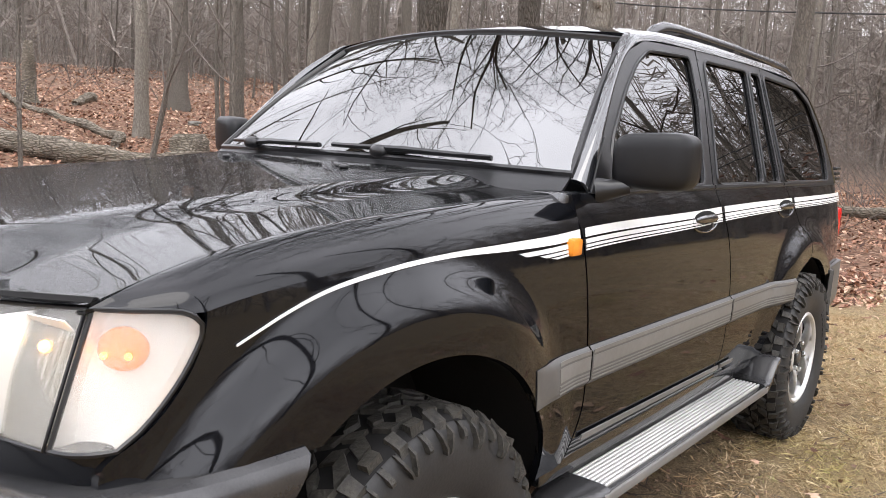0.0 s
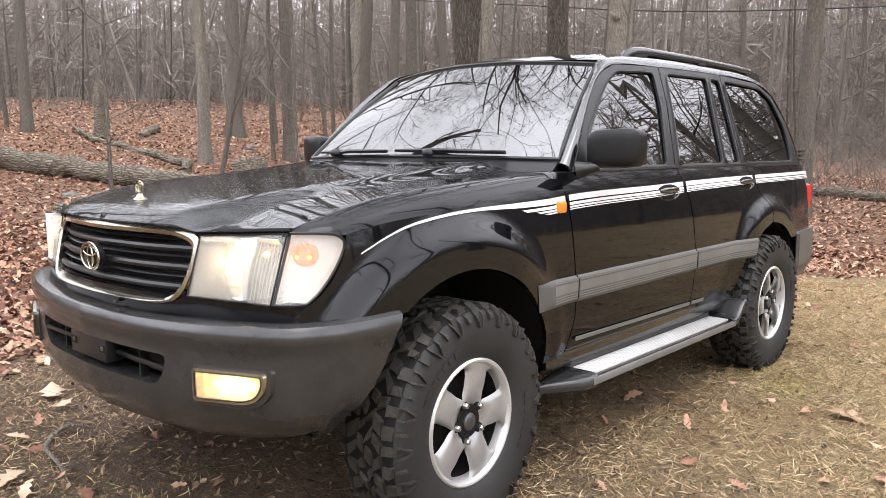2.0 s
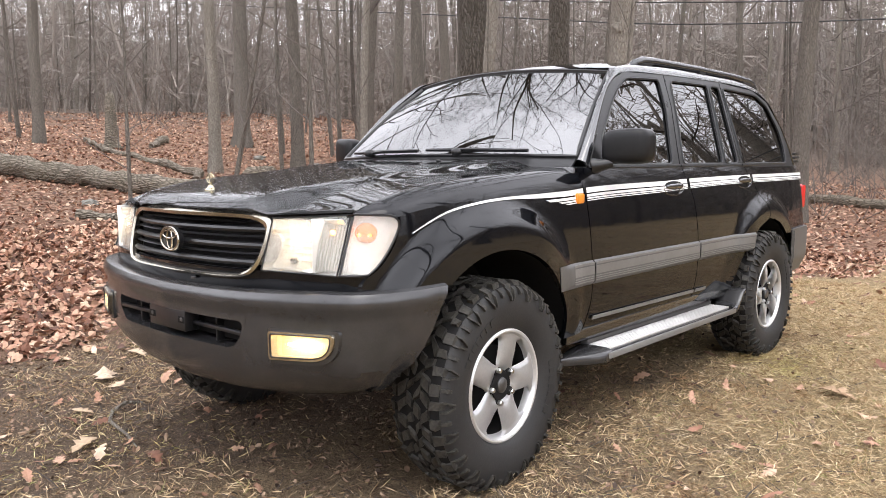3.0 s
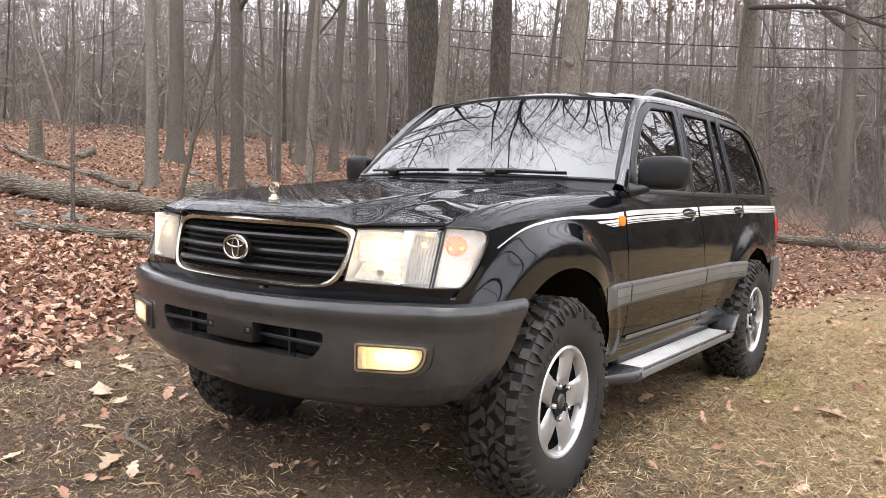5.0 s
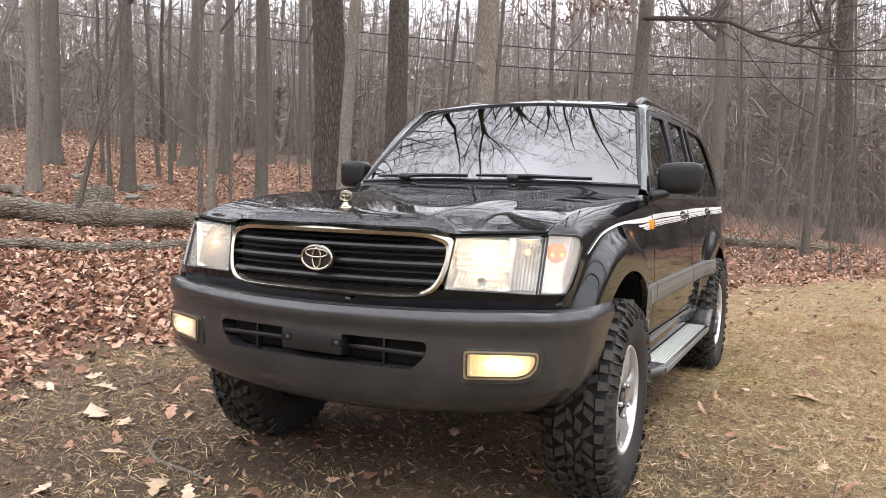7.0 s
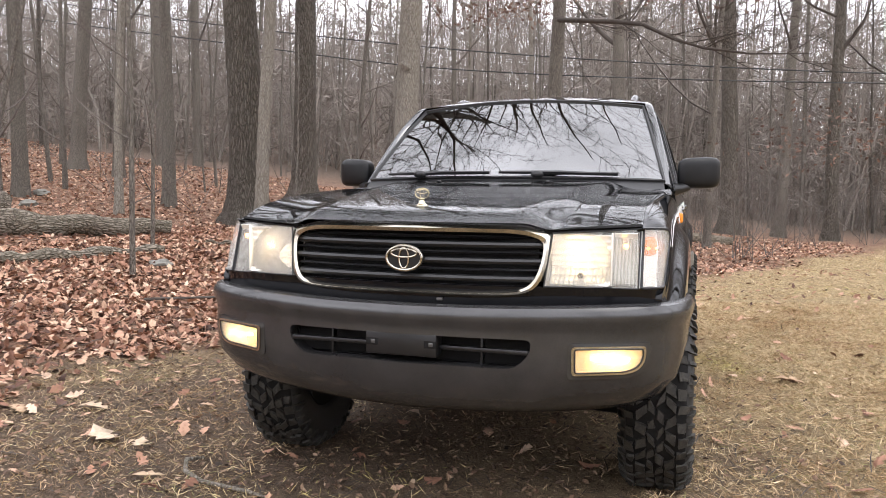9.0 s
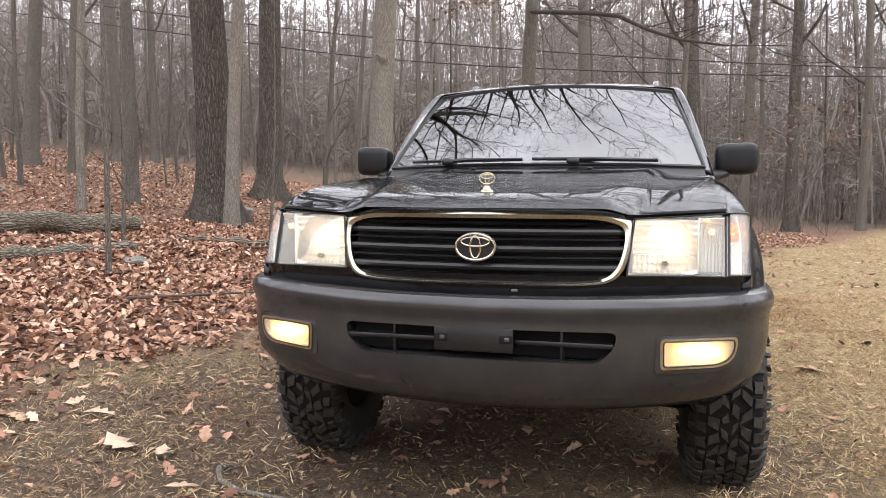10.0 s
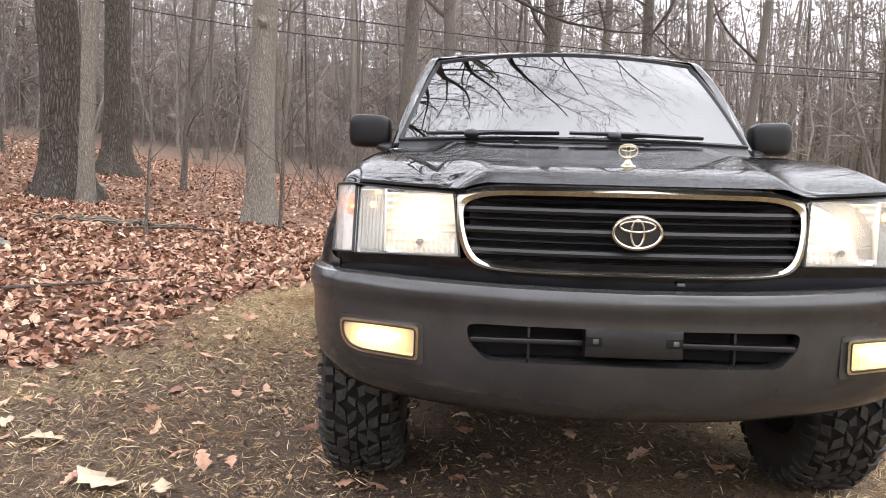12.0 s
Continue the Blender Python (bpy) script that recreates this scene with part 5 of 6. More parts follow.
# ---- side windows ----
WIN_F = [(0.862, 1.276), (0.952, 1.429), (1.097, 1.575), (1.217, 1.67), (1.331, 1.723), (1.694, 1.742), (1.689, 1.575), (1.61, 1.276)]
WIN_R = [(1.745, 1.276), (1.80, 1.5), (1.842, 1.744), (2.335, 1.752), (2.283, 1.276)]
WIN_V = [(2.325, 1.276), (2.378, 1.752), (2.508, 1.752), (2.515, 1.276)]
WIN_Q = [(2.605, 1.276), (2.572, 1.752), (3.12, 1.738), (3.28, 1.668), (3.385, 1.50), (3.40, 1.38), (3.385, 1.276)]
EDGE_F = [(0.752, 1.250)] + OUTER[1:5] + [(1.772, 1.777), (1.765, 1.6), (1.69, 1.250)]
EDGE_R = [(1.698, 1.250), (1.773, 1.6), (1.780, 1.778), (2.548, 1.788), (2.556, 1.250)]
EDGE_Q = [(2.562, 1.250), (2.555, 1.788), (3.10, 1.770), (3.31, 1.70), (3.45, 1.53), (3.505, 1.38), (3.52, 1.250)]


def windows(sg):
    for owner, edge, holes in ((DOOR_F[sg], EDGE_F, [WIN_F]), (DOOR_R[sg], EDGE_R, [WIN_R, WIN_V]), (QUARTER[sg], EDGE_Q, [WIN_Q])):
        holes = [rounded(h, 0.035) for h in holes]
        bm = prism([rounded(edge, 0.01), *holes], lambda a, b: (sg * glass_x(b), a, b), (-sg * 0.018, 0, 0))
        part("window_frame", bm, M_TRIM, owner, "satin black window surround")
        for h in holes:
            cy = sum(p[0] for p in h) / len(h)
            cz = sum(p[1] for p in h) / len(h)
            big = [(cy + (a - cy) * 1.02, cz + (b - cz) * 1.02) for a, b in h]
            g = part("side_window", prism(big, lambda a, b: (sg * (glass_x(b) - 0.008), a, b), (-sg * 0.004, 0, 0)), M_TINT, owner, "dark tinted side window")
            part("window_seal", tube([(sg * (glass_x(b) + 0.001), a, b) for a, b in h] + [(sg * (glass_x(h[0][1]) + 0.001), *h[0])], 0.006, 5), M_TRIM, owner)


for sg in (1, -1):
    windows(sg)
    # belt line trim under the glass
    for owner, a, b in ((DOOR_F[sg], 0.86, 1.69), (DOOR_R[sg], 1.70, 2.555), (QUARTER[sg], 2.565, 3.5)):
        part("belt_trim", tube([(sg * (SIDE(1.262) + TAPER(y) - 0.001), y, 1.266) for y in [lerp(a, b, i / 12) for i in range(13)]], 0.010, 6), M_TRIM, owner)
    # vent louvre behind the rear side glass
    for k in range(3):
        part("vent_slat", block(0.835, 0.858, 3.57, 3.66, 1.275 + 0.028 * k, 1.292 + 0.028 * k, 0.004, turn=Matrix.Diagonal((sg, 1, 1, 1))), M_TRIM, QUARTER[sg])

# ---- front: valance, grille, lamps ----
PLAN = spline([(0.0, -0.868), (0.3, -0.845), (0.49, -0.80), (0.65, -0.766), (0.803, -0.712), (0.852, -0.682), (0.882, -0.63), (0.898, -0.575)])


def face_y(x, z):
    return PLAN(abs(x)) + (0.12 + 0.22 * min(1.0, abs(x) / 0.8)) * (z - 0.91)


def valance(u, v):
    x = lerp(-0.877, 0.877, u)
    x = math.copysign(0.877 * math.sin(abs(x) / 0.877 * math.pi / 2), x)
    z = lerp(0.80, 0.912, v)
    return Vector((x, face_y(x, 0.91) + 0.006 + 0.02 * (1 - v), z))


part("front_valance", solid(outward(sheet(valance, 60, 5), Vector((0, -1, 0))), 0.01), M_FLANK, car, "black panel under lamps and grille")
part("front_bulkhead", block(-0.80, 0.80, -0.62, -0.56, 0.55, 1.10, 0.01), M_DARK, car)

GR_OUT = [(0.0, 1.127), (0.30, 1.127), (0.40, 1.124), (0.46, 1.112), (0.503, 1.095), (0.507, 1.06), (0.496, 0.985), (0.478, 0.925), (0.445, 0.893), (0.38, 0.881), (0.2, 0.878), (0.0, 0.878)]
GR_IN = [(0.0, 1.094), (0.30, 1.094), (0.39, 1.091), (0.440, 1.081), (0.470, 1.066), (0.478, 1.04), (0.470, 0.985), (0.453, 0.938), (0.425, 0.909), (0.375, 0.8955), (0.2, 0.892), (0.0, 0.892)]


def ring_of(half):
    """The closed outline of a half, its corners eased by cutting them twice."""
    pts = half + [(-a, b) for a, b in half[::-1][1:-1]]
    for _ in range(2):
        pts = [(lerp(a[0], b[0], q), lerp(a[1], b[1], q)) for a, b in zip(pts, pts[1:] + pts[:1]) for q in (0.25, 0.75)]
    return pts


grille = part("grille", block(-0.46, 0.46, -0.75, -0.74, 0.885, 1.10, 0.0), M_DARK, car, "black radiator grille in a chrome surround")
bm = bmesh.new()
o, i_ = ring_of(GR_OUT), ring_of(GR_IN)
loops = []
for dist, ring in ((0.035, o), (-0.004, [(lerp(a[0], b[0], 0.12), lerp(a[1], b[1], 0.12)) for a, b in zip(o, i_)]), (-0.010, [(lerp(a[0], b[0], 0.5), lerp(a[1], b[1], 0.5)) for a, b in zip(o, i_)]), (-0.003, [(lerp(a[0], b[0], 0.9), lerp(a[1], b[1], 0.9)) for a, b in zip(o, i_)]), (0.045, i_)):
    loops.append([bm.verts.new((a, face_y(a, b) + dist, b)) for a, b in ring])
for la, lb in zip(loops, loops[1:]):
    for k in range(len(la)):
        bm.faces.new((la[k], la[(k + 1) % len(la)], lb[(k + 1) % len(la)], lb[k]))
bmesh.ops.recalc_face_normals(bm, faces=bm.faces)
part("grille_surround", bm, M_CHROME, grille, "tarnished chrome surround")


def grille_half(z):
    pts = sorted((b, a) for a, b in GR_IN if a > 0.36)
    return spline([(b, a) for b, a in pts])(z)


for z, h, out in ((1.080, 0.005, 0.008), (1.053, 0.012, 0.0), (1.026, 0.005, 0.008), (0.996, 0.012, 0.0), (0.966, 0.005, 0.008), (0.936, 0.012, 0.0), (0.908, 0.005, 0.008)):
    w = grille_half(z) + 0.004

    def slat(u, v):
        x = lerp(-w, w, u)
        a = 2 * math.pi * v
        return Vector((x, face_y(x, z) + 0.022 + out + 0.026 * max(-0.4, -math.sin(a)) * -1 * 0.5, z + h * math.cos(a)))
    part("grille_slat", sheet(slat, 24, 8), M_TRIM, grille)


def oval(cx, cz, a, b, r, y, n=40, turn=None):
    pts = [(cx + a * math.cos(2 * math.pi * k / n), y, cz + b * math.sin(2 * math.pi * k / n)) for k in range(n + 1)]
    bm = tube(pts, r, 7, caps=False)
    bmesh.ops.remove_doubles(bm, verts=bm.verts, dist=0.0005)
    if turn:
        bm.transform(turn)
    return bm


def disc(cx, cz, a, b, y0, y1, n=40):
    return prism([(cx + a * math.cos(2 * math.pi * k / n), cz + b * math.sin(2 * math.pi * k / n)) for k in range(n)], lambda p, q: (p, y0, q), (0, y1 - y0, 0))


badge = part("badge", disc(0, 1.003, 0.068, 0.046, -0.872, -0.855), M_TRIM, grille, "oval badge of crossing chrome rings")
part("badge_ring", oval(0, 1.003, 0.066, 0.044, 0.0055, -0.876), M_CHROME, badge)
part("badge_ring", oval(0, 1.020, 0.048, 0.0155, 0.004, -0.876), M_CHROME, badge)
part("badge_ring", oval(0, 1.002, 0.018, 0.037, 0.004, -0.876), M_CHROME, badge)


def bilinear(p00, p10, p01, p11, bow=0.0):
    p00, p10, p01, p11 = (Vector(p) for p in (p00, p10, p01, p11))

    def fn(u, v):
        p = p00.lerp(p10, u).lerp(p01.lerp(p11, u), v)
        return p + Vector((0.25, -1, 0.1)).normalized() * bow * math.sin(math.pi * u) * math.sin(math.pi * v)
    return fn


def headlamp(sg):
    unit = part("headlamp", solid(sheet(mirrored(lambda u, v: bilinear((0.488, -0.70, 0.908), (0.802, -0.615, 0.908), (0.508, -0.66, 1.102), (0.802, -0.575, 1.118))(u, v), sg), 4, 4), 0.01), M_HOUSING, car, "lit halogen headlamp under a clear lens")
    lens_fn = bilinear((0.486, -0.797, 0.914), (0.798, -0.714, 0.911), (0.508, -0.757, 1.098), (0.798, -0.648, 1.115), 0.012)
    lens = part("lamp_lens", solid(outward(sheet(mirrored(lens_fn, sg), 16, 12), Vector((0, -1, 0))), 0.003), M_LENS, unit, "clear fluted lens")
    lens.visible_shadow = False
    # pale rim round the lens, and side walls back to the housing
    rim = [lens_fn(k / 12, 0) for k in range(12)] + [lens_fn(1, k / 8) for k in range(8)] + [lens_fn(1 - k / 12, 1) for k in range(12)] + [lens_fn(0, 1 - k / 8) for k in range(9)]
    part("lamp_rim", tube([(p.x * sg, p.y, p.z) for p in rim], 0.0032, 6), M_TRIM, unit)
    # dark bar added to paint the shaded gap under the bonnet edge
    part("lamp_gasket", tube([(lens_fn(k / 10, 1).x * sg, lens_fn(k / 10, 1).y + 0.016, lens_fn(k / 10, 1).z + 0.006) for k in range(-1, 11)], 0.011, 6), M_DARK, unit)
    bm = bmesh.new()
    front = [bm.verts.new((p.x * sg, p.y + 0.004, p.z)) for p in rim]
    rear = [bm.verts.new((p.x * sg, p.y + 0.095, p.z)) for p in rim]
    for k in range(len(rim) - 1):
        bm.faces.new((front[k], front[k + 1], rear[k + 1], rear[k]))
    part("lamp_wall", bm, M_REFLECTOR, unit)
    # a wide stepped reflector with its bulb, and a narrow one at the side
    cx, cy, cz = 0.605, -0.70, 1.022

    def bowl(u, v):
        x, z = lerp(0.503, 0.706, u), lerp(0.922, 1.094, v)
        d = ((x - cx) / 0.105) ** 2 + ((z - cz) / 0.10) ** 2
        y = cy + 0.01 - 0.034 * min(d, 1.3) + 0.10 * (x - cx)
        if z < 0.982:  # fluted shelf that slopes forward
            y = cy + 0.0 + 0.10 * (x - cx) - 0.75 * (0.982 - z) - 0.004 * abs(math.sin(x * 190))
        cell = ((x * 14.5) % 1 - 0.5) ** 2 + 1.3 * ((z * 44) % 1 - 0.5) ** 2
        return (x, y - 0.018 * cell, z)
    part("reflector_bowl", solid(outward(sheet(mirrored(bowl, sg), 64, 44), Vector((0, -1, 0))), 0.002), M_REFLECTOR, unit, "silvered reflector")

    def side_bowl(u, v):
        x, z = lerp(0.712, 0.79, u), lerp(0.922, 1.10, v)
        return (x, -0.655 - 0.04 * ((z - 1.01) / 0.09) ** 2 + 0.02 * u, z)
    part("reflector_bowl", solid(outward(sheet(mirrored(side_bowl, sg), 6, 16), Vector((0, -1, 0))), 0.002), M_REFLECTOR, unit)
    part("lamp_divider", block(0.707, 0.710, -0.745, -0.63, 0.920, 1.102, 0.001, turn=Matrix.Diagonal((sg, 1, 1, 1))), M_REFLECTOR, unit)
    bulb = bmesh.new()
    bmesh.ops.create_uvsphere(bulb, u_segments=12, v_segments=8, radius=0.013)
    bulb.transform(Matrix.Translation((cx * sg, cy - 0.028, cz)) @ Matrix.Diagonal((1, 1.6, 1, 1)))
    part("bulb", bulb, M_BULB, unit, "glowing bulb")
    part("lamp_step", block(0.515, 0.70, -0.748, -0.69, 0.917, 0.926, 0.003, turn=Matrix.Diagonal((sg, 1, 1, 1))), M_HOUSING, unit)
    part("bulb_cap", disc(0.605 * sg, 0.952, 0.011, 0.010, -0.752, -0.735, 14), M_TRIM, unit)
    for k in range(7):
        x = 0.716 + 0.0115 * k
        part("lens_flute", tube([(sg * x, lens_fn((x - 0.488) / 0.312, v).y + 0.004, lens_fn((x - 0.488) / 0.312, v).z) for v in (0.06, 0.35, 0.65, 0.94)], 0.003, 5), M_LENS, unit)
    amb = bmesh.new()
    bmesh.ops.create_uvsphere(amb, u_segments=12, v_segments=8, radius=0.0095)
    amb.transform(Matrix.Translation((0.752 * sg, -0.688, 1.055)))
    part("side_bulb", amb, M_SIDE, unit, "glowing amber bulb")

    # corner lamp, wrapped round the wing
    low = [Vector((0.808, -0.710, 0.913)), Vector((0.862, -0.695, 0.913)), Vector((0.878, -0.650, 0.915))]
    high = [Vector((0.808, -0.643, 1.116)), Vector((0.872, -0.605, 1.118)), Vector((0.893, -0.502, 1.109))]
    bez = lambda q, t: q[0] * (1 - t) ** 2 + q[1] * 2 * t * (1 - t) + q[2] * t * t

    def corner(u, v, back=0.0):
        a, b = (u - 0.74) / 0.26, (v - 0.82) / 0.18
        if a > 0 and b > 0:  # rounded upper outer corner
            k = max(a, b) / math.hypot(a, b)
            u, v = 0.74 + 0.26 * a * k, 0.82 + 0.18 * b * k
        p = bez(low, u).lerp(bez(high, u), v)
        z = p.z
        edge = LAMP_EDGE(z) - 0.002
        p.y += (edge - lerp(-0.650, -0.502, v)) * u ** 2
        p += Vector((0.5, -0.4, 0)) * 0.016 * math.sin(math.pi * min(1, u)) * math.sin(math.pi * v)
        return p + Vector((-0.75, 0.6, 0)).normalized() * back
    lamp = part("corner_lamp", solid(outward(sheet(mirrored(lambda u, v: corner(u * 0.98, v, 0.05 * math.sin(math.pi * u) ** 0.5 + 0.004), sg), 14, 12), Vector((sg, -1, 0))), 0.004), M_HOUSING, car, "clear corner lamp with amber bulb")
    cl = part("lamp_lens", solid(outward(sheet(mirrored(corner, sg), 16, 12), Vector((sg, -1, 0))), 0.003), M_FROST, lamp, "clear corner lens")
    cl.visible_shadow = False
    rim = [corner(k / 10, 0) for k in range(10)] + [corner(1, k / 10) for k in range(10)] + [corner(1 - k / 10, 1) for k in range(10)] + [corner(0, 1 - k / 10) for k in range(11)]
    part("lamp_rim", tube([(p.x * sg, p.y, p.z) for p in rim], 0.0045, 6), M_TRIM, lamp)
    amb = bmesh.new()
    bmesh.ops.create_uvsphere(amb, u_segments=18, v_segments=12, radius=0.026)
    amb.transform(Matrix.Translation((0.826 * sg, -0.604, 1.052)) @ Matrix.Rotation(radians(sg * 42), 4, "Z") @ Matrix.Diagonal((1.5, 0.75, 1.35, 1)))
    part("side_bulb", amb, M_AMBER, lamp, "amber bulb cover")
    for k in (-1, 1):
        spot = bmesh.new()
        bmesh.ops.create_uvsphere(spot, u_segments=10, v_segments=6, radius=0.0055)
        spot.transform(Matrix.Translation(((0.826 + 0.014 * k + 0.011) * sg, -0.604 + 0.012 * k - 0.018, 1.046)))
        part("filament", spot, M_TURN, lamp, "glowing amber filament")


for sg in (1, -1):
    headlamp(sg)

# ---- front bumper ----
BUMP_X = spline([(0.0, 0.0), (0.5, 0.40), (0.95, 0.76), (1.15, 0.895), (1.3, 0.957), (1.45, 0.978), (1.62, 0.984)])
BUMP_Y = spline([(0.0, -0.925), (0.5, -0.892), (0.95, -0.80), (1.15, -0.715), (1.3, -0.60), (1.45, -0.48), (1.62, -0.352)])
BUMP_CUT = [(0.16, 0.800), (0.10, 0.838), (0.035, 0.846), (0.014, 0.838), (0.003, 0.822), (0.0, 0.805), (0.003, 0.788), (0.013, 0.772), (0.016, 0.755), (0.014, 0.70), (0.018, 0.64), (0.026, 0.575), (0.048, 0.52), (0.085, 0.475), (0.13, 0.447), (0.20, 0.44), (0.20, 0.60)]


def bumper_solid():
    bm = bmesh.new()
    rings = []
    n = 44
    for j in range(-n, n + 1):
        t = 1.62 * abs(j) / n
        sg = -1 if j < 0 else 1
        p = Vector((BUMP_X(t), BUMP_Y(t)))
        q = Vector((BUMP_X(t + 0.01), BUMP_Y(t + 0.01)))
        d = (q - p).normalized()
        inward = Vector((-d.y, d.x))
        ring = []
        for o, z in BUMP_CUT:
            low = smooth01((0.80 - z) / 0.3)
            zz = z + 0.018 * min(1, (p.x / 0.8) ** 2) * smooth01((z - 0.74) / 0.06) + 0.042 * min(1.2, (p.x / 0.85) ** 2) * smooth01((0.62 - z) / 0.12)
            oo = o * (1 if t < 1.2 else lerp(1.0, 0.75, (t - 1.2) / 0.42))
            c = p + inward * oo
            y = c.y - 0.19 * max(0.0, (0.84 - z) / 0.36) * smooth01((t - 1.2) / 0.42)
            x = c.x - 0.04 * low * smooth01((t - 1.1) / 0.5)
            ring.append(bm.verts.new((sg * x, y, zz)))
        rings.append(ring)
    m = len(BUMP_CUT)
    for a, b in zip(rings, rings[1:]):
        for k in range(m):
            bm.faces.new((a[k], a[(k + 1) % m], b[(k + 1) % m], b[k]))
    bm.faces.new(rings[0][::-1])
    bm.faces.new(rings[-1])
    bmesh.ops.recalc_face_normals(bm, faces=bm.faces)
    return bm


SLOT = rounded([(-0.462, 0.737), (0.462, 0.737), (0.454, 0.686), (0.405, 0.634), (-0.405, 0.634), (-0.454, 0.686)], 0.03)
FOGHOLE = rounded([(0.587, 0.727), (0.842, 0.733), (0.842, 0.69), (0.832, 0.655), (0.81, 0.632), (0.774, 0.618), (0.586, 0.610)], 0.014)
cut = []
for outline in (SLOT, FOGHOLE, [(-a, b) for a, b in FOGHOLE][::-1]):
    c = bmesh.new()
    front = [c.verts.new((a, -1.0, b)) for a, b in outline]
    rear = [c.verts.new((a, -0.772 if abs(sum(p[0] for p in outline)) < 1 else -0.735, b)) for a, b in outline]
    k = len(outline)
    c.faces.new(front)
    c.faces.new(rear[::-1])
    for q in range(k):
        c.faces.new((front[q], rear[q], rear[(q + 1) % k], front[(q + 1) % k]))
    bmesh.ops.recalc_face_normals(c, faces=c.faces)
    cut.append(c)
bumper = part("front_bumper", carved(bumper_solid(), cut), M_BUMPER, car, "scuffed charcoal plastic front bumper", sharp=30)
part("bumper_mesh", block(-0.45, 0.45, -0.80, -0.79, 0.640, 0.735, 0.0), M_DARK, bumper)
part("plate_mount", block(-0.133, 0.133, -0.903, -0.84, 0.659, 0.740, 0.004), M_TRIM, bumper, "bare charcoal plate mount")
for x in (-0.109, 0.109):
    m = part("plate_clip", block(x - 0.022, x + 0.022, -0.905, -0.901, 0.690, 0.716, 0.002), M_DARK, bumper)
    part("clip_screw", block(x - 0.004, x + 0.012, -0.9075, -0.902, 0.697, 0.711, 0.002), M_STEEL, bumper)
for sg in (1, -1):
    part("intake_bar", block(0.133 if sg > 0 else -0.45, 0.45 if sg > 0 else -0.133, -0.868, -0.848, 0.683, 0.699, 0.004), M_TRIM, bumper)
    part("intake_rib", block(sg * 0.285 - 0.004, sg * 0.285 + 0.004, -0.862, -0.83, 0.640, 0.735, 0.002), M_TRIM, bumper)
# tow slot mark in the lip above the plate mount
part("bumper_plug", block(0.118, 0.14, -0.862, -0.85, 0.856, 0.866, 0.002), M_STEEL, bumper)


def fog_lamp(sg):
    shape = rounded([(0.595, 0.721), (0.834, 0.726), (0.834, 0.69), (0.826, 0.662), (0.806, 0.641), (0.772, 0.630), (0.597, 0.622)], 0.014, 4)
    inner = rounded([(0.605, 0.713), (0.825, 0.717), (0.825, 0.69), (0.817, 0.667), (0.799, 0.649), (0.768, 0.639), (0.606, 0.631)], 0.012, 4)
    yy = lambda a: lerp(-0.862, -0.775, ((abs(a) - 0.595) / 0.24) ** 1.3 if abs(a) > 0.595 else 0.0) + 0.006
    unit = part("fog_lamp", prism([shape, inner], lambda a, b: (sg * a, yy(a), b), (0, 0.03, 0)), M_CHROME, bumper, "lit rectangular fog lamp in a brassy rim")
    part("fog_bezel", prism([[(0.715 + (a - 0.715) * 1.04, 0.672 + (b - 0.672) * 1.06) for a, b in FOGHOLE], shape], lambda a, b: (sg * a, yy(a) + 0.012, b), (0, 0.02, 0)), M_BUMPER, bumper)
    part("reflector_bowl", prism(shape, lambda a, b: (sg * a, yy(a) + 0.05 - 0.022 * (a - 0.595) / 0.24, b), (0, 0.004, 0)), M_FOGBOWL, unit)
    wall = bmesh.new()
    near = [wall.verts.new((sg * a, yy(a) + 0.006, b)) for a, b in inner]
    deep = [wall.verts.new((sg * a, yy(a) + 0.05 - 0.022 * (a - 0.595) / 0.24, b)) for a, b in inner]
    for q in range(len(inner)):
        wall.faces.new((near[q], near[(q + 1) % len(inner)], deep[(q + 1) % len(inner)], deep[q]))
    part("bowl_wall", wall, M_FOGBOWL, unit)
    part("lamp_seal", tube([(sg * a, yy(a) + 0.001, b) for a, b in inner + inner[:1]], 0.003, 6), M_TRIM, unit)
    big = [(0.715 + (a - 0.715) * 1.03, 0.673 + (b - 0.673) * 1.03) for a, b in inner]
    lens = part("lamp_lens", prism(big, lambda a, b: (sg * a, yy(a) + 0.003, b), (0, 0.003, 0)), M_FROST, unit, "clear fluted fog lens")
    lens.visible_shadow = False
    glow = tube([(sg * 0.655, yy(0.655) + 0.03, 0.676), (sg * 0.72, yy(0.72) + 0.026, 0.676), (sg * 0.78, yy(0.78) + 0.022, 0.676)], [0.005, 0.009, 0.005], 8)
    part("bulb", glow, M_FOG, unit, "warm glowing lamp element")


for sg in (1, -1):
    fog_lamp(sg)


# ---- wheels ----
SPOKE_W = spline([(0.045, 0.64), (0.075, 0.635), (0.092, 0.632), (0.102, 0.56), (0.118, 0.47), (0.15, 0.385), (0.182, 0.335), (0.196, 0.36), (0.208, 0.47)])
WALL_X = spline([(0.245, 0.122), (0.285, 0.134), (0.325, 0.137), (0.362, 0.133), (0.388, 0.122), (0.402, 0.106)])


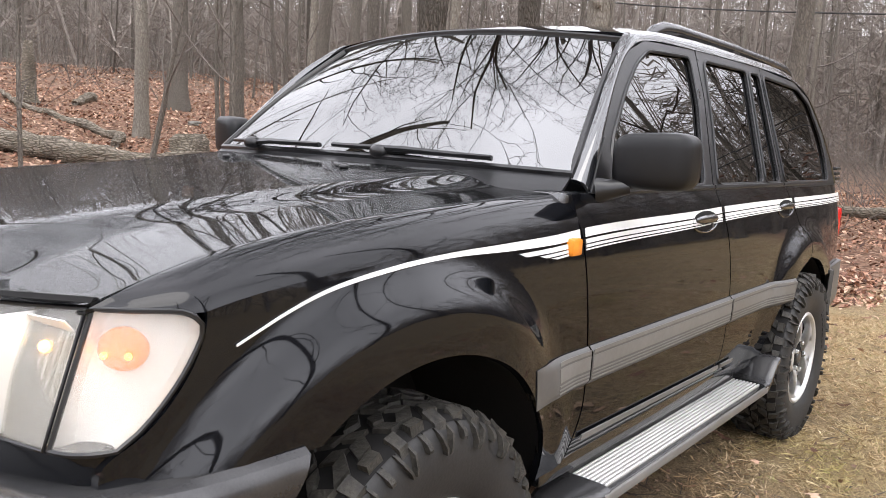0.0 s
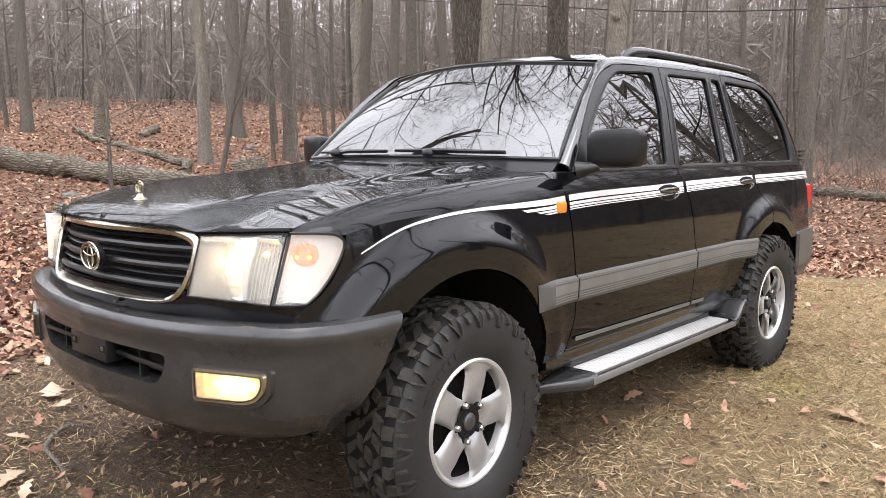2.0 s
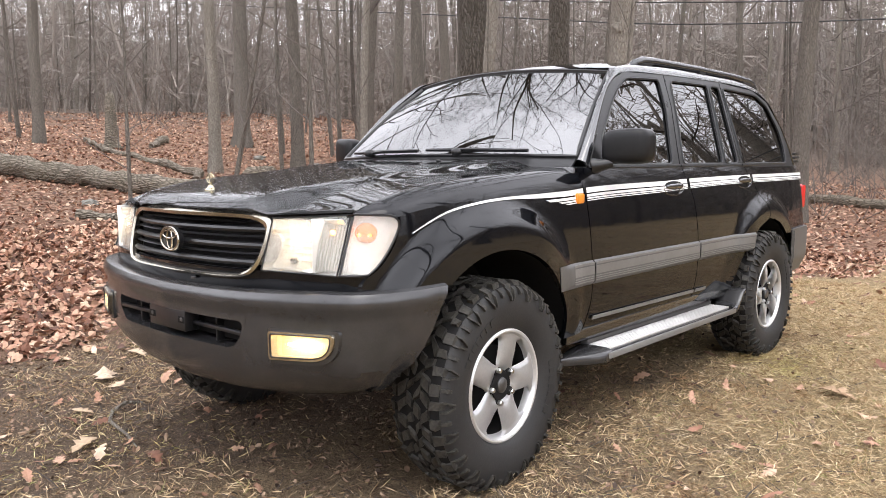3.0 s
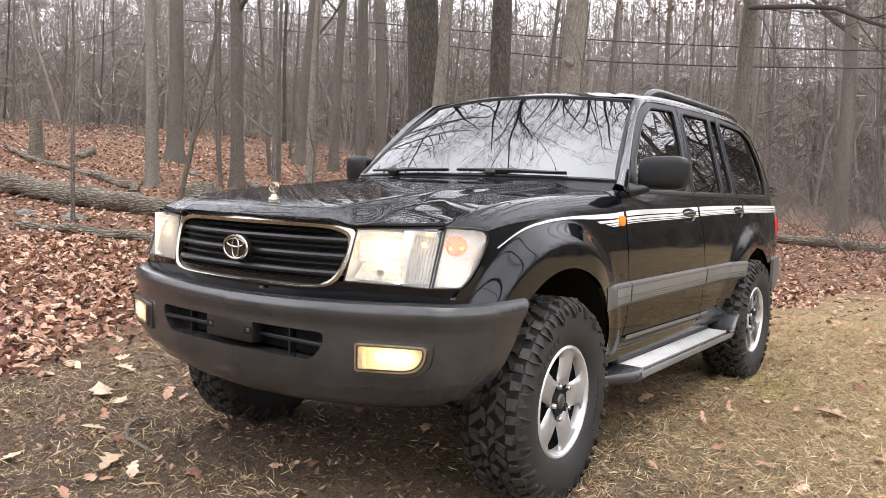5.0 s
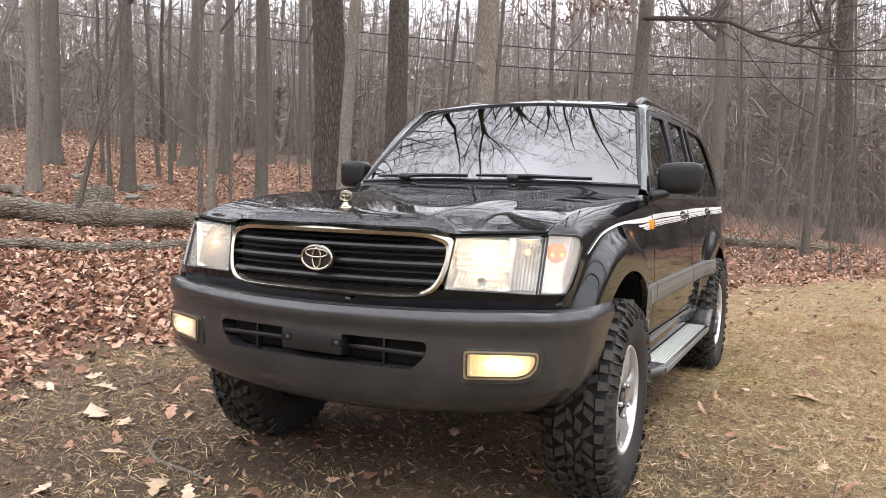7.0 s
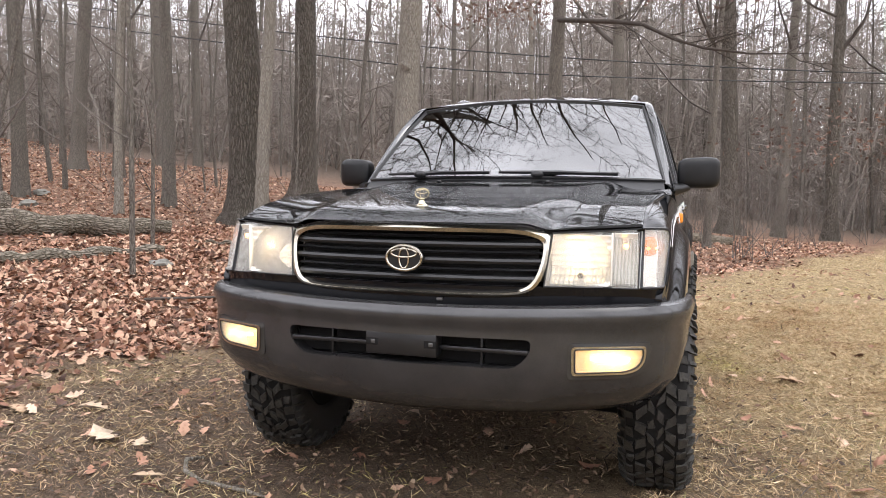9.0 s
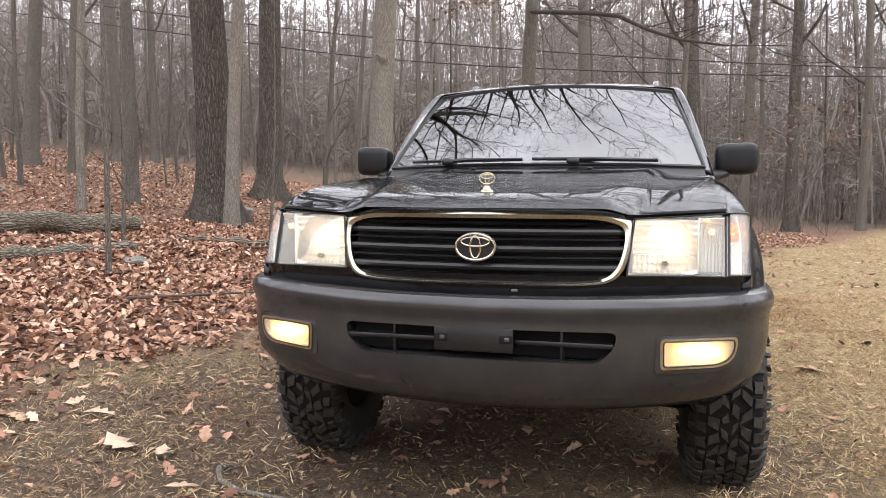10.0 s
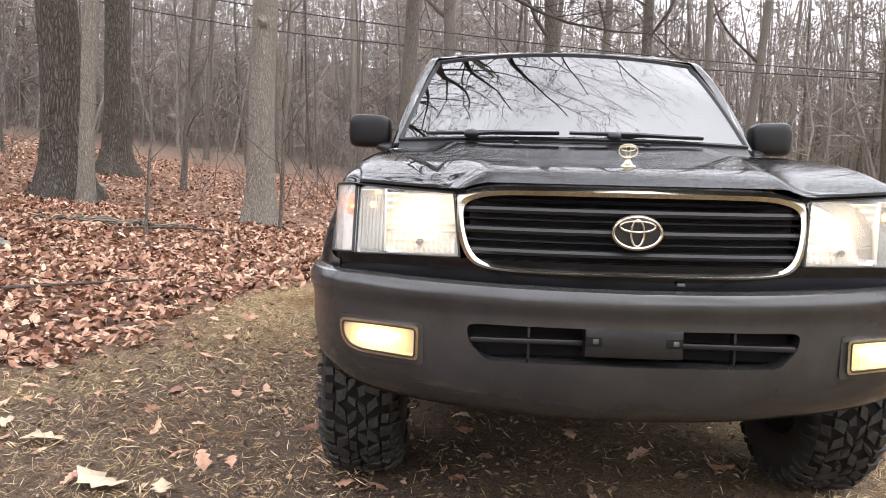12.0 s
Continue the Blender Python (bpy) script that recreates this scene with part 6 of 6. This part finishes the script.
def wheel_parts():
    """One wheel at the origin, its outer face toward +x."""
    w = empty("wheel", "", "")
    R = 0.405
    prof = [(0.215, 0.085), (0.225, 0.108), (0.245, 0.122), (0.285, 0.134), (0.325, 0.137), (0.362, 0.133), (0.388, 0.122), (0.402, 0.106), (R, 0.085), (R + 0.002, 0.0)]
    prof = prof + [(r, -a) for r, a in prof[::-1][1:]]
    tyre = part("tyre", lathe(prof, 72), M_RUBBER, w, "black off-road tyre with chunky muddy tread")
    bm = bmesh.new()
    n = 40

    rt = random.Random(31)

    def lug(a0, a1, x0, x1, r0, r1, skew=0.0, x2=None, taper=0.86):
        ring = []
        for r, k in ((r0, 1.0), (r1, taper)):
            am, da, xm, dx = (a0 + a1) / 2, (a1 - a0) / 2 * k, (x0 + x1) / 2, (x1 - x0) / 2 * k
            for sa, sx in ((-1, -1), (1, -1), (1, 1), (-1, 1)):
                a, x = am + sa * da + skew * sx * (x1 - x0), xm + sx * dx
                a, x = a + rt.uniform(-0.018, 0.018) * (1 if abs(x) < 0.078 else 0.35), x + rt.uniform(-0.005, 0.005)
                rr = r - (0.016 if abs(x) > 0.108 else 0.0) - rt.random() * 0.003
                ring.append(bm.verts.new((x, rr * math.cos(a), rr * math.sin(a))))
        for f in ((4, 5, 6, 7), (0, 1, 5, 4), (1, 2, 6, 5), (2, 3, 7, 6), (3, 0, 4, 7)):
            bm.faces.new([ring[k] for k in f])
    step = 2 * math.pi / n
    for k in range(n):
        for sx in (1, -1):
            a = k * step + (0.5 * step if sx < 0 else 0)
            j = 0.12 * step * math.sin(k * 2.3)
            x0, x1 = sorted((sx * 0.080, sx * (0.122 if k % 2 else 0.112)))
            lug(a + 0.10 * step, a + 0.72 * step + j, x0, x1, R - 0.012, 0.4235)
            x0, x1 = sorted((sx * 0.034, sx * 0.076))
            lug(a - 0.24 * step, a + 0.42 * step + j, x0, x1, R - 0.008, 0.4225, sx * (1.0, -0.5, 0.6)[k % 3])
            # shoulder bars down the flank: a pair closing to a V, then a short stub
            am = a + 0.44 * step
            bars = [(am - 0.30 * step, am - 0.10 * step, 0.344, 0.11), (am + 0.30 * step, am + 0.10 * step, 0.344, 0.11)] if k % 2 else [(am, am, 0.366, 0.22)]
            for top, foot, r1, wd in bars:
                ring = []
                for r, ac, lift in ((0.399, top, 0.008), (0.385, top, 0.0145), (lerp(0.385, r1, 0.6), lerp(top, foot, 0.7), 0.0145), (r1, foot, 0.011)):
                    for da in (-wd / 2 * step, wd / 2 * step):
                        for off in (-0.004, lift):
                            x = sx * (WALL_X(r) + off)
                            ring.append(bm.verts.new((x, r * math.cos(ac + da), r * math.sin(ac + da))))
                for q in range(3):
                    i = q * 4
                    for f in ((i + 1, i + 3, i + 7, i + 5), (i, i + 1, i + 5, i + 4), (i + 2, i + 3, i + 7, i + 6)):
                        bm.faces.new([ring[t] for t in f])
                bm.faces.new([ring[t] for t in (12, 13, 15, 14)])
        lug(k * step + 0.05 * step, k * step + 0.62 * step, -0.033, -0.003, R - 0.006, 0.422, 1.1 * (1 if k % 2 else -0.6))
        lug(k * step + 0.5 * step, k * step + 1.1 * step, 0.003, 0.033, R - 0.006, 0.422, -1.1 * (1 if k % 3 else -0.7))
    bmesh.ops.recalc_face_normals(bm, faces=bm.faces)
    part("tread", bm, M_TREAD, tyre, "worn tread blocks with dried mud", sharp=25)
    # raised sidewall marks, a little proud of the rubber
    for base in (math.radians(125), math.radians(-20)):
        for k in range(7):
            a = base + k * 0.115
            bm, vs = bmesh.new(), []
            for rr, x in ((0.283, 0.1325), (0.283, 0.1365), (0.312, 0.1390), (0.312, 0.1345)):
                for aa in (a, a + 0.075):
                    vs.append(bm.verts.new((x, rr * math.cos(aa), rr * math.sin(aa))))
            for f in ((0, 1, 3, 2), (2, 3, 5, 4), (4, 5, 7, 6), (0, 2, 4, 6), (1, 3, 5, 7)):
                bm.faces.new([vs[q] for q in f])
            bmesh.ops.recalc_face_normals(bm, faces=bm.faces)
            part("sidewall_mark", bm, M_RUBBER, tyre)
    # alloy rim: lip, barrel, five broad spokes, hub
    rim = part("rim", lathe([(0.226, 0.098), (0.229, 0.112), (0.222, 0.118), (0.215, 0.116), (0.208, 0.104), (0.203, 0.082), (0.201, 0.07)], 64), M_SILVER, w, "silver five-spoke alloy wheel")
    # barrel blackened and a black ring added as shade in rim and grooves
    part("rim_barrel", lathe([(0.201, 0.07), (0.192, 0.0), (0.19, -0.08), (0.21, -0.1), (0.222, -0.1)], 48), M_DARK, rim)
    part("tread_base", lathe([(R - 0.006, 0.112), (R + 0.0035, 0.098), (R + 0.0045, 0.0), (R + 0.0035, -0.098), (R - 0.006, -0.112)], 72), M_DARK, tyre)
    bm = bmesh.new()
    for s in range(5):
        a0 = math.radians(90 + 72 * s)

        def spoke(u, v):
            r = lerp(0.045, 0.208, u)
            wide = SPOKE_W(r)
            q = lerp(-1, 1, v)
            a = a0 + q * wide
            x = lerp(0.092, 0.103, smooth01(u)) - 0.012 * math.exp(-((u - 0.02) / 0.18) ** 2) + 0.010 * math.sin(math.pi * u)
            x -= 0.011 * q * q * smooth01((u - 0.15) / 0.3) * smooth01((1 - u) / 0.15)
            x -= 0.007 * smooth01((abs(q) - 0.84) / 0.16) * smooth01((u - 0.2) / 0.2)
            return Vector((x, r * math.cos(a), r * math.sin(a)))
        sheet(spoke, 22, 12, bm)
    outward(bm, Vector((1, 0, 0)))
    bmesh.ops.solidify(bm, geom=bm.faces, thickness=0.03)
    part("spokes", bm, M_SILVER, rim, sharp=60)
    part("hub_cap", lathe([(0.0, 0.104), (0.026, 0.103), (0.031, 0.099), (0.033, 0.082), (0.046, 0.080), (0.050, 0.084), (0.053, 0.07)], 32), M_STEEL, rim, "dull steel hub in a recess with painted shade")
    # flat black ring and discs paint the shade round hub and nuts
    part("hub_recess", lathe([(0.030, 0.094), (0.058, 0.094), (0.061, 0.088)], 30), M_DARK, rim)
    for s in range(5):
        a = math.radians(90 + 36 + 72 * s)
        shade_disc = lathe([(0.0, 0.0945), (0.0175, 0.0945), (0.0195, 0.086)], 16)
        shade_disc.transform(Matrix.Translation((0, 0.068 * math.cos(a), 0.068 * math.sin(a))))
        part("nut_pocket", shade_disc, M_DARK, rim)
        nut = lathe([(0.0, 0.112), (0.008, 0.112), (0.0115, 0.107), (0.0115, 0.07)], 6)
        nut.transform(Matrix.Translation((0, 0.070 * math.cos(a), 0.070 * math.sin(a))))
        part("wheel_nut", nut, M_NUT, rim, sharp=20)
    part("brake_disc", lathe([(0.0, 0.03), (0.15, 0.03), (0.155, 0.025), (0.155, 0.005), (0.0, 0.005)], 40), M_DARK, w)
    # black disc added so the wheel's inner side looks shaded
    part("wheel_back", lathe([(0.0, -0.11), (0.214, -0.108), (0.214, -0.112), (0.0, -0.114)], 32), M_DARK, w)
    return w


first = wheel_parts()
first.parent = car
first["label"] = "wheel with chunky tyre and silver alloy rim"
if "category" in first:
    del first["category"]
TRACK = 0.845
first.matrix_basis = pose(TRACK, 0.0, 0.409, 0, 0, 1.5)
for x, y, spin, yaw in ((-TRACK, 0.0, 50, 181.5), (TRACK, 2.868, 20, 0), (-TRACK, 2.868, 75, 180)):
    copy_thing(first, pose(x, y, 0.409) @ pose(0, 0, 0, 0, 0, yaw) @ pose(0, 0, 0, spin))
first.matrix_basis = pose(TRACK, 0.0, 0.409, 0, 0, 1.5) @ pose(0, 0, 0, -14)

# wheel wells and underside
for sg in (1, -1):
    for yc, zc, r in (WELL_F, WELL_R):
        def well(u, v):
            a = lerp(radians(-12), radians(150 if yc < 1 else 192), u)
            x = lerp(0.93 if yc < 1 else 0.92, 0.46, v)
            rr = r + 0.012 * min(1, v * 8)
            return Vector((sg * min(x, side_x(yc + rr * math.cos(a), min(1.2, max(0.45, zc + rr * math.sin(a)))) - 0.012) if v < 0.1 else sg * x, yc + rr * math.cos(a), zc + rr * math.sin(a)))
        part("wheel_liner", sheet(well, 40, 6), M_DARK, car, "black wheel arch liner")
        part("inner_wing", block(sg * 0.47 - 0.01, sg * 0.47 + 0.01, yc - r + 0.12, yc + r + 0.02, 0.56, zc + r + 0.03, 0.0), M_DARK, car)
part("floor_pan", block(-0.80, 0.80, 0.56, 2.36, 0.42, 0.50, 0.02), M_DARK, car)
part("floor_pan", block(-0.46, 0.46, -0.72, 0.56, 0.50, 0.56, 0.02), M_DARK, car)
part("floor_pan", block(-0.70, 0.70, 2.3, 3.85, 0.46, 0.56, 0.02), M_DARK, car)
for sg in (1, -1):
    part("sill", block(sg * 0.83 - 0.05, sg * 0.83 + 0.05, 0.56, 2.38, 0.455, 0.53, 0.012), M_PAINT, car)
part("rear_axle", tube([(-0.74, 2.868, 0.40), (0.74, 2.868, 0.40)], 0.05, 12), M_DARK, car)
for sg in (1, -1):
    part("lower_arm", tube([(sg * 0.2, -0.05, 0.36), (sg * 0.72, 0.0, 0.31)], [0.05, 0.035], 8), M_DARK, car)
part("front_diff", block(-0.2, 0.15, -0.12, 0.2, 0.30, 0.50, 0.05), M_DARK, car)
part("skid_plate", block(-0.30, 0.30, -0.62, -0.2, 0.47, 0.49, 0.01), M_DARK, car)
part("exhaust", tube([(0.3, 0.5, 0.36), (0.32, 2.4, 0.36), (0.45, 3.2, 0.42), (0.5, 3.9, 0.42)], 0.03, 8), M_STEEL, car)

# ---- running boards ----
for sg in (1, -1):
    flip = Matrix.Diagonal((sg, 1, 1, 1))
    board = part("running_board", block(0.80, 0.978, 0.78, 2.24, 0.375, 0.408, 0.008, turn=flip), M_BUMPER, car, "running board with ribbed aluminium tread")
    # plate coloured darker than the ribs, as shade in the grooves
    part("tread_plate", block(0.842, 0.962, 0.80, 2.20, 0.405, 0.413, 0.003, turn=flip), M_MOULD, board, "worn ribbed aluminium plate darkened for groove shade")
    for k in range(8):
        x = 0.849 + 0.0150 * k
        part("tread_rib", block(x, x + 0.009, 0.802, 2.198, 0.411, 0.421, 0.0025, turn=flip, segments=1), M_ALU, board)
    part("board_edge", block(0.966, 0.985, 0.76, 2.26, 0.372, 0.404, 0.006, turn=flip), M_MOULD, board, "grey edge strip")
    part("board_inner", block(0.80, 0.842, 0.80, 2.22, 0.405, 0.440, 0.008, turn=flip), M_MOULD2, board)

    def nose(u, v):
        y = lerp(0.50, 0.80, u)
        a = 2 * math.pi * v
        k = smooth01(u * 1.15) * 0.92 + 0.08
        x, z = 0.885 + 0.098 * k * math.copysign(abs(math.cos(a)) ** 0.5, math.cos(a)), 0.385 + 0.034 * (0.5 + 0.5 * k) * math.copysign(abs(math.sin(a)) ** 0.5, math.sin(a))
        return Vector((sg * (x - 0.05 * (1 - k)), y, z - 0.012 * (1 - u)))
    bm = sheet(nose, 12, 24)
    bmesh.ops.recalc_face_normals(bm, faces=bm.faces)
    part("board_nose", bm, M_BUMPER, board, "moulded charcoal end cap")

    def heel(u, v):
        y = lerp(2.22, 2.40, u)
        a = 2 * math.pi * v
        lift = 0.10 * smooth01((u - 0.25) / 0.75)
        x, z = 0.89 + 0.095 * math.copysign(abs(math.cos(a)) ** 0.5, math.cos(a)), 0.39 + lift + (0.03 - 0.012 * u) * math.copysign(abs(math.sin(a)) ** 0.5, math.sin(a))
        return Vector((sg * x, y, z))
    bm = sheet(heel, 10, 24)
    bmesh.ops.recalc_face_normals(bm, faces=bm.faces)
    part("board_heel", bm, M_BUMPER, board, "upswept charcoal end cap")
    for y in (1.0, 1.5, 2.05):
        part("board_bracket", block(0.55, 0.9, y - 0.02, y + 0.02, 0.365, 0.385, 0.004, turn=flip), M_DARK, board)

# ---- mirrors, handles, markers, wipers, rails ----
def egg(c, size, power, n=28, m=18):
    bm = bmesh.new()

    def f(x, p):
        return math.copysign(abs(x) ** p, x)
    sheet(lambda u, v: Vector((c[0] + size[0] * f(math.cos(math.pi * (v - 0.5)), power) * f(math.cos(2 * math.pi * u), power), c[1] + size[1] * f(math.cos(math.pi * (v - 0.5)), power) * f(math.sin(2 * math.pi * u), power), c[2] + size[2] * f(math.sin(math.pi * (v - 0.5)), power))), n, m, bm, True)
    bmesh.ops.remove_doubles(bm, verts=bm.verts, dist=0.0003)
    bmesh.ops.recalc_face_normals(bm, faces=bm.faces)
    return bm


for sg in (1, -1):
    bm = egg((0.983, 0.885, 1.358), (0.108, 0.072, 0.081), 0.45)
    for v in bm.verts:  # flat back, fuller outer top
        q = (v.co.x - 0.875) / 0.21
        v.co.z += 0.010 * (q - 0.4) * (1 if v.co.z > 1.36 else 0.2)
        if v.co.y > 0.90:
            v.co.y = 0.90 + (v.co.y - 0.90) * 0.5
        v.co.y += 0.05 * q * q
        v.co.x *= sg
    bmesh.ops.recalc_face_normals(bm, faces=bm.faces)
    mirror = part("door_mirror", bm, M_SATIN, DOOR_F[sg], "satin black door mirror")
    arm = tube([(sg * 0.85, 0.80, 1.268), (sg * 0.885, 0.82, 1.274), (sg * 0.93, 0.85, 1.285)], [0.042, 0.030, 0.022], 10)
    part("mirror_arm", arm, M_TRIM, mirror)
    part("sail_plate", prism(rounded([(0.745, 1.262), (0.90, 1.262), (0.905, 1.42), (0.885, 1.425)], 0.012), lambda a, b: (sg * (glass_x(b) + 0.008), a, b), (-sg * 0.012, 0, 0)), M_TRIM, mirror)
    for owner, y, z in ((DOOR_F[sg], 1.565, 1.146), (DOOR_R[sg], 2.552, 1.158)):
        x = side_x(y, z)
        bowl = egg((0, 0, 0), (0.006, 0.118, 0.037), 0.85)
        bowl.transform(Matrix.Translation((sg * (x - 0.001), y, z)))
        h = part("door_handle", bowl, M_DARK, owner, "glossy black flap door handle in an oval dish")
        ring = [(sg * (side_x(y + 0.118 * math.cos(t), z + 0.037 * math.sin(t)) + 0.001), y + 0.118 * math.cos(t), z + 0.037 * math.sin(t)) for t in [2 * math.pi * k / 36 for k in range(37)]]
        part("handle_rim", tube(ring, 0.004, 8, caps=False), M_PAINT, h)
        flap = egg((0, 0, 0), (0.017, 0.098, 0.016), 0.75)
        flap.transform(Matrix.Translation((sg * (x + 0.004), y + 0.004, z + 0.010)))
        part("handle_flap", flap, M_PAINT, h)
        lock = lathe([(0, 0.012), (0.009, 0.012), (0.010, 0.0)], 12)
        lock.transform(Matrix.Translation((sg * x, y + 0.052, z - 0.016)) @ Matrix.Diagonal((sg, 1, 1, 1)))
        part("lock", lock, M_STEEL, h)
    part("marker_lamp", block(sg * 0.902 - 0.014, sg * 0.902 + 0.014, 0.588, 0.640, 1.103, 1.150, 0.008), M_AMBER, FENDER[sg], "amber side marker lamp")
    # roof rail: bar on three feet
    def rail_x(y):
        return lerp(0.578, 0.57, smooth01((y - 1.7) / 1.7))
    rail = part("roof_rail", tube([(sg * rail_x(y), y, z - 0.010) for y, z in [(1.62, 1.822), (1.68, 1.852), (1.76, 1.874), (1.9, 1.882), (2.5, 1.888), (3.1, 1.884), (3.35, 1.876), (3.45, 1.86), (3.52, 1.83)]], [0.018, 0.024, 0.025, 0.024, 0.023, 0.024, 0.024, 0.022, 0.014], 10), M_BUMPER, car, "charcoal roof rail")
    for outline in ([(1.59, 1.80), (1.64, 1.838), (1.70, 1.868), (1.78, 1.886), (1.92, 1.893), (1.90, 1.872), (1.85, 1.85), (1.82, 1.80)], [(2.50, 1.80), (2.52, 1.89), (2.60, 1.89), (2.62, 1.80)], [(3.28, 1.78), (3.24, 1.888), (3.36, 1.886), (3.46, 1.862), (3.53, 1.80), (3.55, 1.76)]):
        part("rail_foot", prism(rounded(outline, 0.008), lambda a, b: (sg * rail_x(a) - 0.019, a, b - 0.010), (0.038, 0, 0)), M_BUMPER, rail)
    # rear end
    part("tail_lamp", block(sg * 0.79 - 0.05, sg * 0.79 + 0.05, 3.83, 3.925, 0.93, 1.11, 0.02), M_RED, car, "red tail lamp")

    def rear_bumper_side(u, v):
        y = lerp(3.35, 4.02, u)
        z = lerp(0.47, 0.80, v)
        y2 = y + (0.06 * (0.8 - z) * (1 - u) if z > 0.6 else 0.012 * (1 - u))
        return Vector((sg * (side_x(y2, 0.8) + 0.022 - 0.05 * smooth01((0.6 - z) / 0.15) - 0.12 * smooth01((u - 0.8) / 0.2)), y2, z))
    part("rear_bumper_end", solid(outward(sheet(rear_bumper_side, 20, 12), Vector((sg, 0, 0))), 0.02), M_MOULD2, car, "grey wrap-round bumper end")
    part("mud_flap", block(sg * 0.83 - 0.12, sg * 0.83 + 0.12, 3.30, 3.31, 0.27, 0.62, 0.003), M_TRIM, car)
part("rear_bumper", block(-0.80, 0.80, 3.93, 4.03, 0.47, 0.80, 0.03), M_MOULD2, car, "grey rear bumper")

for px, tip in ((0.178, 0.592), (-0.475, -0.075)):
    pivot = Vector((px, 0.615, 1.335))
    wiper = part("wiper", egg((px, 0.612, 1.342), (0.035, 0.026, 0.022), 0.8, 16, 10), M_TRIM, car, "black windscreen wiper")
    u1 = (tip / 0.815 + 1) / 2
    end = screen(u1, 0.01) + Vector((0, -0.02, 0.02))
    u0 = ((tip - 0.62) / 0.815 + 1) / 2
    start = screen(max(0.02, u0), 0.03) + Vector((0, -0.015, 0.014))
    midp = (start + end) / 2 + Vector((0, -0.012, 0.004))
    part("wiper_arm", tube([pivot + Vector((0, 0, 0.006)), pivot.lerp(end, 0.3) + Vector((0, -0.004, 0.012)), end + Vector((0, -0.006, 0.004))], [0.010, 0.009, 0.006], 6), M_TRIM, wiper)
    part("wiper_blade", tube([start, midp, end], [0.008, 0.011, 0.008], 6), M_TRIM, wiper)
for x in (-0.28, 0.28):
    part("washer_jet", egg((x, 0.36, hood_z(x, 0.36) + 0.004), (0.012, 0.014, 0.007), 0.9, 12, 8), M_TRIM, bonnet)

# bonnet ornament
ornament = part("bonnet_ornament", lathe([(0.0, 0.0), (0.034, 0.0), (0.033, 0.006), (0.02, 0.012), (0.011, 0.03), (0.012, 0.034), (0.0, 0.036)], 24, axis="Z"), M_GOLD, bonnet, "gilt standing ornament of crossing rings")
ornament.location = (0, -0.69, hood_z(0, -0.69) - 0.003)
ornament.scale = (0.74, 0.74, 0.74)
for cz, a, b in ((0.064, 0.037, 0.027), (0.073, 0.027, 0.010), (0.063, 0.010, 0.024)):
    part("ornament_ring", oval(0, cz, a, b, 0.0026, 0.0, 32), M_GOLD, ornament).matrix_parent_inverse = Matrix()

# ---- cabin, dim behind the glass ----
part("dashboard", block(-0.72, 0.72, 0.70, 1.12, 1.0, 1.24, 0.06), M_TRIM, car)
for x in (0.37, -0.37):
    seat = part("seat", block(x - 0.25, x + 0.25, 1.35, 1.85, 0.80, 0.98, 0.05), M_SEAT, car, "grey cloth front seat")
    part("seat_back", block(x - 0.24, x + 0.24, 1.82, 1.96, 0.92, 1.48, 0.05), M_SEAT, seat)
    part("headrest", block(x - 0.13, x + 0.13, 1.86, 1.95, 1.50, 1.66, 0.04), M_SEAT, seat)
part("rear_seat", block(-0.62, 0.62, 2.35, 2.55, 0.85, 1.42, 0.05), M_SEAT, car)
ring = [(0.37 + 0.18 * math.cos(2 * math.pi * k / 28), 1.18 + 0.18 * math.sin(2 * math.pi * k / 28) * 0.42, 1.10 + 0.18 * math.sin(2 * math.pi * k / 28) * 0.9) for k in range(29)]
part("steering_wheel", tube(ring, 0.014, 7, caps=False), M_TRIM, car)
part("interior_mirror", block(-0.12, 0.12, 1.16, 1.18, 1.66, 1.72, 0.01), M_TRIM, car)
part("headliner", block(-0.60, 0.60, 1.35, 3.4, 1.755, 1.775, 0.0), M_SEAT, car)
